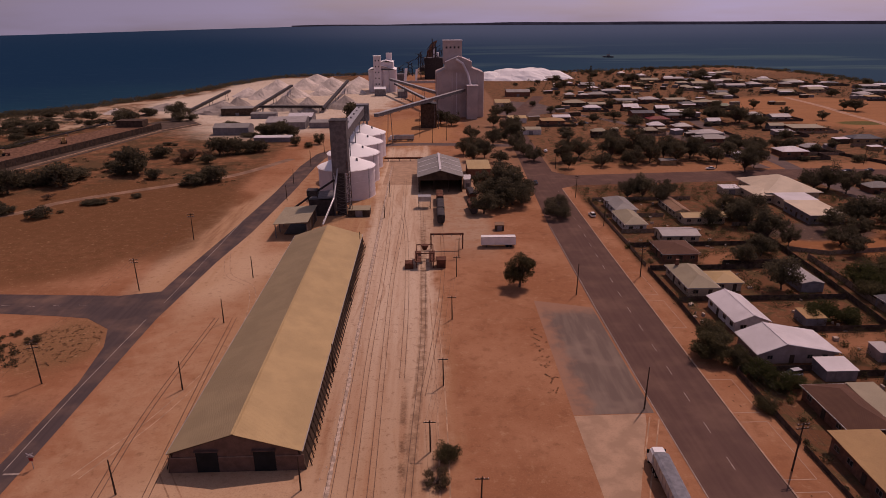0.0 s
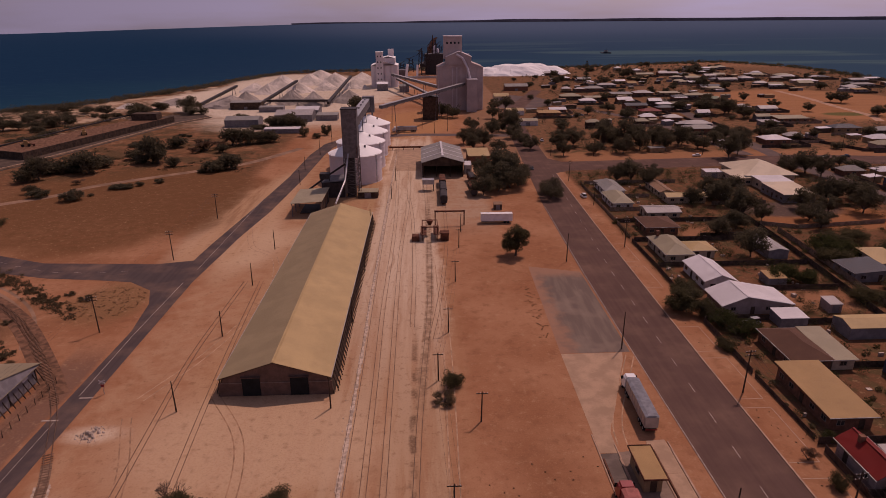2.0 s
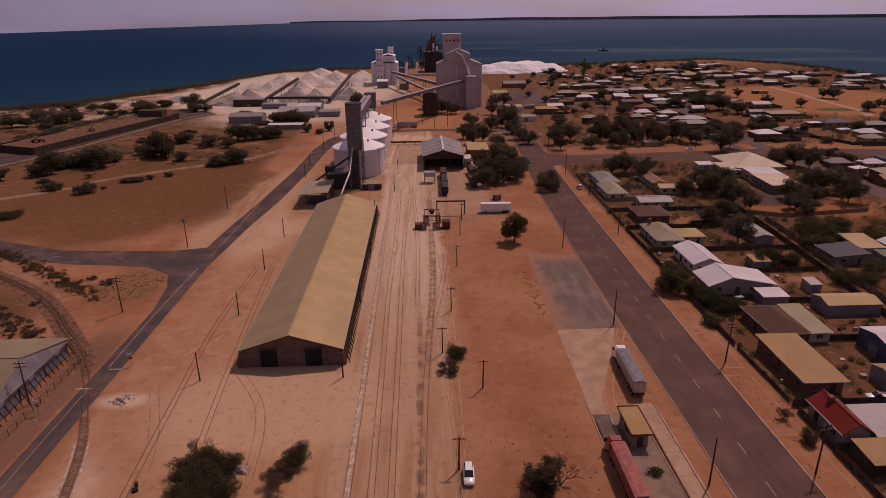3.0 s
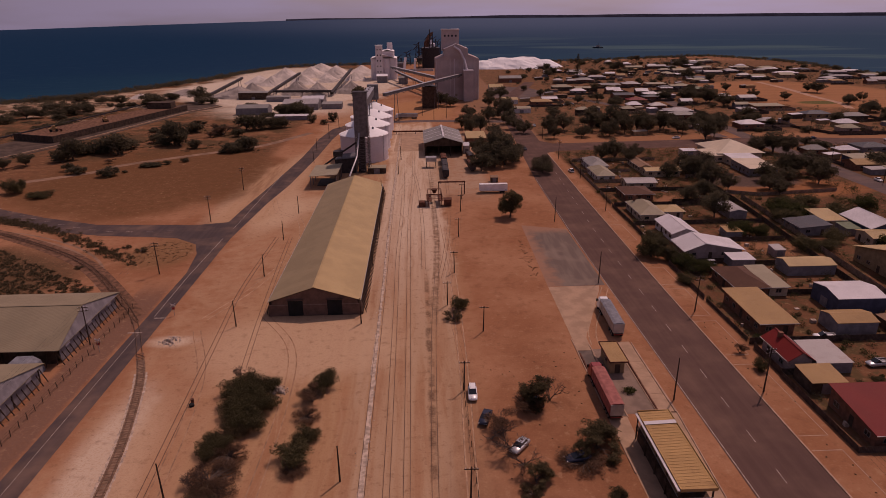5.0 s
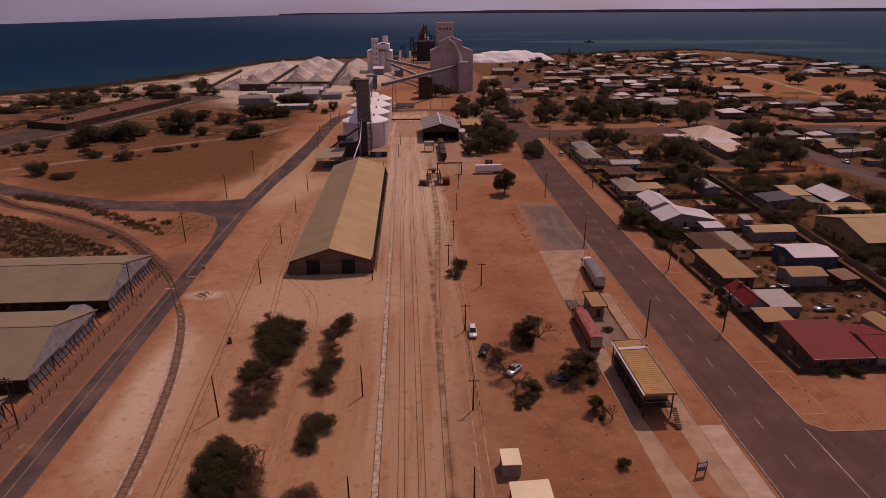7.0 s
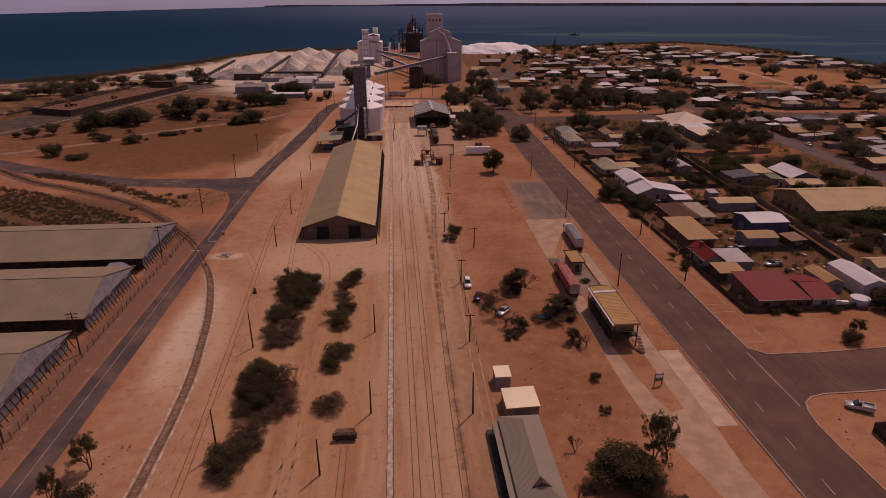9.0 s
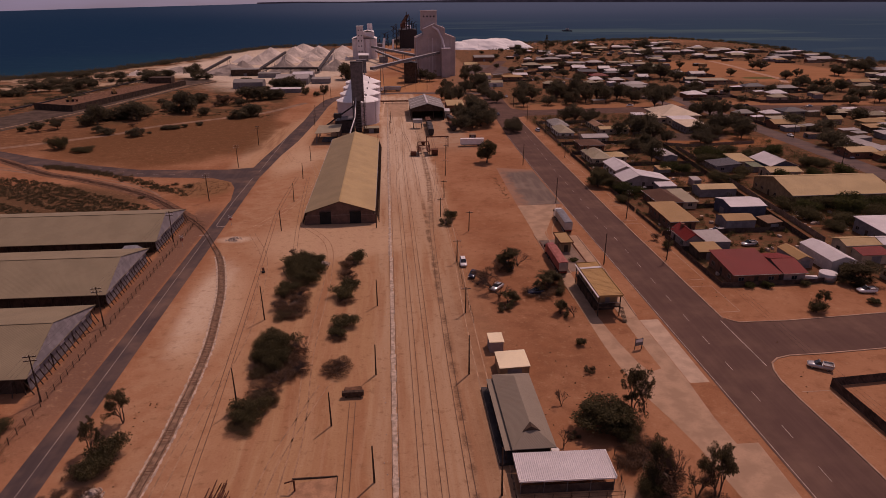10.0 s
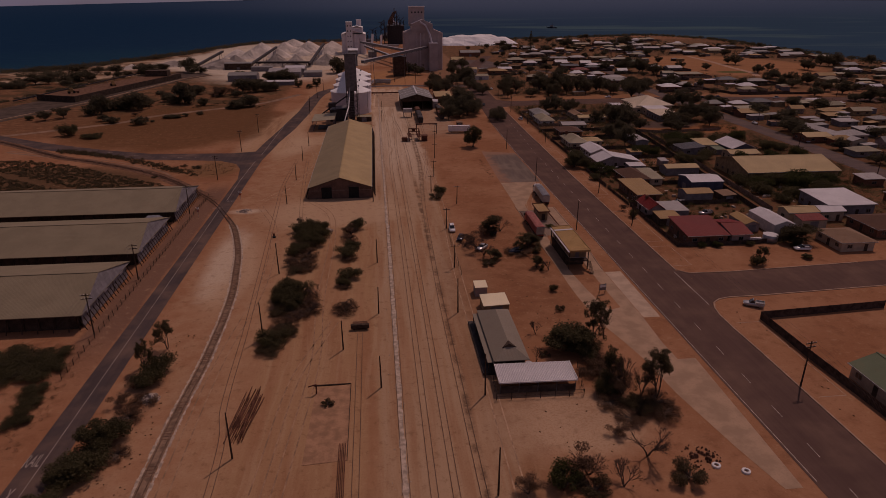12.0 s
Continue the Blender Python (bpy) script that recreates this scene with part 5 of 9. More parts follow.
def leafy(name, seed, label, leaf, trunk_h, crown, lobes, leaves, size, category="tree", lobe=(0.28, 0.5)):
    """A tree with a crown of the radius and top given in crown, above a fork at trunk_h; parts trunk and crown."""
    r = random.Random(seed)
    rad, top = crown
    ob = thing(name, label, category)
    w = Mesh()
    lean = Vector((r.uniform(-0.3, 0.3), r.uniform(-0.3, 0.3), 0))
    fork = Vector((lean.x, lean.y, trunk_h))
    w.tube([(0, 0, -0.1), (lean.x * 0.3, lean.y * 0.5, trunk_h * 0.5), fork], [0.3, 0.22, 0.18], 6)
    low = trunk_h * 0.5
    mid, half = (low + top) / 2, (top - low) / 2
    ls = []
    for i in range(lobes):
        a = 2 * math.pi * (i * 0.618 + r.uniform(-0.1, 0.1))
        d = rad * (0.96 - lobe[1] * 0.56) * math.sqrt(r.random())
        z = mid + half * r.uniform(-0.8, 0.6) * (1 - 0.5 * d / rad)
        k = rad * r.uniform(*lobe)
        ls.append((d * math.cos(a), d * math.sin(a), z, k, k * r.uniform(0.8, 1.25), min(k * r.uniform(0.7, 1.0), half * 0.6)))
        limb(w, fork, (d * math.cos(a) * 0.9, d * math.sin(a) * 0.9, z), 0.14, 0.04, r)
        if i % 2 or size < 0.3:
            limb(w, (d * math.cos(a) * 0.5, d * math.sin(a) * 0.5, (z + trunk_h) / 2), (d * math.cos(a) + r.uniform(-1.1, 1.1) * k, d * math.sin(a) + r.uniform(-1.1, 1.1) * k, z + r.uniform(-0.3, 0.8) * k), 0.05, 0.02, r)
    part("trunk", w, BARK, ob)
    part("crown", leaf_cloud(Mesh(), ls, leaves, size, r).data("crown"), leaf, ob)
    return ob


def bare(name, seed, label, h, rad, tufts):
    """A leafless or thin shrub of many branching twigs."""
    r = random.Random(seed)
    ob = thing(name, label, "dead tree")
    w = Mesh()

    def grow(p, d, l, rr, depth):
        q = p + d * l
        w.tube([p, p.lerp(q, 0.5) + Vector((r.uniform(-1, 1), r.uniform(-1, 1), 0)) * l * 0.08, q], [rr, rr * 0.8, rr * 0.6], 3)
        if depth:
            for _ in range(3):
                e = (d + Vector((r.uniform(-1, 1), r.uniform(-1, 1), r.uniform(-0.35, 0.6))) * 0.75).normalized()
                grow(q, e, l * r.uniform(0.6, 0.85), rr * 0.6, depth - 1)

    for _ in range(4):
        a = r.uniform(0, 6.28)
        grow(Vector((0, 0, -0.05)), Vector((math.cos(a) * rad / h * 0.8, math.sin(a) * rad / h * 0.8, 1)).normalized(), h * 0.32, 0.12, 4)
    part("branch_frame", w, TWIG, ob)
    if tufts:
        ls = [(r.uniform(-0.6, 0.6) * rad, r.uniform(-0.6, 0.6) * rad, h * r.uniform(0.4, 0.9), rad * 0.35, rad * 0.35, h * 0.14) for _ in range(6)]
        part("leaf_tuft", leaf_cloud(Mesh(), ls, tufts, 0.2, r).data("tufts"), LEAF_Y, ob)
    return ob


def spread_gum(name, seed, label, leaf, h, rad, leaves, size, tuft, naked):
    """A eucalyptus whose forked boughs carry separate tufts of leaves; naked: the share of bough tips without any."""
    r = random.Random(seed)
    ob = thing(name, label, "tree")
    boughs, tips = [], []

    def grow(p, d, l, rr, depth):
        q = p + d * l
        mid = p.lerp(q, 0.5) + Vector((r.uniform(-1, 1), r.uniform(-1, 1), r.uniform(-0.4, 0.6))) * l * 0.1
        boughs.append(((p, mid, q), (rr, rr * 0.85, rr * 0.68)))
        if depth < 3 and r.random() < (1.0, 0.8, 0.6)[depth]:
            tips.append(q)
        if not depth:
            return
        for _ in range(r.choice((2, 2, 3))):
            e = (d + Vector((r.gauss(0, 0.5), r.gauss(0, 0.5), r.gauss(0.08, 0.34)))).normalized()
            grow(q, e, l * r.uniform(0.72, 1.0), rr * 0.66, depth - 1)

    for k in range(3):
        a = 2.1 * k + r.uniform(-0.5, 0.5)
        grow(Vector((0, 0, -0.1)), Vector((math.cos(a) * 0.5, math.sin(a) * 0.5, 1)).normalized(), 1.25, 0.17, 5)
    fx = rad / sorted(math.hypot(t.x, t.y) for t in tips)[int(len(tips) * 0.92)]
    fz = h * 0.92 / max(t.z for t in tips)
    fit_ = lambda p: Vector((p.x * fx, p.y * fx, p.z * fz))
    w = Mesh()
    for pts, radii in boughs:
        w.tube([fit_(p) for p in pts], radii, 5 if radii[0] > 0.08 else 3)
    part("trunk", w, BARK, ob)
    lobes = []
    for t in tips:
        if r.random() > naked:
            q, k = fit_(t), rad * r.uniform(*tuft)
            lobes.append((q.x, q.y, q.z, k, k * r.uniform(0.8, 1.2), k * r.uniform(0.5, 0.8)))
    part("crown", leaf_cloud(Mesh(), lobes, leaves, size, r).data("crown"), leaf, ob)
    return ob


PROTO = {
    "gum": [spread_gum("gum_tree", 11, "dusty eucalyptus with dark clumped crown", LEAF_G, 7.4, 2.9, 9000, 0.22, (0.13, 0.24), 0.15),
            spread_gum("gum_tree", 12, "dusty eucalyptus with open uneven crown and bare boughs", LEAF_G, 7.6, 3.0, 6500, 0.2, (0.1, 0.19), 0.4),
            leafy("gum_tree", 13, "dense rounded tree with very dark lumpy crown", LEAF_D, 1.2, (3.5, 7.4), 30, 8000, 0.26, lobe=(0.18, 0.34))],
    "fargum": [leafy("gum_tree", 14, "dark eucalyptus with ragged crown", LEAF_HAZE, 1.0, (5.0, 9.2), 28, 3600, 0.4, lobe=(0.14, 0.32)), leafy("gum_tree", 15, "dark spreading eucalyptus beside the road", LEAF_HAZE, 0.8, (5.0, 8.6), 28, 3700, 0.4, lobe=(0.14, 0.34)), leafy("gum_tree", 16, "tall dark street eucalyptus with gaps in its crown", LEAF_HAZE, 1.2, (4.6, 9.8), 24, 3300, 0.4, lobe=(0.13, 0.3))],
    "bush": [leafy("bush", 21, "dense rounded dark green bush", LEAF_D, 0.4, (2.7, 3.0), 24, 4200, 0.2, "bush", (0.18, 0.42)), leafy("bush", 22, "dusty olive scrub bush", LEAF_B, 0.3, (2.6, 2.5), 18, 3400, 0.185, "bush", (0.16, 0.36)),
             leafy("bush", 23, "leafy green garden shrub", LEAF_L, 0.4, (2.5, 2.9), 18, 3000, 0.21, "bush", (0.18, 0.42))],
    "thicket": [leafy("thicket", 24, "dense dark green scrub thicket with ragged edge", LEAF_D, 0.5, (4.0, 3.4), 32, 8500, 0.21, "bush", (0.14, 0.34)), leafy("thicket", 25, "dry brown scrub thicket of twigs and sparse leaves", LEAF_Y, 0.4, (3.9, 2.9), 34, 4800, 0.17, "bush", (0.1, 0.26)),
                leafy("thicket", 26, "dusty olive scrub thicket with twiggy edge", LEAF_B, 0.5, (4.0, 3.2), 32, 6500, 0.19, "bush", (0.12, 0.3))],
    "bare": [bare("dead_tree", 31, "leafless grey-brown tree of fine twigs", 4.5, 2.6, 0), bare("thin_tree", 32, "sparse half-dead tree with brown twigs", 4.2, 2.8, 2200)],
    "far": [leafy("far_tree", 41, "dark dusty town tree", LEAF_HAZE, 0.7, (3.0, 5.0), 18, 1500, 0.44, lobe=(0.2, 0.45)), leafy("far_tree", 42, "dark rounded town tree", LEAF_HAZE, 0.4, (3.0, 4.4), 19, 1500, 0.44, lobe=(0.2, 0.45)), leafy("far_tree", 43, "dusty olive town tree", LEAF_HAZE, 0.7, (3.0, 5.4), 16, 1350, 0.44, lobe=(0.2, 0.45))],
}
BASE = {"gum": (3.0, 7.0), "fargum": (4.8, 8.8), "bush": (2.4, 2.9), "thicket": (3.1, 3.1), "bare": (2.7, 4.8), "far": (2.8, 4.7)}
used = set()


def plant(kind, x, y, radius, height, which=None, group="", z=0.0):
    if kind == "oak":
        kind, which = "gum", 2
    if kind == "gum" and y > 215:
        kind, which = "fargum", None
    if kind == "bush" and radius > 3.0 and which is None:
        kind = "thicket"
    i = rnd.randrange(len(PROTO[kind])) if which is None else which
    src = PROTO[kind][i]
    sr, sh = radius / BASE[kind][0], height / BASE[kind][1]
    m = pose(x, y, z, 0, 0, rnd.uniform(0, 360)) @ Matrix.Diagonal((sr, sr, sh, 1))
    if (kind, i) in used:
        ob = copy_thing(src, m)
    else:
        used.add((kind, i))
        src.matrix_basis = m
        ob = src
    if group:
        ob["group"] = group
    return ob


# hedge rows between the tracks and the west road (x, y, radius, height)
for i, x, y, r, h in [(0, -42.6, 57.5, 3.0, 3.0), (0, -38.4, 57, 3.2, 3.2), (0, -41.6, 53, 3.4, 3.4), (0, -37.6, 51.5, 3.2, 3.4), (0, -40.8, 48.5, 3.2, 3.3), (0, -38.6, 45.5, 3.0, 3.0), (2, -40.8, 43, 2.8, 2.6), (0, -42.6, 38.5, 2.8, 3.0), (1, -39.6, 37, 3.2, 2.4), (1, -41, 31.5, 4.2, 2.5), (1, -39.4, 28.5, 3.2, 2.0), (2, -41.5, 26.5, 2.8, 1.8),
                      (0, -42.4, 13.5, 3.1, 3.4), (0, -39.6, 11, 3.2, 3.8), (0, -43, 8.5, 2.8, 3.0), (0, -40.6, 6, 3.0, 3.2), (1, -37.4, 8, 3.2, 3.2), (1, -36.0, 3.6, 3.0, 2.4), (1, -39.0, 1.5, 3.0, 2.2), (2, -42.4, 2.5, 2.6, 2.0), (1, -41.0, -3.5, 3.0, 2.2), (2, -40.5, -7, 3.0, 2.4), (0, -42.2, -10.5, 3.2, 2.6), (2, -42.6, -14, 2.8, 1.8)]:
    plant("thicket", x, y, r, h, i, "scrub hedge beside the yard tracks")
for x, y, r, h in [(-42.4, 60, 3.0, 4.4), (-40, 57, 2.4, 3.6), (-34.8, 10.5, 2.6, 4.6), (-36, 2, 2.2, 3.6), (-43, 30, 2.2, 3.2), (-38.6, -1, 2.4, 3.4)]:
    plant("bare", x, y, r, h, 0, "scrub hedge beside the yard tracks")
for k, i, x, y, r, h in [("bush", 0, -26.6, 58.5, 2.9, 3.2), ("bare", 1, -28, 53, 2.8, 3.4), ("bush", 1, -28.2, 55, 2.4, 2.4), ("thicket", 1, -28.3, 47.5, 2.4, 2.4), ("bush", 0, -27, 41, 2.1, 2.6), ("bush", 0, -28.3, 36.5, 2.9, 3.0), ("thicket", 1, -28, 33, 2.2, 1.8), ("bush", 0, -27.6, 21.5, 2.6, 2.8),
                         ("bush", 0, -28.8, 17.5, 1.9, 2.0), ("thicket", 1, -28.6, 15.5, 1.9, 1.4), ("thicket", 1, -28, 2.8, 3.0, 2.2), ("bare", 1, -27.4, 4, 2.2, 2.6), ("bush", 1, -29.5, -33, 1.2, 1.2)]:
    plant(k, x, y, r, h, i, "scrub hedge beside the yard tracks")
# beside the west road
for k, i, x, y, r, h in [("gum", 1, -63.6, -10.5, 2.2, 6.6), ("gum", 1, -65.8, -18, 2.4, 6.4), ("bush", 0, -62.8, -19.5, 2.6, 3.8), ("bush", 0, -63.5, -23.5, 2.4, 3.2), ("bare", 1, -65.8, -24, 2.2, 3.6), ("bare", 1, -66.2, -29, 2.0, 3.6), ("thicket", 1, -62.6, -29, 2.4, 1.6), ("thicket", 1, -63.5, -33.5, 2.6, 1.8),
                         ("gum", 2, -65.6, -41, 3.0, 5.0), ("bush", 0, -64.2, -38, 2.6, 3.2), ("gum", 2, -66.8, -48, 3.4, 5.6), ("bush", 0, -64.5, -46.5, 3, 3.4), ("gum", 2, -67.5, -56, 3.6, 5.6), ("thicket", 1, -62.0, -43, 2.2, 1.2)]:
    plant(k, x, y, r, h, i)
for x, y, r, h in [(-94, -12.5, 4.2, 1.7), (-90, -13.5, 4.4, 1.9), (-85.5, -12.6, 3.6, 1.7), (-92, -17, 4.4, 1.6), (-87, -17.5, 4, 1.6), (-83.6, -15.5, 2.6, 1.3), (-83, -24.5, 2.4, 1.4), (-82, -28.5, 2.2, 1.3), (-82, -33, 2.2, 1.2), (-98, -15, 4.4, 1.7), (-85, -38, 2.4, 1.2), (-88, -46, 3, 1.2)]:
    plant("thicket", x, y, r, h, 0, "low scrub across the west road")
# between the tracks and the weighbridge
for k, i, x, y, r, h in [("gum", 2, 26.4, 167, 4.4, 15.5), ("bush", 0, 3.2, 92, 2.0, 3.2), ("bush", 1, 1.2, 86.5, 2.5, 2.8), ("gum", 0, 15.0, 50, 3.6, 5.6), ("bare", 0, 17.6, 51, 3.2, 5.4), ("bare", 1, 12, 48, 3.0, 5.4), ("bare", 1, 7.5, 42, 3.4, 5), ("bare", 0, 8, 37, 3.8, 5.2), ("bare", 0, 5, 40, 2.6, 3), ("gum", 0, 11, 29, 2.2, 3.6), ("bare", 0, 9.5, 33, 3.4, 4), ("bush", 1, 9.5, 26, 2.0, 1.8),
                         ("gum", 0, 22.6, 36.5, 3.6, 4.8), ("gum", 1, 19.4, 34.5, 2.4, 3.4), ("thicket", 1, 19.8, 33, 3.8, 2.0), ("gum", 0, 22.0, 22.5, 1.7, 3.9)]:
    plant(k, x, y, r, h, i)
for k, i, x, y, r, h in [("bare", 0, 24.8, 20.5, 1.6, 4), ("bush", 0, 22.7, 8.3, 0.9, 1.8), ("bush", 1, 21.5, -2, 1.2, 1.6), ("bare", 0, 13.2, -12.3, 1.4, 4), ("bush", 1, 13, -21, 1.2, 1),
                         ("gum", 2, 18.8, -19, 5.0, 8.2), ("gum", 1, 25.0, -15.5, 3.6, 10), ("thicket", 0, 21.5, -21.5, 2.6, 2.6), ("thicket", 1, 23.5, -25.5, 2.8, 2.4), ("bare", 0, 27.2, -15.5, 2.0, 9.5), ("thicket", 1, 21.5, -24.5, 2.2, 2.0), ("thicket", 1, 19.5, -28, 2.0, 1.6), ("bare", 0, 10.6, -23.5, 1.2, 4.6),
                         ("thicket", 1, 24.5, -31, 2.8, 2.6), ("thicket", 1, 22.0, -28.5, 2.8, 2.4), ("thicket", 1, 28.6, -38.5, 3.0, 2.6), ("gum", 1, 22.6, -32, 2.8, 7.6), ("bare", 0, 25.0, -33.5, 2.4, 9.5), ("bare", 0, 26.8, -36.5, 2.2, 10), ("gum", 1, 29.5, -37, 4.0, 10.5), ("bare", 1, 23.4, -36, 2.4, 6),
                         ("thicket", 0, 21.5, -34, 2.6, 2.8), ("thicket", 2, 26.0, -40.5, 2.8, 2.8), ("thicket", 1, 28.6, -42.5, 2.6, 2.4), ("thicket", 2, 24.2, -38.5, 2.2, 2.4), ("thicket", 1, 20.6, -38, 2.4, 1.8), ("thicket", 1, 22.5, -43, 2.6, 1.8), ("bare", 0, 21.5, -52, 3.6, 7.5), ("bare", 1, 19, -46, 2, 2.6)]:
    plant(k, x, y, r, h, i)
for k, x, y, r, h in [("bush", 6.5, -57, 2.9, 3.6), ("bush", 10.5, -58.5, 2.8, 3.2), ("bare", 11, -55, 3.2, 6.5), ("bush", 25.4, -57.5, 2.9, 3.4), ("bare", 1, -58, 2.4, 4), ("bare", 15.5, -58, 2.6, 5)]:
    plant(k, x, y, r, h)
# big fig clump beside the open shed and the trees along the main road
for k, x, y, r, h in [("gum", 30, 246, 6.4, 11), ("gum", 36, 252, 6.8, 12), ("gum", 26, 256, 6.4, 11.5), ("gum", 33, 263, 7, 13), ("gum", 40, 262, 6, 11), ("gum", 23, 240, 4.5, 7), ("gum", 26, 276, 6, 11), ("gum", 37, 272, 6.4, 12), ("gum", 51, 233, 4.4, 6.5), ("gum", 52, 242, 4.2, 6.5), ("gum", 58.5, 336, 4, 8), ("gum", 56, 352, 4.5, 9), ("gum", 54, 372, 4.5, 10), ("gum", 57, 395, 5, 11), ("gum", 55, 418, 5, 11)]:
    plant(k, x, y, r, h)
for k, x, y, r, h in [("oak", 63.6, 125, 4.4, 9.5), ("oak", 66.5, 131, 4.2, 9), ("oak", 68, 121.5, 2.8, 7), ("bush", 70, 117, 3, 3.4), ("bush", 71.5, 112, 2.6, 3), ("bush", 65.5, 104.5, 2.0, 2.4), ("bare", 62.5, 66.5, 1.6, 3.6), ("bush", 63.2, 59.5, 1.4, 2.6), ("gum", 84, 19.5, 2.6, 5), ("bush", 81.5, 18, 1.6, 3), ("gum", 104, 33, 5.2, 6.5), ("gum", 98, 21, 1.5, 2)]:
    plant(k, x, y, r, h)
for k, x, y, r, h in [("gum", 26, 338, 4.2, 8), ("gum", 33, 346, 4.6, 9), ("gum", 40, 334, 4, 7), ("gum", 22, 356, 4, 8), ("gum", 30, 372, 4.4, 9), ("gum", 42, 384, 4.4, 9), ("gum", 20, 462, 5.5, 10), ("gum", 12, 470, 5, 9), ("gum", 31, 410, 4.4, 8), ("gum", 50, 455, 4.6, 9), ("gum", 62, 446, 5, 9), ("gum", 66, 505, 5, 9), ("gum", 56, 500, 4.5, 8), ("gum", 48, 398, 4, 8)]:
    plant(k, x, y, r, h)

# ---------------------------------------------------------------- the town
TOWN = "houses of the port town"
# first block: between the main road and the back lane
house("low house with two dusty red iron roof slopes", 69.3, 33.6, 82.3, 47.4, 2.9, 1.5, "flat_y", R_RED, W_BRICK, group=TOWN)
house("red-roofed rear wing with a shaded veranda", 82.5, 33.4, 89.2, 47.2, 2.9, 1.4, "gable_x", R_RED, W_PINK, group=TOWN)
shed("small flat tan iron garage", 68.3, 50.2, 75.6, 56.6, 2.6, 0.5, "flat_y", R_TAN, W_DARK)
house("old cottage with steep dark red iron roof", 67.6, 57.6, 73.5, 68.5, 3.0, 2.0, "gable_y", R_RED, W_PINK, group=TOWN, chimney=True)
shed("lean-to rooms with pale patched iron roof", 73.8, 57.4, 81.5, 66.5, 2.5, 0.5, "flat_y", R_ZINC, W_GREY)
shed("tan gabled iron shed beside the red-roofed house", 92.0, 42.4, 96.8, 52.2, 2.6, 1.0, "gable_y", R_TAN, W_PINK)
shed("tall white-roofed iron shed with pale walls", 99.0, 38.6, 106.0, 53.0, 3.4, 1.2, "gable_y", R_WHITE, W_WHITE)
house("low house with flat tan iron roof", 70.2, 73.8, 79.6, 93.2, 3.1, 0.5, "flat_y", R_TAN, W_BRICK, group=TOWN, over=0.7)
shed("dark blue steel workshop with bright white roof", 94.6, 83.4, 107.2, 94.2, 4.2, 1.0, "gable_x", R_WHITE, W_BLUE, open_side="w")
shed("blue-grey workshop with tan iron roof", 88.0, 73.2, 98.0, 80.2, 3.1, 0.9, "gable_x", R_TAN, W_GREY, open_side="s")
shed("long pale iron garage with patched roof sheets", 96.2, 107.6, 110.2, 114.8, 3.0, 0.9, "gable_x", R_CREAM, W_GREY, open_side="w")
house("house with brown tiled roof", 74.6, 94.0, 84.0, 109.0, 2.9, 2.0, "hip", R_BROWN, W_BRICK, group=TOWN)
house("rear wing with pale cream iron roof", 83.6, 94.4, 89.4, 108.8, 2.7, 0.6, "flat_y", R_CREAMG, W_CREAM, group=TOWN)
shed("small garage with clean white roof", 83.4, 114.2, 90.4, 119.8, 2.6, 0.3, "flat_y", R_WHITE, W_GREY)
ah = thing("house", "large house with one short and one long white iron roof slope", "house", 81.5, 127, 0, 0, TOWN)
part("wall", Mesh().prism([(-8.6, 0), (8.6, 0), (8.6, 2.75), (-3.0, 4.75), (-8.6, 2.75)], -4.9, 4.6), W_PINK, ah, "grey-mauve rendered wall")
arf = part("roof", Mesh().prism([(-9.3, 2.75), (-3.0, 5.2), (9.4, 2.85), (9.4, 2.7), (-3.0, 5.03), (-9.3, 2.6)], -5.7, 5.2), R_WHITE, ah, "white corrugated roof")
part("ridge_cap", Mesh().box(-3.2, -5.75, 5.17, -2.8, 5.25, 5.26), R_WHITE, arf)
part("gutter", Mesh().box(-9.42, -5.7, 2.5, -9.3, 5.2, 2.7), GALV, ah)
part("gutter", Mesh().box(9.4, -5.7, 2.6, 9.52, 5.2, 2.8), GALV, ah)
for at in (-6, 3, 6.4):
    window(ah, "s", at, -8.6, -4.9, 8.6, 4.6, 1.1, 2.1, 1.3)
door(ah, "s", -1.0, -8.6, -4.9, 8.6, 4.6)
house("white-roofed house half hidden by trees", 74.2, 136.4, 83.4, 152.6, 3.0, 1.8, "gable_y", R_WHITE, W_WHITE, group=TOWN)
shed("small tan-roofed garden shed", 93.5, 139.0, 99.0, 144.5, 2.4, 0.4, "flat_y", R_TAN, W_GREY)
shed("small pale outhouse with flat iron roof", 100.0, 121.5, 103.5, 126.0, 2.5, 0.4, "flat_y", R_ZINC, W_PINK)
shed("tan lean-to in a bare back yard", 101.0, 72.0, 106.0, 79.0, 2.3, 0.4, "flat_x", R_RUST, W_DARK)
house("house with hipped cream iron roof", 71.2, 157.6, 80.4, 175.2, 2.9, 2.2, "hip", R_CREAMG, W_CREAM, group=TOWN, chimney=True)
house("rear rooms with pale hipped iron roof", 80.2, 161.2, 88.8, 170.2, 2.7, 1.3, "hip", R_CREAM, W_CREAM, group=TOWN)
shed("long skillion shed with zinc roof on the lane", 104.2, 159.6, 110.8, 173.8, 2.8, 0.7, "gable_y", R_ZINC, W_GREY)
house("brown-roofed house behind a pale fence", 74.0, 184.0, 86.0, 197.0, 2.9, 1.6, "hip", R_BROWN, W_BRICK, group=TOWN)
house("low house with long zinc iron roof", 80.2, 201.6, 93.6, 211.2, 2.8, 1.0, "gable_x", R_ZINC, W_CREAM, group=TOWN)
house("pale-roofed house near the crossing", 71.2, 214.4, 79.8, 232.0, 2.9, 2.0, "hip", R_CREAMG, W_WHITE, group=TOWN)
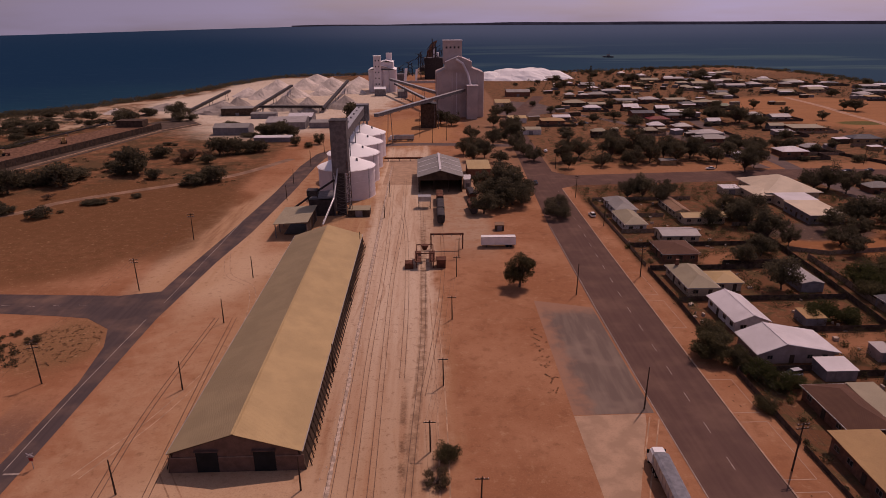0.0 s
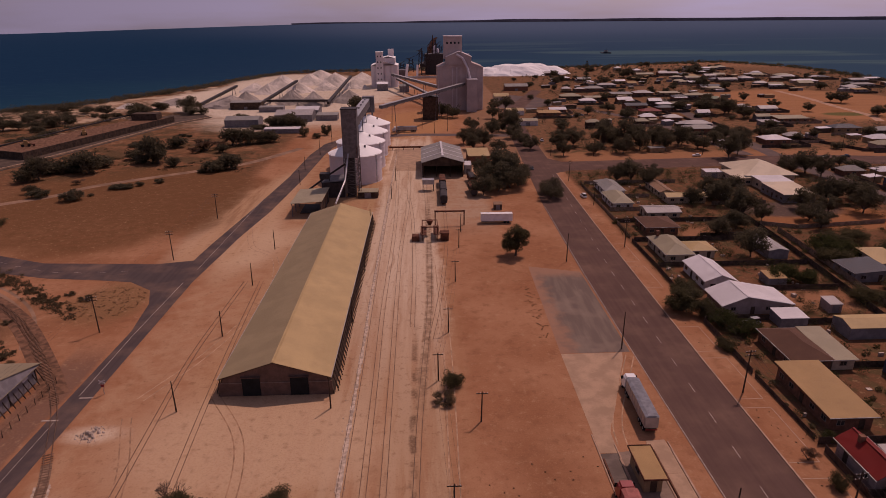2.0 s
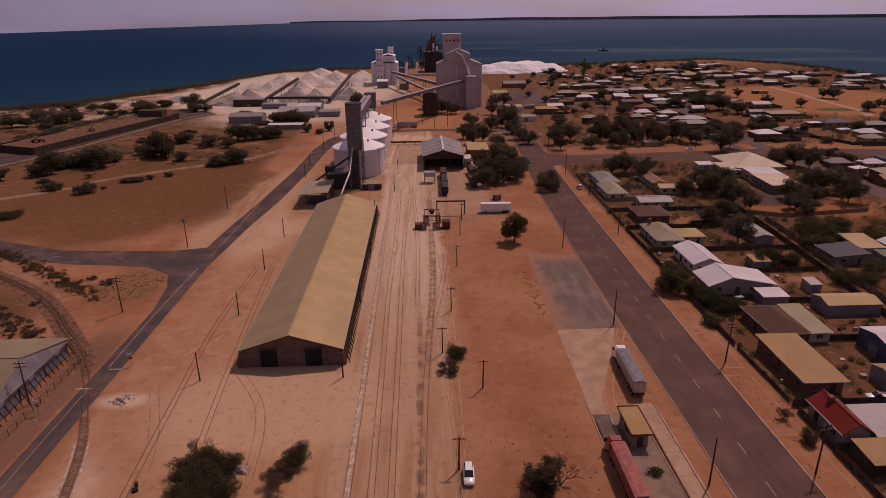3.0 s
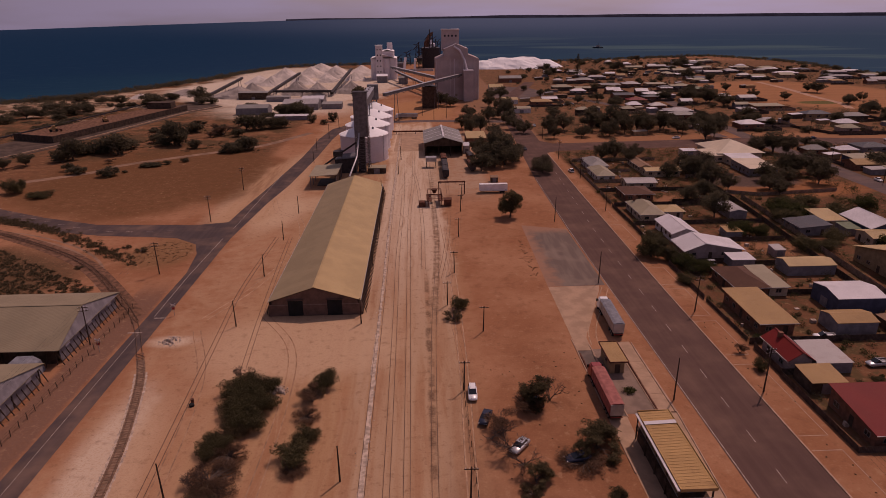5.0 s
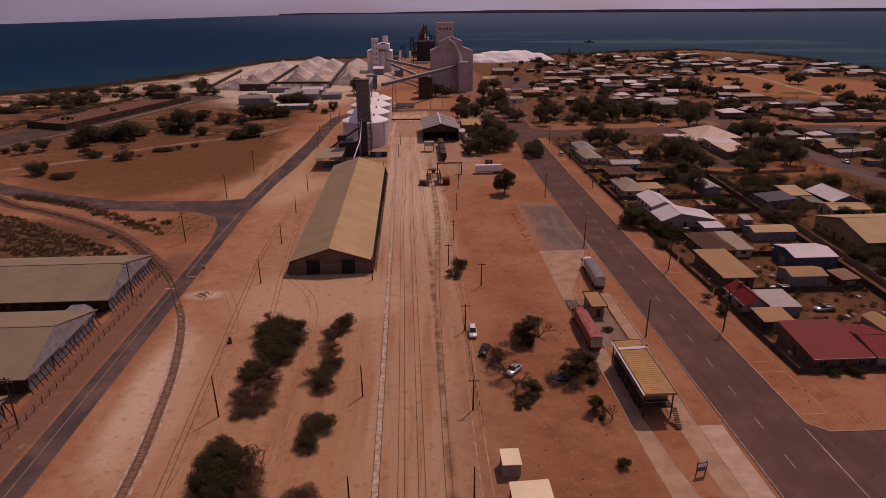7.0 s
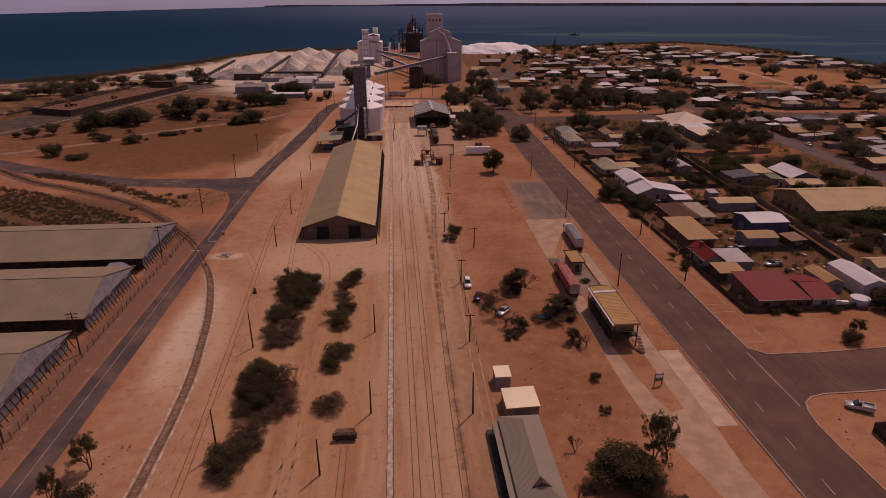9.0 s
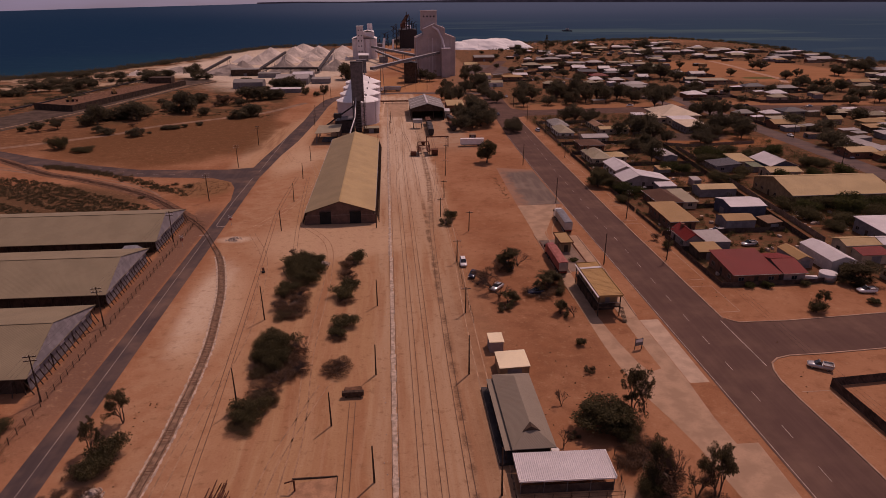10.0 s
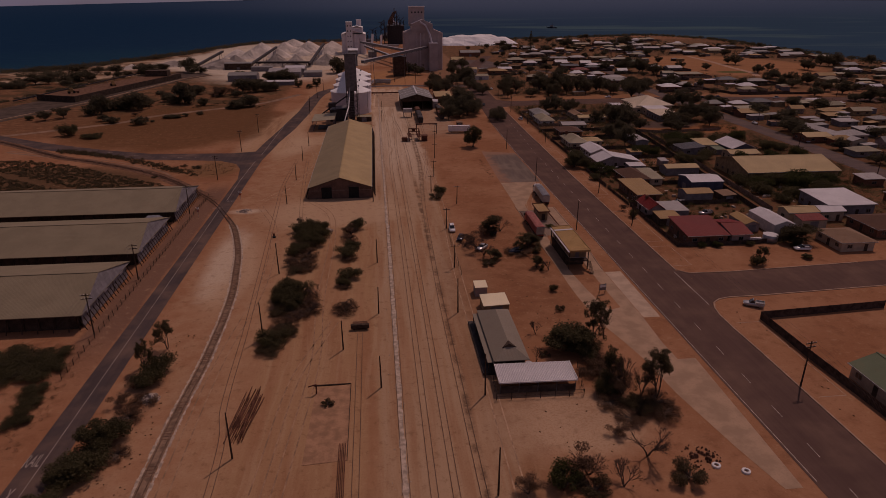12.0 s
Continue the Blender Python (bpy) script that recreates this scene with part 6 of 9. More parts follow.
house("house with weathered green-grey iron roof", 73.2, 233.0, 82.2, 251.6, 2.9, 1.9, "hip", R_GREY, W_WHITE, group=TOWN)
house("long tan-roofed house with wings", 95.4, 222.0, 112.0, 229.4, 2.8, 1.0, "gable_x", R_CREAM, W_CREAM, group=TOWN)
house("tan-roofed north wing of the house", 95.4, 230.0, 101.5, 250.0, 2.8, 1.0, "gable_y", R_RUST, W_CREAM, group=TOWN)
shed("narrow white skillion iron shed", 119.0, 226.4, 123.4, 243.0, 2.7, 0.6, "gable_y", R_CREAM, W_WHITE)
# hall and corner buildings
house("large public hall with broad cream pyramid roof", 141, 250, 165, 277, 4.2, 4.4, "hip", R_CREAMW, W_CREAM, "hall", "hall", over=1.0)
house("low west wing of the hall with white roof", 136.5, 249, 148, 266, 3.4, 1.4, "hip", R_CREAMW, W_CREAM, "hall", "hall_wing", 1)
house("hall annex with pale flat roof and blue-grey walls", 142, 220, 156, 239, 3.6, 0.6, "flat_y", R_CREAMW, W_GREY, "hall", "hall_annex")
house("white flat link roof of the hall", 143.5, 239.5, 157, 250.5, 3.9, 0.4, "flat_y", R_WHITE, W_CREAM, "hall", "hall_wing", 1)
shed("flat white-roofed store beside the hall", 129, 262.8, 137, 269, 3.0, 0.3, "flat_y", R_WHITE, W_CREAM)
# second row, along the back street
house("very long cream-roofed warehouse", 122.0, 93.0, 160.5, 119.5, 4.3, 3.4, "gable_x", R_CREAM, W_TAN, "warehouse", "warehouse", over=0.7)
house("house with bright white gabled roof", 139.6, 136.0, 151.8, 152.8, 3.4, 2.4, "gable_y", R_WHITE, W_BLUE, group=TOWN)
house("house with low tan iron roof", 134.8, 128.2, 148.8, 137.4, 3.0, 1.0, "gable_x", R_CREAM, W_CREAM, group=TOWN)
house("house with dark charcoal iron roof", 118.6, 140.0, 129.4, 151.0, 2.9, 0.9, "flat_x", R_DARK, W_GREY, group=TOWN)
house("low rear rooms with pale roof", 130.8, 147.0, 139.2, 158.8, 2.9, 0.8, "flat_y", R_CREAM, W_CREAM, group=TOWN)
shed("small green-roofed lean-to shed", 134.0, 139.5, 139.0, 146.0, 2.4, 0.4, "flat_y", R_GREEN, W_GREY)
house("broad white flat-roofed workshop", 127.0, 53.2, 144.0, 69.8, 3.9, 0.8, "flat_y", R_WHITE, W_GREY, "workshop", "workshop")
house("workshop row with cream sawtooth roof", 110.2, 48.9, 121.0, 56.0, 3.4, 1.0, "gable_x", R_CREAM, W_CREAM, "workshop", "workshop")
house("workshop with white iron roof", 121.2, 48.9, 130.0, 55.6, 3.4, 1.0, "gable_x", R_WHITE, W_CREAM, "workshop", "workshop")
shed("low shed with dusty red roof", 111.0, 43.2, 119.6, 47.8, 2.8, 0.7, "flat_y", R_RED, W_CREAM)
house("brown hipped house at the back street", 128.0, 33.0, 143.0, 47.0, 2.9, 2.0, "hip", R_BROWN, W_BRICK, group=TOWN)
house("tan house beside the shady tree", 110.0, 24.0, 121.0, 36.0, 2.9, 1.6, "hip", R_RUST, W_CREAM, group=TOWN)
house("green-roofed house behind the vacant corner lot", 68.4, -52.0, 79.0, -34.0, 2.9, 2.0, "gable_y", R_GREEN, W_CREAM, group=TOWN)

ROOFS = {"w": R_CREAMG, "W": R_WHITE, "z": R_ZINC, "g": R_GREY, "t": R_TAN, "d": R_DARK, "r": R_RED, "n": R_GREEN}
WORDS = {"w": "pale iron", "W": "white iron", "z": "zinc iron", "g": "grey iron", "t": "tan iron", "d": "charcoal", "r": "dull red", "n": "green iron"}
WALL_OF = [W_TAN, W_PINK, W_GREY, W_BRICK, W_BRICK, W_DARK, W_GREY]


def yard_fence(x, y, w, d):
    """A dark sheet fence round the back of a far yard."""
    a, b = w / 2 + rnd.uniform(3, 8), w / 2 + rnd.uniform(3, 8)
    f = rnd.uniform(4, 9)
    m = Mesh().box(-a, -f, 0, b, -f + 0.1, 1.7).box(b, -f, 0, b + 0.1, d + 4, 1.7)
    solo("yard_fence", m, rnd.choice((FENCE_D, FENCE_D, FENCE_T)), "sheet fence round a town yard", "fence", "yard fences of the town").matrix_basis = pose(x, y, 0)


def far_shed(x, y):
    w, d, h = rnd.uniform(2.2, 4.5), rnd.uniform(2, 3.4), rnd.uniform(2.2, 2.8)
    ob = thing("garden_shed", "small iron outbuilding in a town yard", "garden shed", x, y, 0, rnd.uniform(-8, 8), "outbuildings of the town")
    part("wall", Mesh().box(-w, -d, 0, w, d, h), rnd.choice((W_GREY, W_TAN, W_DARK)), ob)
    part("roof", Mesh().prism([(-w - 0.2, h), (w + 0.2, h + 0.4), (w + 0.2, h + 0.5), (-w - 0.2, h + 0.1)], -d - 0.2, d + 0.2), rnd.choice((R_ZINC, R_GREY, R_CREAMG, R_WHITE, R_RUST, R_TAN)), ob)


def far_house(x, y, w, c):
    """A town house with roof colour c, its south eave's middle at x, y; none stand on the paddock."""
    if ((x - 345) / 86) ** 2 + ((y - 520) / 104) ** 2 < 1:
        return
    w = max(8.0, min(w * 0.92, 30.0))
    d = max(7.0, min(w * rnd.uniform(0.55, 0.8), 13.0))
    kind = rnd.choice(("hip", "hip", "gable_x", "flat_y")) if w > 9 else "flat_y"
    if y > 300:
        yard_fence(x, y, w, d)
    house(f"{'low' if kind == 'flat_y' else 'single-storey'} town house with {WORDS[c]} roof", x - w / 2, y, x + w / 2, y + d, rnd.uniform(2.7, 3.1), 0.6 if kind == "flat_y" else rnd.uniform(1.4, 2.2), kind, ROOFS[c], rnd.choice(WALL_OF), detail=1, openings="s", group=TOWN)


for row in ([(94, 460, 19, "t"), (134, 565, 21, "w"), (152, 554, 17, "w"), (183, 692, 13, "W"), (194, 660, 21, "z"), (172, 630, 22, "g"), (185, 578, 22, "g"), (208, 584, 20, "z"), (232, 582, 21, "w"), (228, 545, 13, "W"), (250, 562, 18, "w"), (251, 535, 15, "n"), (198, 501, 15, "W"), (172, 495, 20, "d"), (173, 463, 18, "r")],
            [(178, 430, 14, "z"), (184, 402, 21, "z"), (178, 382, 22, "g"), (275, 781, 24, "w"), (310, 795, 28, "z"), (315, 730, 20, "w"), (345, 705, 24, "z"), (294, 635, 23, "d"), (288, 686, 14, "w"), (364, 769, 16, "w"), (254, 482, 13, "z"), (268, 470, 16, "z"), (243, 430, 12, "w"), (235, 405, 14, "z"), (259, 419, 25, "w")],
            [(205, 340, 17, "W"), (222, 352, 12, "z"), (270, 376, 20, "d"), (290, 366, 19, "g"), (266, 338, 15, "W"), (257, 322, 13, "w"), (410, 762, 20, "w"), (435, 750, 22, "w"), (428, 733, 20, "z"), (462, 728, 22, "z"), (419, 677, 28, "W"), (361, 662, 16, "z"), (366, 640, 17, "w"), (481, 684, 26, "z"), (512, 700, 20, "W")],
            [(454, 636, 30, "g"), (500, 649, 24, "w"), (475, 599, 26, "z"), (427, 537, 12, "W"), (427, 512, 18, "w"), (199, 262, 12, "g"), (214, 259, 12, "W"), (233, 265, 18, "d"), (205, 227, 20, "t"), (256, 258, 11, "w"), (272, 247, 13, "w"), (238, 236, 10, "t"), (256, 227, 15, "t"), (273, 226, 14, "w"), (246, 212, 12, "t")],
            [(241, 195, 13, "z"), (371, 395, 18, "t"), (357, 369, 15, "w"), (340, 335, 17, "t"), (384, 366, 11, "w"), (372, 347, 11, "w"), (362, 326, 11, "W"), (426, 433, 16, "W"), (447, 425, 13, "w"), (395, 408, 12, "w"), (411, 498, 18, "w"), (490, 570, 22, "w"), (478, 545, 16, "w"), (454, 478, 20, "g"), (264, 198, 12, "g")],
            [(219, 160, 14, "z"), (225, 143, 12, "g"), (205, 150, 12, "t"), (236, 172, 15, "z"), (200, 128, 14, "w"), (224, 122, 16, "z"), (206, 104, 13, "g"), (228, 98, 14, "t"), (246, 140, 14, "w"), (258, 168, 13, "z"), (205, 78, 14, "z"), (152, 24, 14, "z"), (168, 38, 12, "t"), (165, 62, 12, "g"), (168, 84, 10, "z")]):
    for a in row:
        far_house(*a)
house("long pale-roofed motel block", 205.4, 146, 213.6, 187.5, 3.3, 1.2, "gable_y", R_ZINC, W_CREAM, "motel", "motel", 1)
house("motel wing with cream roof", 190.5, 158, 204.5, 170, 3.0, 1.2, "gable_x", R_CREAM, W_BRICK, "motel", "motel", 1)
house("shop row with flat pale roof along the back street", 200.5, 231, 214.5, 246, 3.5, 0.5, "flat_y", R_CREAMG, W_BLUE, "shop", "shop", 1)
for k in range(95):
    # scattered low roofs that fill the distant blocks
    x, y = rnd.uniform(90, 505), rnd.uniform(400, 930)
    if 215 < x < 400 and 400 < y < 520 or x < 120 and y > 560 or (x > 430 and y > 800):
        continue
    far_house(x, y, rnd.uniform(10, 18), rnd.choice("WzwWgtWzwd"))

for k in range(150):
    x, y = (rnd.uniform(80, 420), rnd.uniform(325, 780)) if k < 100 else (rnd.uniform(200, 300), rnd.uniform(90, 275))
    if 215 < x < 400 and 400 < y < 530 or x < 120 and y > 560 or 183 < x < 212 and y > 300:
        continue
    far_shed(x, y)

# fences
PANEL = {}


def fence(label, pts, h=1.6, material=None, category="fence", step=2.4):
    """A run of sheet panels between posts, along the points."""
    material = material or FENCE_D
    ob = thing("fence", label, category, *pts[0])
    key = (h, material.name, step)
    if key not in PANEL:
        p, n = Mesh(), 16
        for i in range(n + 1):
            x, d = step * i / n, 0.03 if i % 2 else -0.03
            p.v += [(x, d - 0.012, 0.02), (x, d - 0.012, h), (x, d + 0.012, h), (x, d + 0.012, 0.02)]
        for i in range(n):
            k = 4 * i
            p.f += [(k, k + 4, k + 5, k + 1), (k + 1, k + 5, k + 6, k + 2), (k + 2, k + 6, k + 7, k + 3)]
        q = Mesh().box(-0.06, -0.06, 0, 0.06, 0.06, h + 0.05)
        PANEL[key] = [fixed(p.data("panel")), fixed(q.data("post"))]
    for (ax, ay), (bx, by) in zip(pts, pts[1:]):
        l = math.hypot(bx - ax, by - ay)
        n = max(1, round(l / step))
        t = math.degrees(math.atan2(by - ay, bx - ax))
        for i in range(n):
            u = i / n
            m = pose(ax + (bx - ax) * u - pts[0][0], ay + (by - ay) * u - pts[0][1], 0, 0, 0, t) @ Matrix.Diagonal((l / n / step, 1, 1, 1))
            part("panel", PANEL[key][0], material, ob).matrix_basis = m
            if i % 2 == 0:
                part("post", PANEL[key][1], material, ob).matrix_basis = m
    return ob


fence("dark corrugated front fence of a corner house", [(66.3, 57), (66.3, 33), (90.5, 33), (104, 35.5)], 1.3)
fence("dark green front fence along a cottage garden", [(66.6, 68.5), (66.6, 57.6), (75, 57.2)], 1.5)
fence("tall dark back fence along the lane", [(108, 38), (107, 60), (109.2, 84), (110.6, 106), (113, 135), (116, 170), (117.5, 198), (118.5, 222)], 1.8)
fence("pale fence along the far side of the lane", [(112, 60), (114, 84), (115.5, 106), (118, 135), (120.5, 168), (121.5, 186)], 1.8, FENCE_T)
for yy, xa, xb in ((70.5, 66.6, 106), (95.5, 88, 108.5), (116, 90, 111), (118.5, 67, 83), (136.5, 84, 112), (155, 68, 114), (178, 68, 115), (181.5, 92, 116)):
    fence("dark sheet fence between back yards", [(xa, yy), (xb, yy)], 1.6)
for yy, xa, xb in ((199, 68, 116), (213.5, 70, 94), (232.5, 68, 92), (256, 70, 112), (220, 113, 135)):
    fence("weathered sheet fence between back yards", [(xa, yy), (xb, yy)], 1.6, FENCE_T if yy > 210 else FENCE_D)
fence("dark fence along the front of the houses", [(66.5, 94), (66.5, 118.5)], 1.4)
fence("dark fence along the front of the houses", [(66.8, 72), (66.6, 93)], 1.0)
fence("rusty fence along the front of the houses", [(67.4, 178), (67.6, 155), (67, 137)], 1.3)
fence("low fence along the front of the houses", [(68.6, 256), (68.2, 200), (67.8, 181)], 1.3, FENCE_T)
fence("tall dark fence round the vacant corner lot", [(97, -8.6), (65.2, -10.8), (65.5, -28), (66.4, -45), (67, -70)], 1.9)
fence("long fence beside the large paddock", [(165, 193), (130, 188.5), (119, 193.5)], 1.5, FENCE_T)
fence("fence along the back street", [(180, 60), (181, 92)], 1.5)
fence("dark fence round a bare paddock", [(206, 356), (228, 352), (242, 318), (286, 318)], 1.7)
fence("dark fence along the cross street", [(196, 275), (196, 236), (214, 218)], 1.7)
fence("sheet fence along the sheds of the back street", [(240, 318), (300, 312)], 1.6)

# town trees and garden shrubs


def big_far(x, y, r, tall):
    """A far tree, or a clump of three where it is broad."""
    if r < 4.0:
        plant("far", x, y, r, r * tall * rnd.uniform(0.85, 1.15))
        return
    plant("fargum", x, y, r * 0.72, r * 0.85 * tall * rnd.uniform(0.9, 1.2))
    if r > 6.5:
        plant("fargum", x + r * rnd.uniform(-0.8, 0.8), y + rnd.uniform(0.4, 0.9) * r, r * 0.5, r * 0.7 * tall)


for row in ([(102, 342, 7.5), (85, 344, 6.8), (74, 334, 6), (116, 390, 5.5), (116, 341, 8), (120, 330, 7), (131, 340, 6.3), (134, 329, 6.5), (145, 338, 6.3), (154, 331, 7), (160, 306, 7), (169, 315, 6), (92, 322, 5), (108, 322, 6), (125, 352, 7), (140, 352, 6), (82, 360, 5.5), (74, 318, 4.5), (150, 345, 6), (110, 356, 6)],
            [(117, 204, 6.5), (116, 220, 5.5), (108, 189, 4.5), (122, 198, 3.8), (106, 221, 4), (98, 181, 4), (145, 212, 4.7), (173, 270, 7), (180, 270, 6), (183, 262, 6), (139, 197, 5), (172, 222, 7.5), (165, 205, 6), (160, 218, 6), (152, 206, 5), (92, 259, 6), (97, 250, 5.5), (86, 258, 5), (104, 262, 5)]):
    for x, y, r in row:
        plant("fargum", x, y, r * 0.8, r * rnd.uniform(1.3, 1.75))
for x, y, r, h in [(100, 162, 4.2, 8.5), (109, 191, 3.6, 5.6), (139, 189, 4.6, 6), (160, 222, 5.2, 10), (124, 227, 4.8, 8.6), (117, 230, 4.2, 7.6)]:
    plant("fargum", x, y, r, h)
for row in ([(98, 142, 3.4), (105, 141, 3.4), (101, 145, 3), (128, 159, 4.4), (123, 160, 3.4), (114, 128, 3.5), (133, 170, 4.6), (124, 166, 4), (160, 98, 3.7), (131, 92, 4.5), (140, 90, 4.7), (137, 84, 4.9), (144, 82, 3.9), (125, 87, 3.9), (150, 88, 4), (120, 80, 3.5), (130, 76, 4), (122, 70, 3), (119, 92, 3.5), (146, 74, 3.5)],
            [(139, 125, 3.3), (164, 147, 4.2), (170, 147, 3.1), (160, 170, 4.2), (142, 176, 4), (143, 160, 4.2), (122, 156, 4), (126, 134, 3.4), (168, 130, 4), (154, 128, 3.5), (130, 122, 2.6), (90, 50, 1.4), (88, 32.0, 1.2), (78, 31.9, 1.4), (73, 32.0, 1.3), (84, 53, 1.5), (120, 128, 3), (76, 112, 2.2), (69, 71.5, 1.3), (80, 111, 1.5)]):
    for x, y, r in row:
        plant("bush", x, y, r, r * rnd.uniform(0.9, 1.25), rnd.choice((0, 2, 2)))
for row in ([(150, 449, 7), (146, 486, 6), (250, 771, 10), (345, 805, 13), (290, 650, 10), (125, 469, 5), (161, 550, 6.5), (283, 492, 6.5), (280, 537, 6), (227, 459, 10), (233, 440, 8), (221, 478, 9), (202, 480, 7), (191, 357, 7.5), (206, 363, 6), (218, 366, 6), (185, 365, 7.5), (238, 360, 4.4), (206, 284, 4.5)],
            [(335, 442, 7), (323, 401, 8), (328, 381, 7), (331, 363, 8), (359, 464, 6), (397, 460, 10), (444, 490, 11), (355, 517, 9), (307, 348, 7), (319, 325, 7), (299, 470, 6), (199, 183, 8), (207, 206, 5.9), (196, 169, 6), (197, 143, 4.5), (195, 117, 4.7), (172, 75, 4), (296, 304, 6), (322, 310, 7), (317, 276, 7), (389, 394, 6.5), (334, 287, 5.9)]):
    for x, y, r in row:
        big_far(x, y, r, 1.25)
roads_x = lambda x, y: (176 < x < 201 and y < 560) or (280 < y < 318)
count = 0
while count < 130:
    x, y = rnd.uniform(66, 530), rnd.uniform(280, 1000)
    if roads_x(x, y) or x < 72 + 0.06 * (y - 280) or ((x - 345) / 92) ** 2 + ((y - 520) / 110) ** 2 < 1 or (y > 960 and x < 300) or (x > 470 and y > 820):
        continue
    count += 1
    r = rnd.uniform(2.0, 4.2)
    plant("far", x, y, r, r * rnd.uniform(1.0, 1.7))
for k in range(34):
    x, y = rnd.uniform(196, 330), rnd.uniform(60, 280)
    r = rnd.uniform(2, 4.5)
    plant("far", x, y, r, r * rnd.uniform(0.9, 1.4))
# bushes along the railway curve
for x, y, r in [(-101, 143, 1.8), (-95, 139.5, 2.4), (-108, 126, 1.6), (-124, 151, 1.7), (-99, 108, 2.6), (-95, 104, 2.4), (-139, 163, 1.5), (-152, 171, 1.6)]:
    plant("bush", x, y, r * 0.85, r * 0.6, 1, "scrub along the railway curve")
# trees across the western field and along the coast beyond the ore bay
for k, x, y, r, h in [("bush", -220, 263, 2.2, 2.8), ("fargum", -210, 260, 4.0, 5.2), ("fargum", -203, 267, 4.6, 6.0), ("bush", -178, 214.5, 4.4, 5.6), ("fargum", -176, 255, 2.6, 4.2), ("thicket", -163.5, 207.6, 4.6, 2.0), ("fargum", -189, 295, 5.4, 7.4), ("far", -131, 351, 5.4, 8.0),
                      ("fargum", -306, 407, 5.5, 5.2), ("fargum", -296, 406, 5.2, 5.6), ("fargum", -294, 428, 6.8, 7.6), ("fargum", -285, 431, 5.0, 5.5), ("fargum", -273, 433, 4.8, 5.6), ("fargum", -276, 455, 5.0, 6.0), ("fargum", -269, 464, 5.2, 6.6), ("fargum", -256, 500, 6.0, 7.0), ("fargum", -240, 517, 6.4, 8.0), ("fargum", -292, 454, 4.6, 5.4), ("fargum", -277, 511, 5.0, 5.6), ("fargum", -194, 512, 8.0, 11)]:
    plant(k, x, y, r, h)
# tall pine near the salt pile
pine = thing("norfolk_pine", "tall dark tiered conifer near the shore", "tree", 178, 690)
pw = Mesh().tube([(0, 0, -0.1), (0, 0, 12), (0, 0, 26)], [0.6, 0.4, 0.1], 8)
part("trunk", pw, BARK, pine)
pl = Mesh()
pr = random.Random(5)
for k in range(13):
    z, rr = 4 + k * 1.75, 5.5 * (1 - k / 14)
    leaf_cloud(pl, [(rr * 0.55 * math.cos(a), rr * 0.55 * math.sin(a), z, rr * 0.5, rr * 0.5, 0.45) for a in [i * 1.05 for i in range(6)]], 130, 0.8, pr)
part("crown", pl.data("crown"), LEAF_D, pine)

# western scrub trees (x, y, radius, height)
for row in ([(-151, 243, 5.4, 5.6), (-176, 296, 5.4, 9), (-169, 293, 5.0, 8.5), (-188, 292, 4.6, 6.2), (-181, 297, 4, 5), (-171, 308, 5.4, 5.4), (-147, 317, 5.4, 10.5), (-143, 314, 4.4, 7), (-152, 315, 3.6, 5), (-160, 326, 3.8, 4), (-132, 306, 2.9, 5.2), (-149, 358, 4.4, 6.6), (-108, 293, 4.2, 5.6), (-101, 299, 4.3, 5.8), (-105, 296, 3.6, 5)],
            [(-126, 271.5, 2.7, 2.4), (-141, 261, 3, 2), (-137, 262, 2.6, 2), (-133, 266, 1.5, 1.4), (-147, 249, 1.5, 1.4), (-187, 281, 4, 8.5), (-190, 276, 4, 7), (-169, 249, 3.4, 3.5), (-243, 382, 4.1, 3), (-266, 421, 4, 4.4), (-267, 443, 4.7, 6), (-263, 457, 5.3, 7), (-223, 485, 6, 7.5), (-229, 488, 4, 5), (-225, 530, 5.2, 4.5), (-189, 498, 6.5, 8.5)],
            [(-181, 500, 6, 7), (-248, 481, 5.1, 5), (-242, 486, 5.4, 5), (-259, 487, 3.6, 4.2), (-113, 292, 1.9, 1.6), (-117, 362, 5, 8), (-109, 366, 4.6, 7), (-102, 370, 4.6, 7.4), (-97, 372, 4.4, 7), (-79, 390, 4, 7.4), (-135, 449, 5.6, 5), (-127, 449, 5.6, 5.2), (-106, 422, 5, 6.4), (-100, 421, 5, 6.8), (-94, 419, 5, 8.4), (-88, 420, 4.4, 8)],
            [(-65, 394, 4.2, 8.6), (-54, 484, 6.4, 11), (-50, 492, 5.6, 10), (-117, 425, 5, 2.4), (-117, 341, 2.8, 3.6), (-70, 383, 2.1, 3.4), (-154, 394, 2.5, 1.8), (-159, 395, 2.1, 1.5), (-304, 531, 5.7, 3.2), (-304, 484, 6, 4), (-252, 412, 3.7, 2.6), (-176, 362, 3, 2), (-168, 352, 2.6, 1.8), (-180, 372, 2.4, 1.8)]):
    for x, y, r, h in row:
        plant("far", x, y, r, h, rnd.choice((0, 1, 2)))
for x, y, r, h in [(-128, 347, 6.4, 11), (-122, 352, 4.6, 8), (-163, 270, 3.0, 3.6), (-134, 340, 4, 6), (-110, 384, 3, 5)]:
    plant("bare", x, y, r, h, 1)

# coast scrub and heath as stuff


def clumps(name, label, places, leaf, size, n, seed):
    r = random.Random(seed)
    m = Mesh()
    for x, y, rad, h in places:
        leaf_cloud(m, [(x, y, h * 0.45, rad, rad * r.uniform(0.7, 1.3), h * 0.55)], n, size, r)
    ob = new(name, m.data(name))
    ob.data.materials.append(leaf)
    return tagged(ob, label, "scrub", kind="stuff")


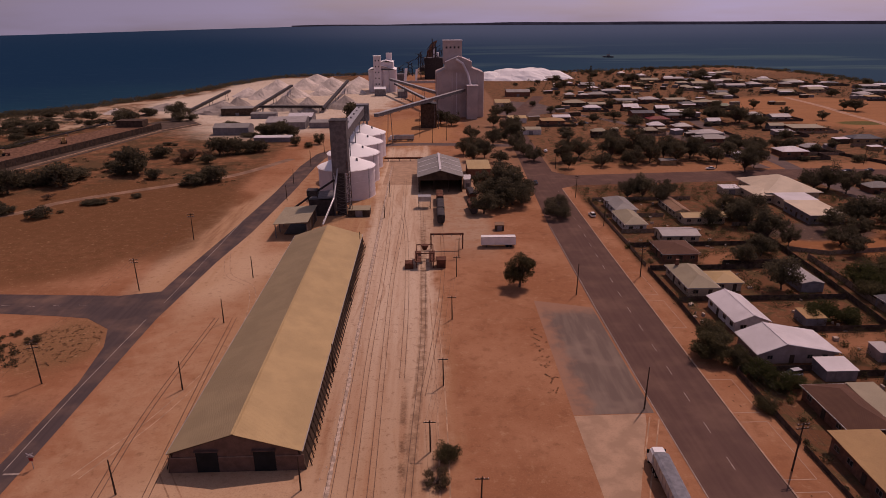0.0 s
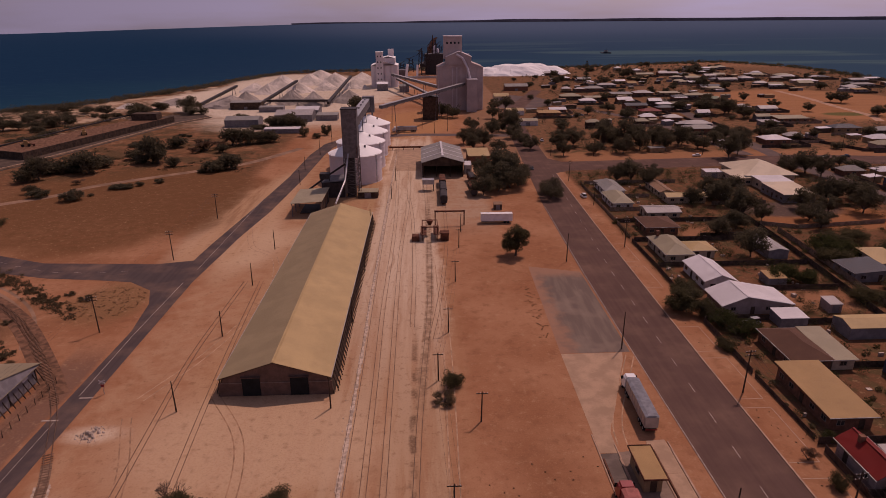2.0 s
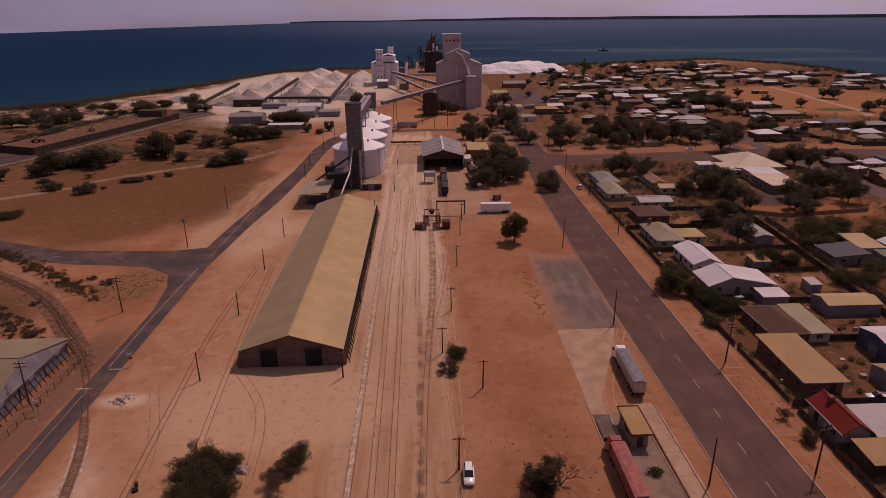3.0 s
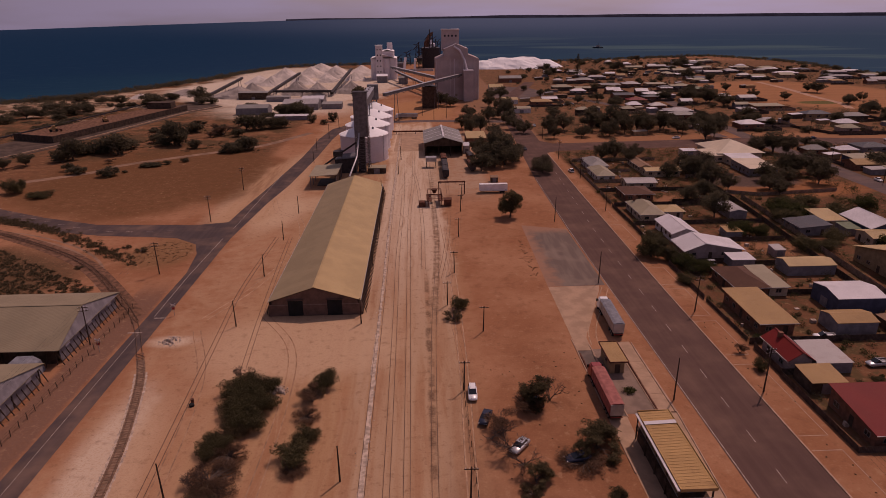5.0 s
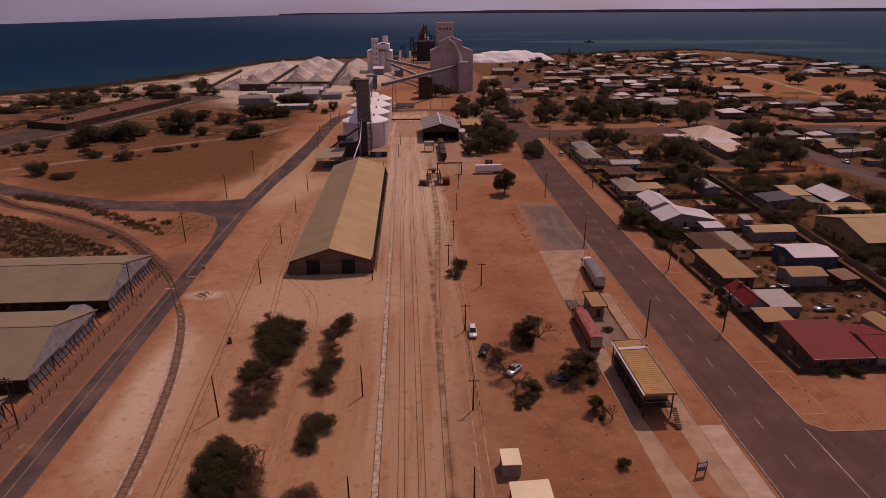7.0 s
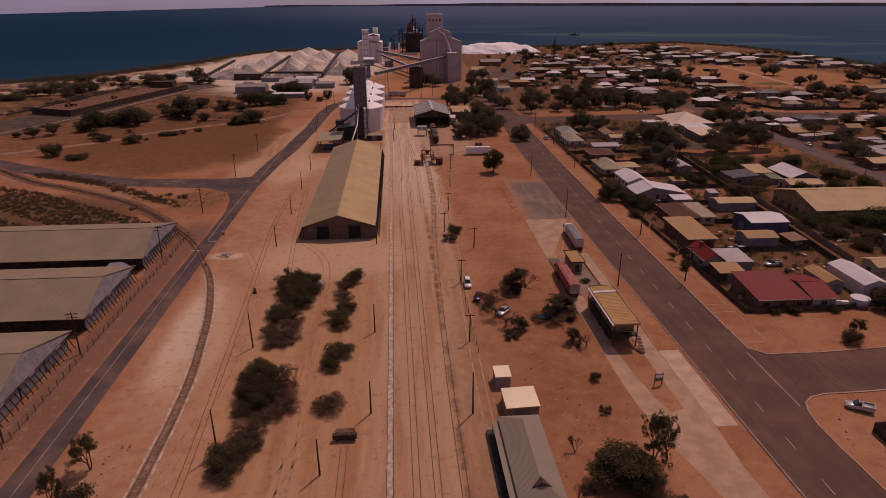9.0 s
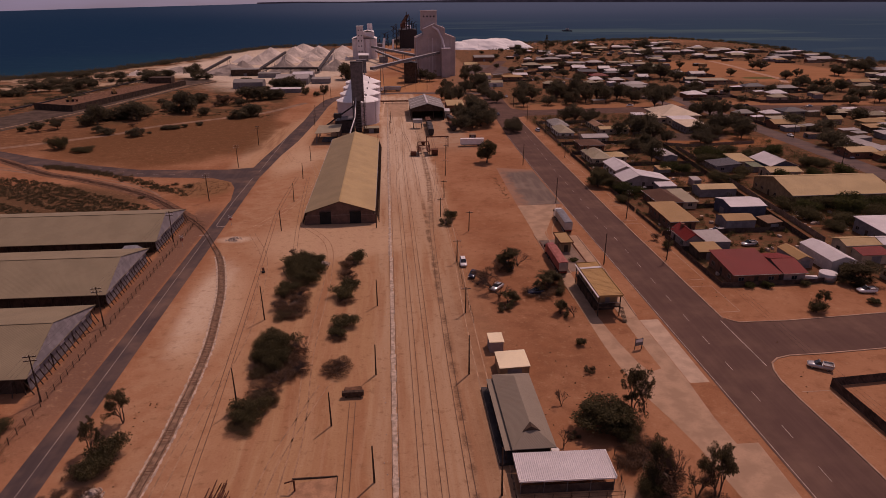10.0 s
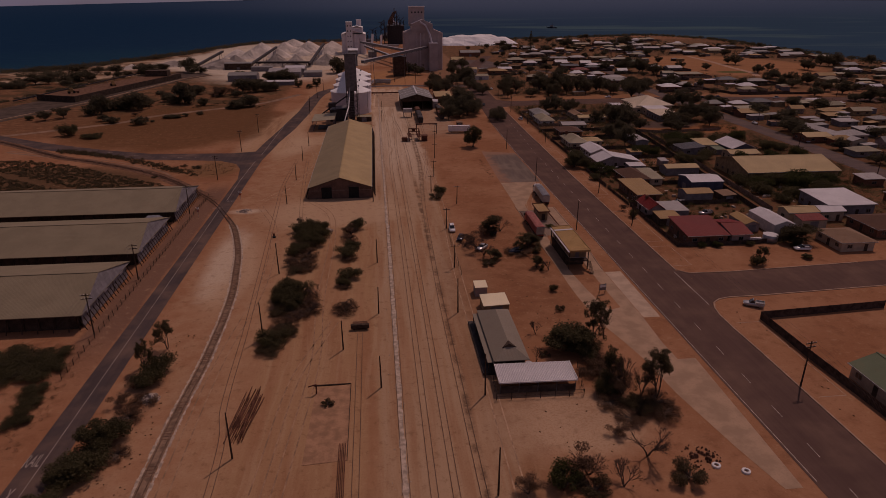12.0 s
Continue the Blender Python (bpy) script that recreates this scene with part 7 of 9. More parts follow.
cr = random.Random(3)
edge = [p for p in coast if -420 < p[0] < 60 and p[1] > 440]
pl = []
for (ax, ay), (bx, by) in zip(edge, edge[1:]):
    for k in range(9):
        u = cr.random()
        x, y = ax + (bx - ax) * u, ay + (by - ay) * u
        s = cr.uniform(-14, 5)
        d = Vector((x - 60, y - 250)).normalized()
        pl.append((x + d.x * s, y + d.y * s, cr.uniform(2.5, 5.5), cr.uniform(2, 4.5)))
for k in range(150):
    x, y = cr.uniform(-345, -240), cr.uniform(400, 550)
    if x + 0.24 * (y - 330) > -226:
        continue
    r = cr.uniform(2.0, 6.0)
    pl.append((x, y, r, cr.uniform(0.8, 1.9)))
for k in range(46):
    u = cr.random()
    pl.append((-262 + 47 * u + cr.uniform(-14, -5), 330 + 230 * u, cr.uniform(2.0, 4.0), cr.uniform(0.7, 1.5)))
clumps("coast_scrub", "dark low scrub along the shoreline bank", pl, LEAF_HAZE, 0.7, 120, 1)
edge = [p for p in coast if p[0] > 180 and p[1] > 480]
pl = []
for (ax, ay), (bx, by) in zip(edge, edge[1:]):
    for k in range(7):
        u = cr.random()
        d = Vector((ax - 60, ay - 250)).normalized() * cr.uniform(-30, 2)
        pl.append((ax + (bx - ax) * u + d.x, ay + (by - ay) * u + d.y, cr.uniform(2, 5), cr.uniform(1.5, 4)))
clumps("headland_scrub", "dark scrub along the town headland", pl, LEAF_D, 1.0, 60, 2)
pl = []
for k in range(4200):
    x, y = cr.uniform(-215, -96), cr.uniform(100, 160)
    if y < 176 - 0.72 * (x + 170) - 12 - 0.25 * max(0, -x - 150) and not (abs(y - (150 - 0.68 * (x + 170)) + 14) < 2.5):
        pl.append((x, y, cr.uniform(0.3, 1.0), cr.uniform(0.3, 0.7)))
for k in range(420):
    u = cr.random() ** 0.8
    x = -92 - 75 * u
    pl.append((x + cr.gauss(0, 1.2), 128 + 42 * u + 10 * math.sin(u * 2.2) + cr.gauss(0, 1.6), cr.uniform(0.4, 1.3), cr.uniform(0.4, 0.9)))
hm = []
for k in range(420):
    u, v = cr.random(), cr.random()
    x, y = -200 + 110 * u, 290 + 90 * v
    if noise.noise((x * 0.045, y * 0.045, 4.0)) < 0.05 or x - 0.25 * (y - 319) < -206:
        continue
    hm.append((x, y, cr.uniform(0.7, 2.2), cr.uniform(0.3, 0.8)))
clumps("heath_mats", "low grey-brown heath in mats on red soil", hm, LEAF_B, 0.4, 44, 31)
clumps("heath", "grey-brown saltbush heath beside the railway curve", pl, LEAF_B, 0.36, 30, 3)
pl = []
for k in range(520):
    x, y = cr.uniform(-120, -78), cr.uniform(-60, -6)
    pl.append((x, y, cr.uniform(0.3, 1.1), cr.uniform(0.3, 0.7)))
for k in range(170):
    a = cr.uniform(0, 6.28)
    q = cr.uniform(0, 1) ** 0.5
    pl.append((-88 + 9 * q * math.cos(a), 137 + 11 * q * math.sin(a), cr.uniform(0.15, 0.5), cr.uniform(0.1, 0.3)))
for k in range(46):
    pl.append((cr.gauss(26, 1.0), cr.uniform(112, 142), cr.uniform(0.15, 0.4), cr.uniform(0.1, 0.3)))
for k in range(260):
    x, y = cr.choice(((cr.uniform(59.5, 65), cr.uniform(-50, 250)), (cr.uniform(6, 27), cr.uniform(-60, 70)), (cr.uniform(-66, -58), cr.uniform(-60, -5))))
    pl.append((x, y, cr.uniform(0.06, 0.18), cr.uniform(0.04, 0.1)))
clumps("weeds", "dry low weeds on the bare verges", pl, LEAF_S, 0.13, 30, 4)

# dense garden growth in the yards
built = [(70, 83, 33, 48), (68, 76, 50, 69), (70, 80, 73, 94), (94, 108, 83, 95), (87, 98, 73, 81), (95, 111, 107, 115), (74, 90, 94, 124), (73, 91, 120, 153), (71, 89, 157, 176), (104, 111, 159, 174), (80, 94, 201, 212), (71, 83, 214, 252), (95, 113, 222, 251), (122, 161, 92, 120), (118, 153, 128, 159), (110, 145, 24, 70), (88, 107, 33, 54), (134, 165, 220, 278)]
gr = random.Random(12)
gl_, gd_ = [], []
while len(gl_) + len(gd_) < 950:
    x, y = gr.uniform(67, 176), gr.uniform(34, 276)
    if any(a - 0.5 < x < b + 0.5 and c - 0.5 < y < d + 0.5 for a, b, c, d in built) or 107 < x < 117 and y < 120:
        continue
    if 120 < x < 165 and 188 < y < 204:
        continue
    r = gr.uniform(0.5, 1.9) * (0.75 if x < 108 and y < 120 else 1.3)
    (gl_ if gr.random() < 0.4 else gd_).append((x, y, r, r * gr.uniform(1.0, 1.7)))
clumps("garden_growth", "leafy green garden growth in the yards", gl_, LEAF_L, 0.24, 130, 21)
clumps("dark_garden_growth", "dark shrubs crowding the back yards", gd_, LEAF_D, 0.24, 130, 22)
fd_ = []
while len(fd_) < 1900:
    x, y = gr.uniform(70, 525), gr.uniform(60, 960)
    if (x < 196 and y < 320) or roads_x(x, y) or ((x - 345) / 92) ** 2 + ((y - 520) / 110) ** 2 < 1 or (x < 124 and y > 500) or (x > 430 and y > 820) or (x > 330 and y < 280):
        continue
    if x < 72 + 0.06 * (y - 280):
        continue
    r = gr.uniform(0.9, 2.8)
    fd_.append((x, y, r, r * gr.uniform(1.0, 1.7)))
clumps("town_growth", "dark shrubs and hedges among the distant houses", fd_, LEAF_HAZE, 0.6, 46, 23)
jk = Mesh()
for k in range(230):
    x, y = (gr.uniform(114, 152), gr.uniform(60, 92)) if k < 110 else (gr.uniform(68, 107), gr.uniform(34, 260))
    if any(a < x < b and c < y < d for a, b, c, d in built):
        continue
    w, d, h = gr.uniform(0.25, 1.3), gr.uniform(0.25, 1.3), gr.uniform(0.15, 0.9)
    jk.box(x - w / 2, y - d / 2, 0, x + w / 2, y + d / 2, h)
tagged(solo("yard_junk", jk, RUBBLE, "pale scrap and boxes lying about the yards", "scrap"), kind="stuff")
# edging strips on the verge
vg = Mesh()
for y0, y1 in ((-40, -12), (20, 34), (38, 62), (66, 82), (85, 101), (104, 116), (140, 156), (160, 176)):
    strip(vg, [(64.2, y0), (64.2, y1)], 0.16, 0.03)
    for yy in (y0, y1):
        strip(vg, [(58.9, yy), (64.2, yy)], 0.2, 0.031)
solo("verge_edging", vg, KERB, "thin pale edging strips across the dusty verge", "edging", kind="structure")
tk_ = Mesh()
strip(tk_, smooth_line([(-300, 170), (-230, 205), (-168, 246), (-156, 264), (-139, 278), (-113, 297), (-94, 313), (-74, 350)], 6), 5.0, 0.012)
strip(tk_, smooth_line([(-190, 178), (-155, 161), (-140, 155), (-121.6, 144.4), (-107, 130.5), (-96, 112)], 6), 1.5, 0.014, 0.0)
strip(tk_, smooth_line([(-190, 180.8), (-155, 163.8), (-139, 157.6), (-120, 146.4), (-105, 131.8), (-94, 113)], 6), 0.9, 0.014, 0.0)
solo("dirt_track", tk_, DIRT, "pale grey-brown dirt track across the dry field", "dirt track", kind="structure")
# cinder bed; its dark colour also holds the shadow below the ore bay wall
flat("siding_bed", "dark grey-brown cinder bed of the wagon sidings, darkened for the wall's shadow", "trackbed", [[(-292, 190), (-262, 182), (-211, 319), (-202, 355), (-192, 400), (-181, 449), (-165, 478), (-180, 500), (-204, 496)]], CINDER, 0.02)
flat("pavement_yard", "pale concrete yard between silos and goods shed", "paved yard", [[(-20, 288), (-4, 288), (-3, 345), (-19, 345)]], CONCRETE, 0.02)
bm_ = thing("pipe_bridge", "dark low pipe bridge between silo row and shed", "pipe bridge", -11, 341)
part("pipe", Mesh().beam((-11, 0, 1.6), (10, 0, 1.6), 0.9, 0.9), RUST, bm_)
for s in (-9, -3, 3, 9):
    part("support", Mesh().box(s - 0.2, -0.3, 0, s + 0.2, 0.3, 1.2), STEEL, bm_)


# wheel tracks worn into the bare yards


def wheel_track(pts, material, label):
    m = Mesh()
    line = smooth_line(pts, 10)
    for s in (-0.85, 0.85):
        strip(m, line, 0.26, 0.007, s)
    solo("wheel_track", m, material, label, "wheel track", kind="structure")


for pts in ([(-46, 92), (-36, 74), (-33.5, 50), (-34, 10), (-33, -20), (-36, -60), (-40, -120)], [(-60, 84), (-52, 60), (-49, 20), (-52, -20), (-52, -70), (-50, -130)], [(-30, -2), (-33, -12), (-36.5, -26), (-38.5, -50), (-42, -100)]):
    wheel_track(pts, RUT, "brown wheel tracks worn into the dusty yard")
for pts in ([(1.5, 160), (2.4, 110), (1.8, 60), (0.6, 20), (0.2, -40), (-0.5, -120)], [(-66, 200), (-60, 180), (-50, 168), (-46, 140), (-52, 110), (-60, 90)], [(43.2, 103), (39, 93), (35.2, 84.5), (32.8, 77), (32.2, 72)]):
    wheel_track(pts, RUT_P, "pale wheel tracks worn into the dusty yard")

# ---------------------------------------------------------------- railway
RUBBED = mat_plain("dusty_rubble", (0.26, 0.16, 0.108), 0.95, var=0.35, scale=0.8, bump=0.5)
SLEEP = fixed(Mesh().box(-0.86, -0.11, 0, 0.86, 0.11, 0.14).data("sleeper"))


def along(line, step):
    """Points and headings at even steps along a line."""
    out, left = [], 0.0
    for (ax, ay), (bx, by) in zip(line, line[1:]):
        l = math.hypot(bx - ax, by - ay)
        d = left
        while d < l:
            out.append((ax + (bx - ax) * d / l, ay + (by - ay) * d / l, math.degrees(math.atan2(by - ay, bx - ax)) - 90))
            d += step
        left = d - l
    return out


def track(label, pts, bed=None, bed_w=2.6, rail_z=0.14, sleepers=None, gauge=1.067, rail_w=0.075):
    """Two rails, with a bed and sleepers where they show. sleepers: a test of y for those that lie open."""
    line = smooth_line(pts, 10)
    ob = thing("railway_track", label, "railway track")
    if bed:
        part("trackbed", strip(Mesh(), [q for q in line if q[1] > 92], bed_w * 1.7, 0.05, 0, 0.03), bed, ob)
        part("rubble_bed", strip(Mesh(), [q for q in line if q[1] < 71], 1.75, 0.07), RUBBED, ob, "brown dusty rubble between the sleepers")
        for s in (-1, 1):
            ed = Mesh()
            near = [q for q in line if q[1] < 66]
            for i, (q, q2) in enumerate(zip(near, near[1:])):
                for u in (0.0, 0.25, 0.5, 0.75):
                    pa, pb = [(q[0] + (q2[0] - q[0]) * k, q[1] + (q2[1] - q[1]) * k) for k in (u, u + 0.27)]
                    strip(ed, [pa, pb], rnd.uniform(0.2, 0.62), 0.05 + rnd.uniform(0, 0.02), s * rnd.uniform(1.0, 1.2))
            tagged(part("rubble_edge", ed.data("rubble_edge"), STRIP, ob, "pale broken rubble along the sleepers"), "pale broken rubble along the sleepers", kind="stuff")
    for s in (-1, 1):
        r = Mesh()
        for h, w in ((rail_z + 0.1, rail_w), ):
            a, b = ribbon(line, w, 0, s * gauge / 2)
            k = len(r.v)
            for i in range(len(a)):
                r.v += [(a[i].x, a[i].y, 0.0), (a[i].x, a[i].y, h), (b[i].x, b[i].y, h), (b[i].x, b[i].y, 0.0)]
            for i in range(len(a) - 1):
                j = k + 4 * i
                r.f += [(j, j + 4, j + 5, j + 1), (j + 1, j + 5, j + 6, j + 2), (j + 2, j + 6, j + 7, j + 3)]
        part("rail", r.data("rail"), RAIL, ob)
    if sleepers:
        rest, n = Mesh(), 0
        for x, y, t in along(line, 0.72):
            if not sleepers(x, y):
                continue
            t += rnd.uniform(-2, 2)
            if n < 290 and -60 < y < 100:
                o = part("sleeper", SLEEP, SLEEPER, ob)
                o.matrix_basis = pose(x, y, -0.035, 0, 0, t)
                n += 1
            else:
                c, s_ = math.cos(radians(t)), math.sin(radians(t))
                rest.add([(x + c * a - s_ * b, y + s_ * a + c * b, z) for z in (0.02, 0.16) for a, b in ((-1.05, -0.11), (1.05, -0.11), (1.05, 0.11), (-1.05, 0.11))], [(4, 5, 6, 7), (0, 1, 5, 4), (1, 2, 6, 5), (2, 3, 7, 6), (3, 0, 4, 7)])
        if rest.v:
            tagged(part("sleeper_run", rest.data("sleeper_run"), SLEEPER, ob), kind="stuff")
    return ob


track("rusty railway curve with open timber sleepers crossing the west road", [(-300, 262), (-240, 224), (-200, 198), (-163, 167), (-147, 157.5), (-123.5, 142), (-105.6, 127), (-89, 107), (-77.2, 90.4), (-69, 73.3), (-64.4, 61.8), (-59.8, 43.5), (-57.4, 28.6), (-55.4, 11), (-54.8, -14), (-55.4, -32), (-55.5, -50), (-55.4, -140)],
      BALLAST, 3.2, sleepers=lambda x, y: y > 89 or 8 < y < 74 or (y < 8 and (y * 0.37) % 3.0 < 1.1))
yard = "yard track half buried in pale dust"
track(yard, [(-16.7, -140), (-16.7, 0), (-16.8, 100), (-17.2, 200), (-17, 330), (-22, 420)], rail_z=0.02)
track(yard, [(-12.6, -140), (-12.7, 0), (-13.2, 90), (-13.6, 130), (-13.2, 200), (-15, 290)], rail_z=0.02)
track(yard, [(-9.3, -140), (-9.5, 0), (-9.9, 90), (-10.2, 130), (-10.3, 175), (-9, 230), (-9.5, 300)], rail_z=0.02)
track(yard, [(-5.3, -140), (-5.4, -20), (-5.2, 20), (-4.2, 70), (-3.2, 95), (-1.8, 122), (-1.1, 150), (-1.1, 190), (-1.6, 240), (-2.2, 285)], rail_z=0.02)
track(yard, [(-5.8, 119), (-5.7, 160), (-7, 210), (-9, 240)], rail_z=0.02)
track(yard, [(-1.4, 112), (0.6, 128), (2.6, 148), (4.4, 172), (5.4, 200), (6, 300)], rail_z=0.03)
track("disused siding ending at a buffer stop", [(-24.1, -140), (-24.2, -40), (-24.3, -8)], rail_z=0.02)
track("old rails sunk in the sandy track", [(-45.2, -140), (-45.6, -52), (-47.9, -31), (-49.1, -3), (-51, 30), (-54, 80), (-55.4, 105), (-55.2, 126), (-54.5, 150)], rail_z=0.02)
track("old rails sunk in the sandy track", [(-44, 60), (-46.4, 89), (-48.6, 123), (-50, 150)], rail_z=0.02)
rub = Mesh()
rr = random.Random(9)
line = [(-16.75 - (0.3 if y > 60 else 0.05) - 0.25 * (y > 120), y) for y in range(-140, 330, 2)]
for (ax, ay), (bx, by) in zip(line, line[1:]):
    w = rr.uniform(0.7, 1.15) if ay < 75 else rr.uniform(0.5, 1.0)
    rub.sheet([(ax - w / 2, ay), (ax + w / 2, ay), (bx + w / 2, by), (bx - w / 2, by)], 0.1, 0.08)
solo("rubble_strip", rub, STRIP, "pale crushed rubble packed between yard rails", "rubble strip", kind="structure")
stn = Mesh()
for k in range(160):
    x, y = -17.0 + rr.choice((-1.2, 0.8)) + rr.gauss(0, 0.35), rr.uniform(-80, 200)
    s = rr.uniform(0.05, 0.13)
    stn.cyl(x, y, 0, s * 1.2, s, s * 0.5, 5)
tagged(solo("loose_stones", stn, RUBBLE, "loose pale stones along the track", "stones"), kind="stuff")

buf = thing("buffer_stop", "dark timber buffer stop at the siding's end", "buffer stop", -24.3, -6.3)
part("beam", Mesh().box(-2, -0.35, 0.5, 2, 0.35, 1.3), TIMBER, buf)
for s in (-1.3, 1.3):
    part("post", Mesh().box(s - 0.2, -0.25, 0, s + 0.2, 0.25, 0.5).beam((s, 1.8, 0), (s, 0.2, 0.9), 0.25), TIMBER, buf)
part("earth_fill", Mesh().prism([(-1.9, 0), (1.9, 0), (1.5, 1.1), (-1.5, 1.1)], 0.36, 1.8), BALLAST, buf)

# loading gantry, portal and wagons north of the yard
gl = thing("wagon_loader", "rusty steel wagon loading frame over the track", "loading gantry", -0.6, 187)
for a, b in ((-2.6, -4), (2.6, -4), (2.6, 4), (-2.6, 4)):
    part("leg", Mesh().beam((a, b, 0), (a, b, 4.8), 0.28), RUST, gl)
part("platform", Mesh().box(-3.2, -5, 2.2, -1.2, 5, 2.4).box(1.2, -5, 2.2, 3.2, 5, 2.4), RUST, gl)
part("top_frame", Mesh().beam((-2.7, -4, 4.8), (2.7, -4, 4.8), 0.28).beam((-2.7, 4, 4.8), (2.7, 4, 4.8), 0.28).beam((-2.6, -3.86, 4.8), (-2.6, 3.86, 4.8), 0.28).beam((2.6, -3.86, 4.8), (2.6, 3.86, 4.8), 0.28), RUST, gl)
part("hopper", Mesh().cyl(0, 2.6, 3.6, 5.2, 0.6, 1.3, 8), RUST, gl)
part("side_cabin", Mesh().box(3.6, -4.5, 0, 6.4, -1.5, 2.6).box(3.4, -4.7, 2.6, 6.6, -1.3, 2.75), RUST, gl)
part("side_bin", Mesh().box(-6.2, -5, 0, -3.6, -2, 1.9), RUST, gl)
part("guard_rail", Mesh().beam((-3.2, -5, 3.4), (3.2, -5, 3.4), 0.1).beam((-3.2, -5, 2.4), (-3.2, -5, 3.4), 0.1).beam((3.2, -5, 2.4), (3.2, -5, 3.4), 0.1), RUST, gl)
pt = thing("loading_gauge", "dark steel portal frame across a siding", "portal frame", 6.8, 200)
part("crossbeam", Mesh().box(-5.6, -0.3, 5.0, 5.6, 0.3, 5.5), RUST, pt)
for s in (-5.3, 5.3):
    part("post", Mesh().box(s - 0.2, -0.2, 0, s + 0.2, 0.2, 5), RUST, pt)
for s in (-4.5, -1.5, 1.5, 4.5):
    part("lamp_bracket", Mesh().box(s - 0.1, -0.5, 4.6, s + 0.1, -0.3, 5.2), STEEL, pt)


def wagon(x, y, turn, material, label, roof=None, L=13.0):
    ob = thing("rail_wagon", label, "rail wagon", x, y, 0.25, turn, "parked railway wagons")
    part("body", Mesh().prism([(-1.3, 1.0), (1.3, 1.0), (1.45, 1.8), (1.45, 3.4), (-1.45, 3.4), (-1.45, 1.8)], -L / 2, L / 2), material, ob)
    part("top_cover", Mesh().prism([(-1.45, 3.4), (1.45, 3.4), (0.9, 3.75), (-0.9, 3.75)], -L / 2 + 0.2, L / 2 - 0.2), roof or material, ob)
    part("underframe", Mesh().box(-1.2, -L / 2 - 0.4, 0.75, 1.2, L / 2 + 0.4, 1.0), DARK_STEEL, ob)
    for b in (-L / 2 + 2, L / 2 - 2):
        part("bogie", Mesh().box(-0.9, b - 1.2, 0.3, 0.9, b + 1.2, 0.75), DARK_STEEL, ob)
        for w in (-0.8, 0.8):
            part("wheelset", Mesh().cyl(0, 0, -0.7, 0.7, 0.42, 0.42, 10), RUST, ob).matrix_basis = pose(0, b + w, 0.42, 0, 90, 0)
    for s in (-1, 1):
        for k in range(5):
            yy = -L / 2 + L * (k + 0.5) / 5
            part("rib", Mesh().box(s * 1.45 - 0.05, yy - 0.06, 1.8, s * 1.45 + 0.05, yy + 0.06, 3.4), DARK_STEEL, ob)
    return ob


wagon(5.6, 231, 0, DARK_STEEL, "dark rusty hopper wagon on the siding", DARK_STEEL, 10)
wagon(5.8, 243.5, 0, DARK_STEEL, "dark rusty hopper wagon on the siding", DARK_STEEL)
wagon(5.9, 258, 0, DARK_STEEL, "dark rusty hopper wagon inside the shed mouth", RUST, 11)
wagon(18.5, 243, 4, DARK_STEEL, "dark wagon beside the trees", RUST, 11)
wagon(19.5, 262, 4, RUST, "dark wagon beside the trees", DARK_STEEL, 11)
# walled ore bay beside the gypsum sidings
bay = thing("ore_bay", "long low bay of dark sheet walls filled with brown ore", "storage bay", kind="")
corner = [(-252, 341.5), (-222, 328.5), (-188, 461)]
for (ax, ay), (bx, by) in zip(corner, corner[1:]):
    n = int(math.hypot(bx - ax, by - ay) / 6)
    for k in range(n):
        p, q = [(ax + (bx - ax) * u, ay + (by - ay) * u) for u in (k / n, (k + 0.97) / n)]
        part("wall_panel", Mesh().beam((*p, 2.0), (*q, 2.0), 0.3, 4.0), W_DARK, bay)
        part("post", Mesh().beam((*p, 0), (*p, 4.05), 0.35), DARK_STEEL, bay)
part("ore_fill", Mesh().sheet([(-251, 342.5), (-222.3, 330), (-189, 459), (-212, 466)], 3.0, 3.0), BALLAST, bay, "brown ore filling the bay")
part("end_block", Mesh().box(-214, 449, 0, -196, 459, 7.5), W_DARK, bay)


def loader(x, y, turn):
    ob = thing("wheel_loader", "dusty brown wheel loader parked beside the ore bay", "wheel loader", x, y, 3.0, turn, "loaders at the ore bay")
    part("body", Mesh().box(-1.2, -3, 0.8, 1.2, 1.5, 2.2).box(-0.9, -1.2, 2.2, 0.9, 0.8, 3.6), R_TAN, ob)
    part("bucket", Mesh().prism([(-1.5, 0.3), (1.5, 0.3), (1.5, 1.4), (-1.5, 1.4)], 3, 4.2).beam((-0.8, 1.2, 1.6), (-0.8, 3.2, 0.9), 0.3).beam((0.8, 1.2, 1.6), (0.8, 3.2, 0.9), 0.3), RUST, ob)
    for a in (-1.3, 1.3):
        for b in (-2, 1.2):
            part("wheel", Mesh().cyl(0, 0, -0.3, 0.3, 0.8, 0.8, 14), BLACK, ob).matrix_basis = pose(a, b, 0.8, 0, 90, 0)


loader(-219, 390, 30)
loader(-233, 352, -60)
pipe = Mesh()
edge_line = [(-262, 195), (-214, 319), (-205, 355), (-195, 400), (-184, 449), (-168, 478)]
for (ax, ay), (bx, by) in zip(edge_line, edge_line[1:]):
    pipe.beam((ax, ay, 0.4), (bx, by, 0.4), 1.0, 0.7)
solo("pale_kerb_wall", pipe, CONCRETE, "long low pale concrete edge beside the wagon sidings", "retaining edge", kind="structure")

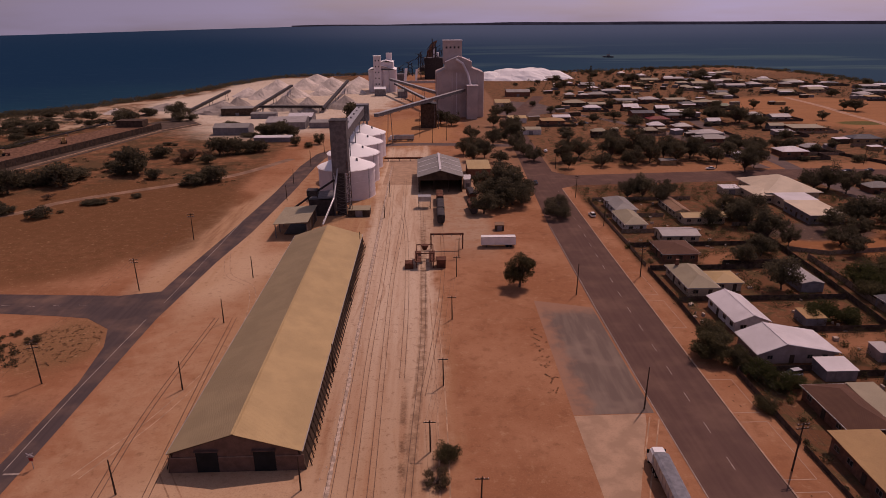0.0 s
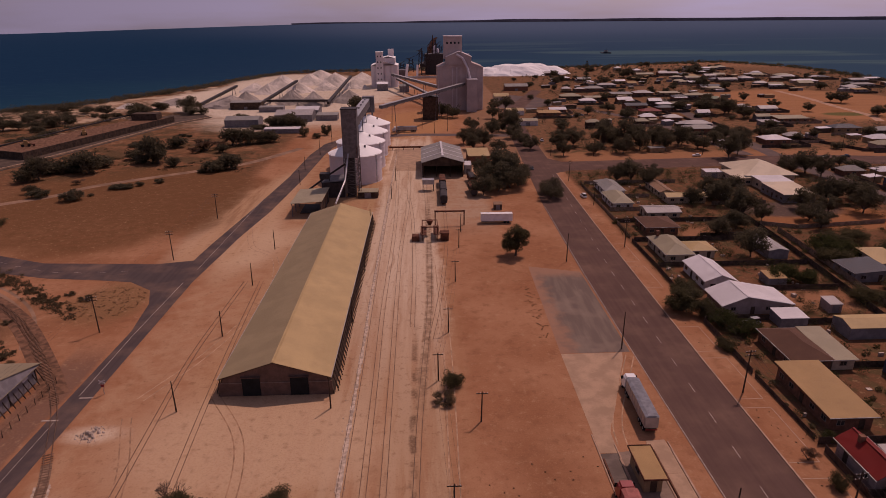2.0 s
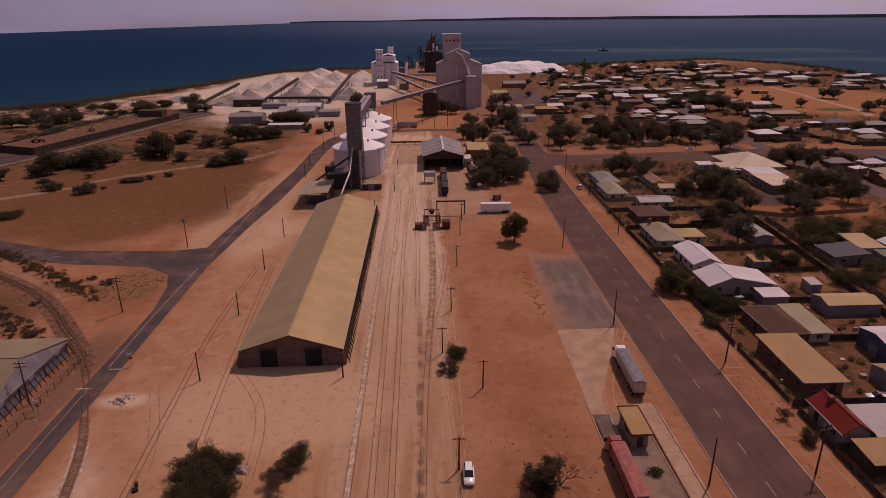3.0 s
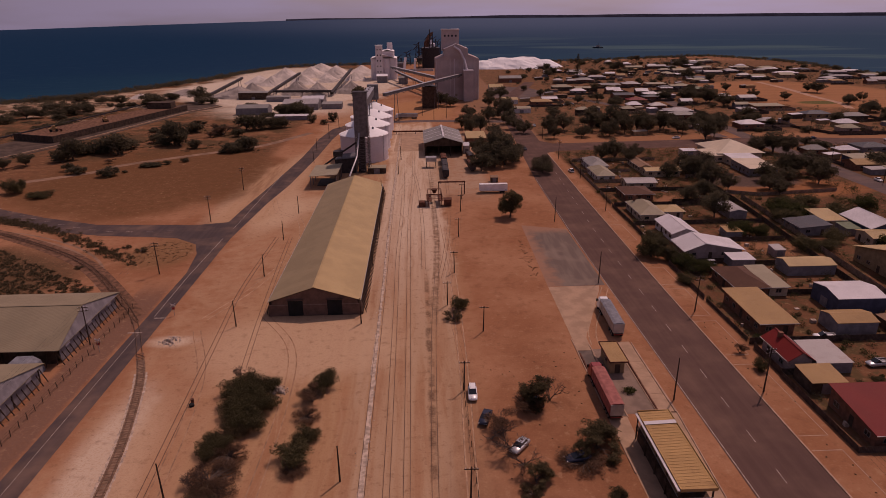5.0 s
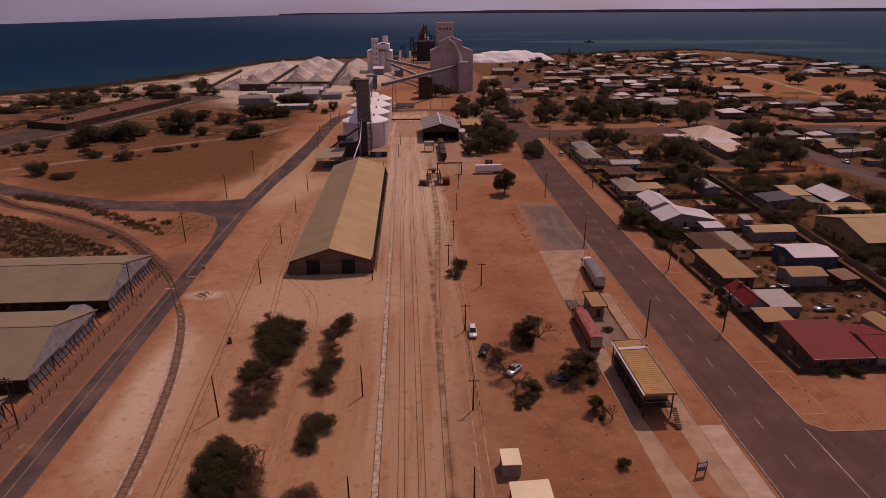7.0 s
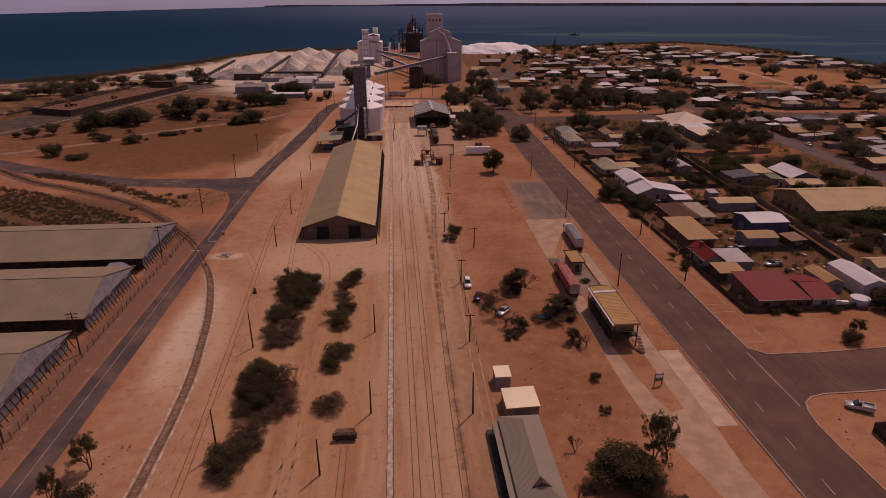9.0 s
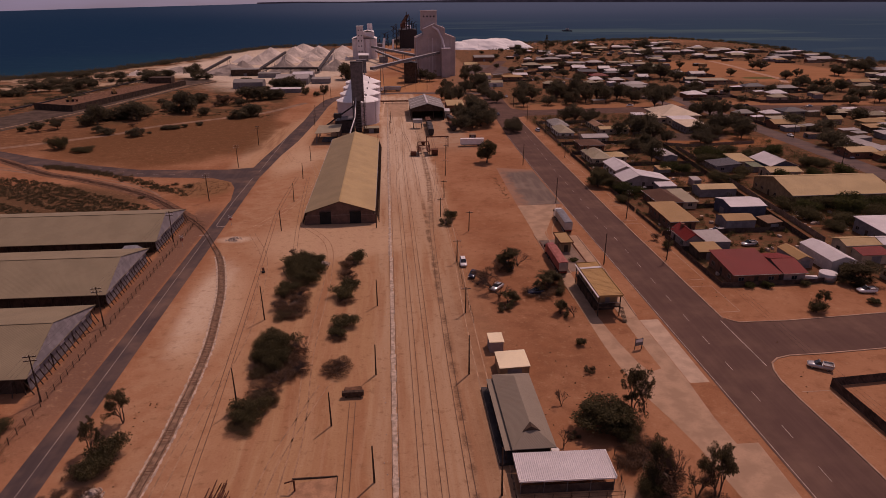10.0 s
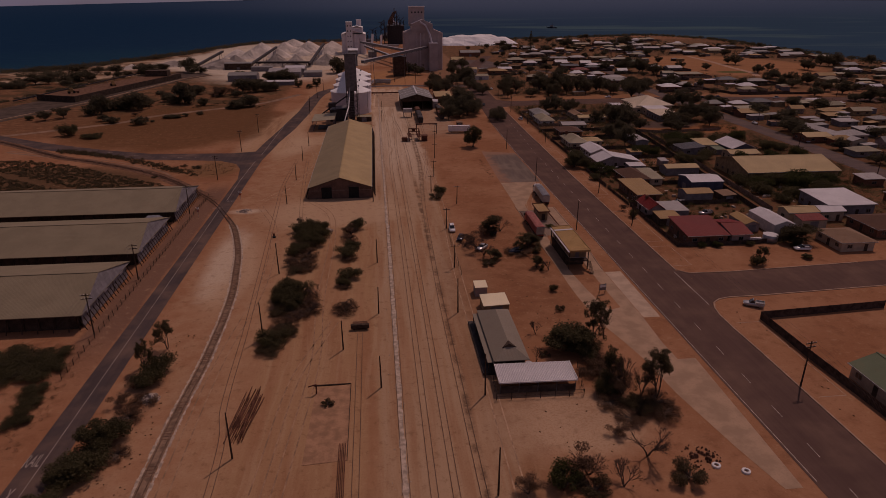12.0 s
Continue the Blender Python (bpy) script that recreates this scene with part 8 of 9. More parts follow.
op = thing("goods_shed", "open-fronted dark goods shed with patched grey iron roof", "goods shed", 7.2, 293)
part("roof", pitched(Mesh(), -10.4, -19, 9.4, 19, 7.0, 3.0, "gable_y", 0.5), R_GREY, op)
part("ridge_vent", Mesh().box(-1.0, -18.5, 9.9, 0.0, 18.5, 10.3), R_WHITE, op)
for s in (-10.3, 9.1):
    part("side_wall", Mesh().box(s, -18.8, 0, s + 0.2, 18.8, 6.8), W_DARK, op)
part("back_wall", Mesh().box(-10, 18.5, 0, 9, 18.7, 7.5), W_DARK, op)
part("gable_front", Mesh().prism([(-10.3, 5.4), (9.3, 5.4), (9.3, 6.8), (-0.5, 9.7), (-10.3, 6.8)], -18.8, -18.6), W_DARK, op)
for k in range(3):
    part("roof_light", Mesh().beam((0.2, -10 + k * 10, 9.95), (9.5, -10 + k * 10, 7.15), 0.8, 0.05), R_WHITE, op)
    part("roof_light", Mesh().beam((-1.2, -10 + k * 10, 9.95), (-10.5, -10 + k * 10, 7.15), 0.8, 0.05), R_WHITE, op)
for s in (-9.8, -3.4, 3.0, 8.9):
    part("front_post", Mesh().box(s - 0.15, -18.9, 0, s + 0.15, -18.6, 5.6), TIMBER, op)

shed("pale square-roofed brick store behind the goods shed", 20.5, 300, 32, 316, 4.4, 1.2, "flat_y", R_CREAM, W_BRICK)
shed("white water-tank hut beside the goods shed", 17.4, 280, 21, 288, 4.2, 0.4, "flat_y", R_WHITE, W_WHITE)
tk = thing("water_tank", "small elevated water tank on a dark stand", "water tank", -0.5, 250)
part("tank", Mesh().box(-2.6, -1.8, 3.0, 2.6, 1.8, 5.0), GALV, tk)
for a, b in ((-2.3, -1.5), (2.3, -1.5), (2.3, 1.5), (-2.3, 1.5)):
    part("leg", Mesh().box(a - 0.15, b - 0.15, 0, a + 0.15, b + 0.15, 3), TIMBER, tk)
shed("small dark tool shed on bare ground", 25.0, 218, 28.4, 221, 2.2, 0.4, "flat_y", R_RUST, W_DARK)

co = thing("white_trailer", "long white refrigerated trailer box parked in the yard", "trailer", 24.2, 201.6)
part("box", Mesh().box(-5.8, -1.25, 1.0, 5.8, 1.25, 3.7), WHITE, co)
part("roof_rim", Mesh().box(-5.85, -1.3, 3.6, 5.85, -1.2, 3.75).box(-5.85, 1.2, 3.6, 5.85, 1.3, 3.75), GALV, co)
part("chassis", Mesh().box(-5.6, -1.0, 0.7, 5.6, 1.0, 1.0), DARK_STEEL, co)
for s in (3.0, 4.2):
    for t in (-1.05, 0.75):
        part("wheel", Mesh().cyl(0, 0, 0, 0.3, 0.5, 0.5, 12), BLACK, co).matrix_basis = pose(s, t, 0.5, -90, 0, 0)
part("landing_leg", Mesh().box(-4, -0.8, 0, -3.8, 0.8, 0.8), DARK_STEEL, co)

cp = thing("truck_shelter", "dark open truck shelter with weathered tan roof", "shelter", -47.5, 223.5)
part("roof", pitched(Mesh(), -5.8, -10.5, 5.8, 10.5, 5.4, 0.7, "flat_x", 0.3), R_CREAMG, cp)
for a in (-5.5, 5.5):
    for b in (-10, -3.4, 3.4, 10):
        part("post", Mesh().box(a - 0.15, b - 0.15, 0, a + 0.15, b + 0.15, 5.2), STEEL, cp)
part("back_wall", Mesh().box(5.2, -10, 0, 5.4, 10, 5.4), W_DARK, cp)
part("hopper_pit", Mesh().box(-3.5, -6, 0, 3.5, 6, 0.25), DARK_STEEL, cp)
shed("small flat pale control hut at the silo foot", -30.5, 238, -21.8, 244, 2.7, 0.2, "flat_y", R_CREAMG, W_DARK)
mc = thing("intake_house", "dark machinery house under the elevator tower", "machinery house", -41.0, 246)
part("wall", Mesh().box(-4.5, -6, 0, 5, 6, 6.5), DARK_STEEL, mc)
part("roof", pitched(Mesh(), -4.5, -6, 5, 6, 6.6, 0.8, "flat_x", 0.3), STEEL, mc)
part("hood", Mesh().box(-5.0, -7, 8.2, -1, -3, 10.5), DARK_STEEL, mc)
part("hood_leg", Mesh().beam((-4.5, -6.5, 6.5), (-4.5, -6.5, 8.2), 0.3).beam((-1.5, -3.5, 6.5), (-1.5, -3.5, 8.2), 0.3), DARK_STEEL, mc)

# buildings by the stockpiles
shed("long grey-roofed store by the stockpiles", -142, 430, -118, 444, 5, 2, "gable_x", R_GREY, W_GREY)
shed("dark flat store below the stockpiles", -164, 522, -138, 532, 6, 0.6, "flat_y", R_GREY, W_DARK)
shed("grey store with bright white roof sheets", -112, 452, -84, 476, 5, 2.5, "gable_x", R_ZINC, W_GREY)
shed("bright white roof over the loading bay", -100, 470, -82, 488, 6, 2, "gable_x", R_WHITE, W_GREY)
shed("grey lean-to store near the stockpiles", -82, 456, -66, 466, 4, 0.8, "flat_y", R_GREY, W_GREY)
shed("long low white-roofed garage", -108, 402, -84, 408, 3, 0.6, "flat_y", R_WHITE, W_GREY)
shed("low grey store beside white ground", -136, 505, -116, 512, 4, 0.6, "flat_y", R_GREY, W_GREY)
shed("grey machinery shed at the silo row's end", -26, 640, -16, 652, 6, 2, "gable_x", R_GREY, W_GREY)
shed("small cream office near the silos", 62, 560, 76, 572, 4, 2.4, "gable_x", R_CREAM, W_CREAM)
shed("grey-roofed store near the salt pile", 82, 640, 106, 652, 4.5, 2.4, "gable_x", R_GREY, W_BRICK)
shed("white-fronted store below the silos", 62, 470, 76, 482, 3.6, 1.4, "gable_x", R_CREAM, W_WHITE)
shed("small cream store below the silos", 64, 420, 78, 430, 3.4, 1.2, "gable_x", R_CREAMG, W_WHITE)

# ---------------------------------------------------------------- weighbridge and depot
wb = thing("weighbridge_office", "raised weighbridge office with rusted tan iron roof and white trim", "office", 33.0, 30.2, 1.2)
sheet_ = Mesh().prism([(-2.9, 4.25), (2.5, 4.45), (2.5, 4.35), (-2.9, 4.15)], 0, 0.46)
sheet_.prism([(-2.9, 4.22), (2.5, 4.42), (2.5, 4.32), (-2.9, 4.12)], 0.46, 0.73)
sheet_ = fixed(sheet_.data("roof_sheet"))
for i in range(28):
    part("roof_sheet", sheet_, R_GOLD, wb).matrix_basis = pose(0, -10.33 + 19.1 * i / 28, 0) @ Matrix.Diagonal((1, 0.934, 1, 1))
part("roof_strip", Mesh().beam((-2.9, 5.4, 4.36), (2.5, 5.4, 4.56), 0.9, 0.06), R_WHITE, wb, "white replacement sheet")
part("parapet", Mesh().box(2.45, -10.4, 4.2, 2.58, 8.85, 4.6).box(-2.9, 8.75, 4.0, 2.45, 8.88, 4.5).box(-2.9, -10.45, 4.0, 2.45, -10.32, 4.5), R_TAN, wb)
part("gutter", Mesh().beam((-3.12, -10.2, 3.95), (-3.12, 8.6, 3.95), 0.4, 0.16), R_WHITE, wb, "pale eave gutter")
part("wall", Mesh().box(-2.2, -7.5, 1.25, 2.4, 8.4, 4.2), W_TAN, wb)
part("deck", Mesh().box(-2.9, -9.8, 1.0, 2.45, 8.7, 1.25), TIMBER, wb)
# dark fill added below the deck to stand in for the shadow there
part("base_wall", Mesh().box(-2.6, -6.5, -1.2, 2.2, 8.3, 0.98), W_DARK, wb, "dark block added for the shade under the deck")
for a in (-2.75, 2.3):
    for b in (-9.6, -5, -0.5, 4, 8.5):
        part("post", Mesh().box(a - 0.1, b - 0.1, -1.2, a + 0.1, b + 0.1, 4.15), TIMBER, wb)
for b in (-5, -1, 3, 7):
    window(wb, "w", b, -2.2, -7.5, 2.4, 8.4, 2.1, 3.3, 1.6)
    window(wb, "e", b, -2.2, -7.5, 2.4, 8.4, 2.1, 3.3, 1.6)
door(wb, "s", 0, -2.2, -7.5, 2.4, 9.6, 0.9, 3.3, W_GREY)
part("handrail", Mesh().beam((-2.8, -9.7, 2.2), (2.4, -9.7, 2.2), 0.07).beam((-2.8, -9.7, 2.2), (-2.8, 8.6, 2.2), 0.07), GALV, wb)
tread = fixed(Mesh().box(2.0, -10.2, 1.0, 3.0, -9.9, 1.06).data("step"))
for k in range(12):
    part("step", tread, TIMBER, wb).matrix_basis = pose(0, -0.28 * k, -0.18 * k)

ki = thing("sampling_kiosk", "small kiosk with flat tan iron roof and dark rim", "kiosk", 33.4, 63.4)
part("wall", Mesh().box(-1.5, -3.4, 0, 1.4, 3.6, 3.0), W_TAN, ki)
part("roof", Mesh().box(-1.9, -4.2, 3.0, 1.9, 4.2, 3.15), R_TAN, ki)
part("roof_rim", Mesh().box(-2.0, -4.3, 2.95, -1.88, 4.3, 3.3).box(1.88, -4.3, 2.95, 2.0, 4.3, 3.3).box(-1.88, 4.18, 2.95, 1.88, 4.3, 3.3).box(-1.88, -4.3, 2.95, 1.88, -4.18, 3.25), RUST, ki)
window(ki, "w", 0, -1.5, -3.4, 1.4, 3.6, 1.2, 2.2, 2.0)
window(ki, "e", 0, -1.5, -3.4, 1.4, 3.6, 1.2, 2.2, 2.0)
door(ki, "s", 0, -1.5, -3.4, 1.4, 3.6)
for x0, x1, y0, y1, top_, words in ((37.0, 40.2, 46, 70, CONCRETE, "pale concrete weighbridge deck with dark edge beams"), (27.7, 30.5, 48, 68, LANE, "dark grey weighbridge deck with rusty edge beams")):
    wd = thing("weighbridge_deck", words, "weighbridge", (x0 + x1) / 2, (y0 + y1) / 2)
    hx, hy = (x1 - x0) / 2, (y1 - y0) / 2
    for k in range(4):
        part("deck_plate", Mesh().box(-hx + 0.15, -hy + 2 * hy * k / 4 + 0.03, 0, hx - 0.15, -hy + 2 * hy * (k + 1) / 4 - 0.03, 0.22), top_, wd)
    for s in (-1, 1):
        part("edge_beam", Mesh().box(s * hx - 0.13, -hy, 0, s * hx + 0.13, hy, 0.36), RUST if s < 0 else KERB, wd)

dp = thing("station_depot", "old station depot with grey hipped iron roof and roof vent", "depot", 4.9, -16.4)
part("wall", Mesh().box(-2.6, -9.6, 0, 2.8, 9.8, 3.0), W_DARK, dp)
part("roof", pitched(Mesh(), -3.0, -10.0, 3.0, 10.0, 3.1, 1.9, "hip", 0.5), R_DEPOT, dp, "grey-cream corrugated roof")
vt = Mesh().add([(-1.5, -7.9, 4.35), (1.5, -7.9, 4.35), (0, -7.9, 5.25), (0, -6.6, 5.25)], [(0, 1, 2), (1, 3, 2), (3, 0, 2), (0, 3, 1)])
part("roof_vent", vt, W_DARK, dp)
part("veranda_roof", Mesh().beam((-3.9, -10, 2.55), (-3.9, 10, 2.55), 1.3, 0.08), R_DEPOT, dp)
for k in range(6):
    part("veranda_post", Mesh().box(-4.4, -9.8 + k * 3.9, 0, -4.25, -9.65 + k * 3.9, 2.5), TIMBER, dp)
for b in (-6, -2, 4):
    window(dp, "e", b, -2.6, -9.6, 2.8, 9.8)
    window(dp, "w", b, -2.6, -9.6, 2.8, 9.8)
door(dp, "w", 1, -2.6, -9.6, 2.8, 9.8, 1.6, 2.3, W_GREY)
# the platform's near-black colour holds the shade along the veranda side
part("platform", Mesh().box(-5.4, -10.4, 0, -2.65, 10.4, 0.55), DARK_STEEL, dp)
part("tank_stand", Mesh().cyl(3.6, -9.4, 0, 1.7, 0.7, 0.7, 14), GALV, dp)

cn = thing("carport", "carport with bright white corrugated roof on thin posts", "carport", 8.6, -30.4, 0, -1.5)
cr_ = Mesh()
nr = 46
for i in range(nr):
    a = -7.2 + 14.4 * i / nr
    b, c = a + 14.4 / nr / 2, a + 14.4 / nr
    cr_.add([(a, -2.95, 2.5), (b, -2.95, 2.58), (b, 2.95, 2.83), (a, 2.95, 2.75)], [(0, 1, 2, 3)])
    cr_.add([(b, -2.95, 2.58), (c, -2.95, 2.5), (c, 2.95, 2.75), (b, 2.95, 2.83)], [(0, 1, 2, 3)])
part("roof", cr_.data("roof"), R_WHITE, cn, "white corrugated sheets")
part("fascia", Mesh().box(-7.2, -3.05, 2.3, 7.2, -2.95, 2.56).box(-7.3, -3.0, 2.3, -7.2, 3, 2.8).box(7.2, -3.0, 2.3, 7.3, 3, 2.8), WHITE, cn)
for a in (-7, -3.5, 0, 3.5, 7):
    for b in (-2.8, 2.8):
        part("post", Mesh().box(a - 0.06, b - 0.06, 0, a + 0.06, b + 0.06, 2.5), STEEL, cn)
# sheet for the fence mesh, its darkness standing in for the carport's shadow
part("front_screen", Mesh().box(-7, -2.75, 0, 7, -2.7, 1.5), FENCE_D, cn, "fence mesh across the front, dark for the shadow under the roof")
part("back_screen", Mesh().box(-7, 2.85, 0, 7, 2.92, 2.3), FENCE_D, cn)
shed("white flat-roofed brick amenities block", 3.4, -3.2, 9.4, 3.0, 2.6, 0.25, "flat_x", R_PALE, W_TAN, open_side="s")
shed("small cream-roofed brick hut with flue", 3.0, 6.8, 6.1, 10.5, 2.5, 0.2, "flat_y", R_PALE, W_PINK, open_side="w")
fl = Mesh()
for (ax, ay), (bx, by) in (((0.6, -34.8), (16.6, -35.2)), ((16.6, -35.2), (18.2, -26)), ((0.6, -34.8), (0.9, -29.5))):
    n = max(1, int(math.hypot(bx - ax, by - ay) / 2.6))
    for i in range(n + 1):
        x, y = ax + (bx - ax) * i / n, ay + (by - ay) * i / n
        fl.box(x - 0.05, y - 0.05, 0, x + 0.05, y + 0.05, 1.5)
    for z in (0.7, 1.4):
        fl.beam((ax, ay, z), (bx, by, z), 0.05)
solo("wire_fence", fl, TIMBER, "low post and rail fence round the carport", "fence")

pad = thing("concrete_pad", "bare cracked concrete floor slab of a vanished building", "slab", -29, -35)
part("slab", Mesh().sheet([(-3.6, -13.5), (3.3, -13), (3.3, 8), (-3, 7)], 0.06, 0.06), PAD, pad)
part("edge", Mesh().box(3.3, -13, 0, 3.42, 8.1, 0.1).box(-3.5, 7.9, 0, 3.3, 8.05, 0.25), W_DARK, pad)
hp = thing("old_hand_pump", "rusty iron frame standing beside the slab", "iron frame", -31.8, -29.5)
part("post", Mesh().box(-0.12, -0.12, 0, 0.12, 0.12, 2.0), RUST, hp)
part("arm", Mesh().beam((-1.4, 0, 1.6), (0, 0, 2.0), 0.16), RUST, hp)
pile = thing("rail_stack", "heap of old rusty rails lying side by side", "rail stack", -43.6, -34)
rl = random.Random(4)
for k in range(26):
    x = -1.5 + (k * 7 % 26) * 0.12
    part("rail", Mesh().beam((x - 0.4 + rl.uniform(-0.5, 0.5), -6 + rl.uniform(-2.5, 1.5), 0.1 + 0.13 * (k % 4)), (x + 0.7 + rl.uniform(-0.6, 0.6), 6 + rl.uniform(-2.5, 1.5), 0.1 + 0.13 * (k % 4)), 0.1, 0.14), RUST, pile)
pile2 = thing("rail_stack", "short bundle of rusty rails beside the slab", "rail stack", -26.4, -50)
for k in range(5):
    part("rail", Mesh().beam((-0.5 + k * 0.25, -7, 0.1), (-0.6 + k * 0.25, 6, 0.1), 0.12, 0.16), RUST, pile2)


def rubble(x, y, r, h, label, material=None, seed=0):
    q = random.Random(seed)
    m = Mesh()
    for k in range(70):
        a, d = q.uniform(0, 6.28), r * math.sqrt(q.random())
        s = q.uniform(0.15, 0.55) * (1.3 - d / r)
        z = h * (1 - d / r) * 0.6
        m.cyl(x + d * math.cos(a), y + d * math.sin(a), max(0, z - 0.1), z + s, s, s * 0.45, 6)
    return tagged(solo("rubble_heap", m, material or RUBBLE, label, "rubble heap"), kind="stuff")


rubble(-64.5, 79, 2.6, 0.15, "low heap of pale limestone rubble by the crossing", seed=1)
rubble(-35.5, 57, 2.2, 0.9, "pale rubble heap at the end of the hedge", seed=2)
rubble(-61.5, -28, 1.8, 0.7, "pale rubble among roadside bushes", seed=3)
rubble(30, -53, 3, 0.4, "scattered dark stones near the driveway", BALLAST, 4)
for x, y in ((31.3, -55.2), (35.2, -56.9)):
    ty = thing("planter_tyre", "white-painted old tyre planter", "tyre", x, y)
    tr = Mesh()
    for i in range(16):
        a, b = 2 * math.pi * i / 16, 2 * math.pi * (i + 1) / 16
        for (r0, z0), (r1, z1) in (((0.35, 0.05), (0.35, 0.3)), ((0.35, 0.3), (0.5, 0.34)), ((0.5, 0.34), (0.68, 0.26)), ((0.68, 0.26), (0.7, 0.0))):
            tr.add([(r0 * math.cos(a), r0 * math.sin(a), z0), (r0 * math.cos(b), r0 * math.sin(b), z0), (r1 * math.cos(b), r1 * math.sin(b), z1), (r1 * math.cos(a), r1 * math.sin(a), z1)], [(0, 1, 2, 3)])
    part("tyre_ring", tr, WHITE, ty)
rw = thing("water_tank", "round galvanised rainwater tank in a yard", "water tank", 95.6, 34.9)
part("tank", Mesh().cyl(0, 0, 0, 2.1, 2.1, 2.1, 24), GALV, rw, "", True)
part("lid", Mesh().cyl(0, 0, 2.1, 2.4, 2.15, 0.3, 24), R_WHITE, rw)
bo = thing("dinghy", "small upturned pale dinghy in a yard", "boat", 91.5, 36.4, 0, 75)
part("hull", Mesh().add([(-0.9, -2.2, 0), (0.9, -2.2, 0), (0.6, -2.1, 0.7), (-0.6, -2.1, 0.7), (0, 2.4, 0), (0, 1.7, 0.6)], [(0, 1, 2, 3), (1, 4, 5, 2), (4, 0, 3, 5), (2, 5, 3)]), WHITE, bo)
br_ = thing("oil_drum", "rusty oil drum on the sandy track", "drum", -51.2, 54)
part("drum", Mesh().cyl(0, 0, 0, 0.9, 0.32, 0.32, 14), RUST, br_)
part("second_tyre", Mesh().cyl(0.2, -1.1, 0, 0.4, 0.5, 0.5, 12), BLACK, br_)

# signs
sg = thing("notice_board", "dark framed notice board on two posts by the driveway", "sign", 34.2, 5.6, 0, 10)
part("board", Mesh().box(-0.9, -0.08, 0.9, 0.9, 0.0, 2.5), STEEL, sg)
part("notice", Mesh().box(-0.75, -0.11, 1.7, 0.75, -0.085, 2.35), WHITE, sg, "pale notice with unreadable text")
for s in (-0.8, 0.8):
    part("post", Mesh().box(s - 0.06, 0.0, 0, s + 0.06, 0.12, 2.6), TIMBER, sg)


def rail_sign(x, y, turn):
    ob = thing("crossing_sign", "railway crossing sign on a leaning post", "road sign", x, y, 0, turn, "railway crossing signs")
    part("post", Mesh().cyl(0, 0, 0, 3.2, 0.06, 0.06, 8), GALV, ob)
    part("crossbuck", Mesh().beam((-0.6, -0.08, 2.6), (0.6, -0.08, 3.3), 0.04, 0.16).beam((0.6, -0.1, 2.6), (-0.6, -0.1, 3.3), 0.04, 0.16), WHITE, ob)
    part("stop_plate", Mesh().box(-0.35, -0.1, 1.7, 0.35, -0.05, 2.3), CARBODY_R, ob)


rail_sign(-68.2, 92.5, 0)
rail_sign(-78.5, 75, 180)

# painted letters on the west road
for word, yy in (("RAIL", -44.5), ("X", -52)):
    cu = bpy.data.curves.new("letters", "FONT")
    cu.body, cu.size, cu.extrude = word, 1.0, 0.004
    cu.align_x = "CENTER"
    tx = new("painted_letters", cu)
    dg = bpy.context.evaluated_depsgraph_get()
    me = bpy.data.meshes.new_from_object(tx.evaluated_get(dg))
    bpy.data.objects.remove(tx)
    me.materials.clear()
    me.materials.append(LINE)
    lt = new("road_lettering", me)
    lt.matrix_basis = pose(-74.4, yy, 0.05) @ Matrix.Diagonal((1.25, 4.2, 1, 1))
    tagged(lt, "worn white road letters painted on asphalt", "road marking", kind="structure")

# ---------------------------------------------------------------- poles and wires


def make_pole(h, arms, label):
    ob = thing("utility_pole", label, "utility pole")
    part("pole", Mesh().cyl(0, 0, -0.1, h, 0.17, 0.1, 8), TIMBER, ob)
    for k in range(arms):
        part("crossarm", Mesh().box(-1.1, -0.06, h - 0.5 - 0.8 * k, 1.1, 0.06, h - 0.35 - 0.8 * k), TIMBER, ob)
        for s in (-0.95, -0.35, 0.35, 0.95):
            part("insulator", Mesh().cyl(s, 0, h - 0.35 - 0.8 * k, h - 0.18 - 0.8 * k, 0.05, 0.04, 6), WHITE, ob)
    return ob


def poles(proto, spots, turn, group):
    for i, (x, y) in enumerate(spots):
        m = pose(x, y, 0, rnd.uniform(-1, 1), rnd.uniform(-1, 1), turn)
        if i == 0:
            proto.matrix_basis = m
            tagged(proto, group=group)
        else:
            tagged(copy_thing(proto, m), group=group)


poles(make_pole(6.8, 0, "short bare timber light pole"), [(-51.2, 85.6), (-51.4, 116.5), (-51.9, 147.3), (-52, 177.2), (-21.3, 85.5), (-20.9, 122.5), (-20.6, 156.8), (-22, 198.9), (-20.3, 30.6), (-20.2, 0.8), (-20, -28.7), (-27.6, -14.4), (-62, 293), (-59.2, 263.5), (-16, 236), (-15.5, 268)], 0, "yard light poles")
poles(make_pole(8.6, 0, "bare timber pole beside the scrub hedge"), [(-44.7, -8.2), (-43.6, -45.7), (-45.9, 25.7), (-60, 330), (-58, 365), (-2.1, -0.6), (-3.4, -57.7), (-1.2, -33)], 0, "track poles")
poles(make_pole(6.6, 1, "old timber telegraph pole with crossarm"), [(0, 94.5), (3, 116), (6.2, 147), (8.8, 175.4), (10.4, 192.1), (7.7, 79.9), (1.4, 55.5), (0.2, 25)], 0, "telegraph poles along the yard")
TALL = [(61.2, 87.2), (63.4, 173), (59.9, 51.7), (57.6, -36.6), (65.8, 222), (64.5, 262), (-82.2, 78.5), (-82.2, 120), (-82.2, 169), (-81.6, 213), (-81.3, 25.8), (-81, -2.7), (-81, -50), (182, 151), (182, 100), (192.8, 204), (192.5, 240), (180.5, 270)]
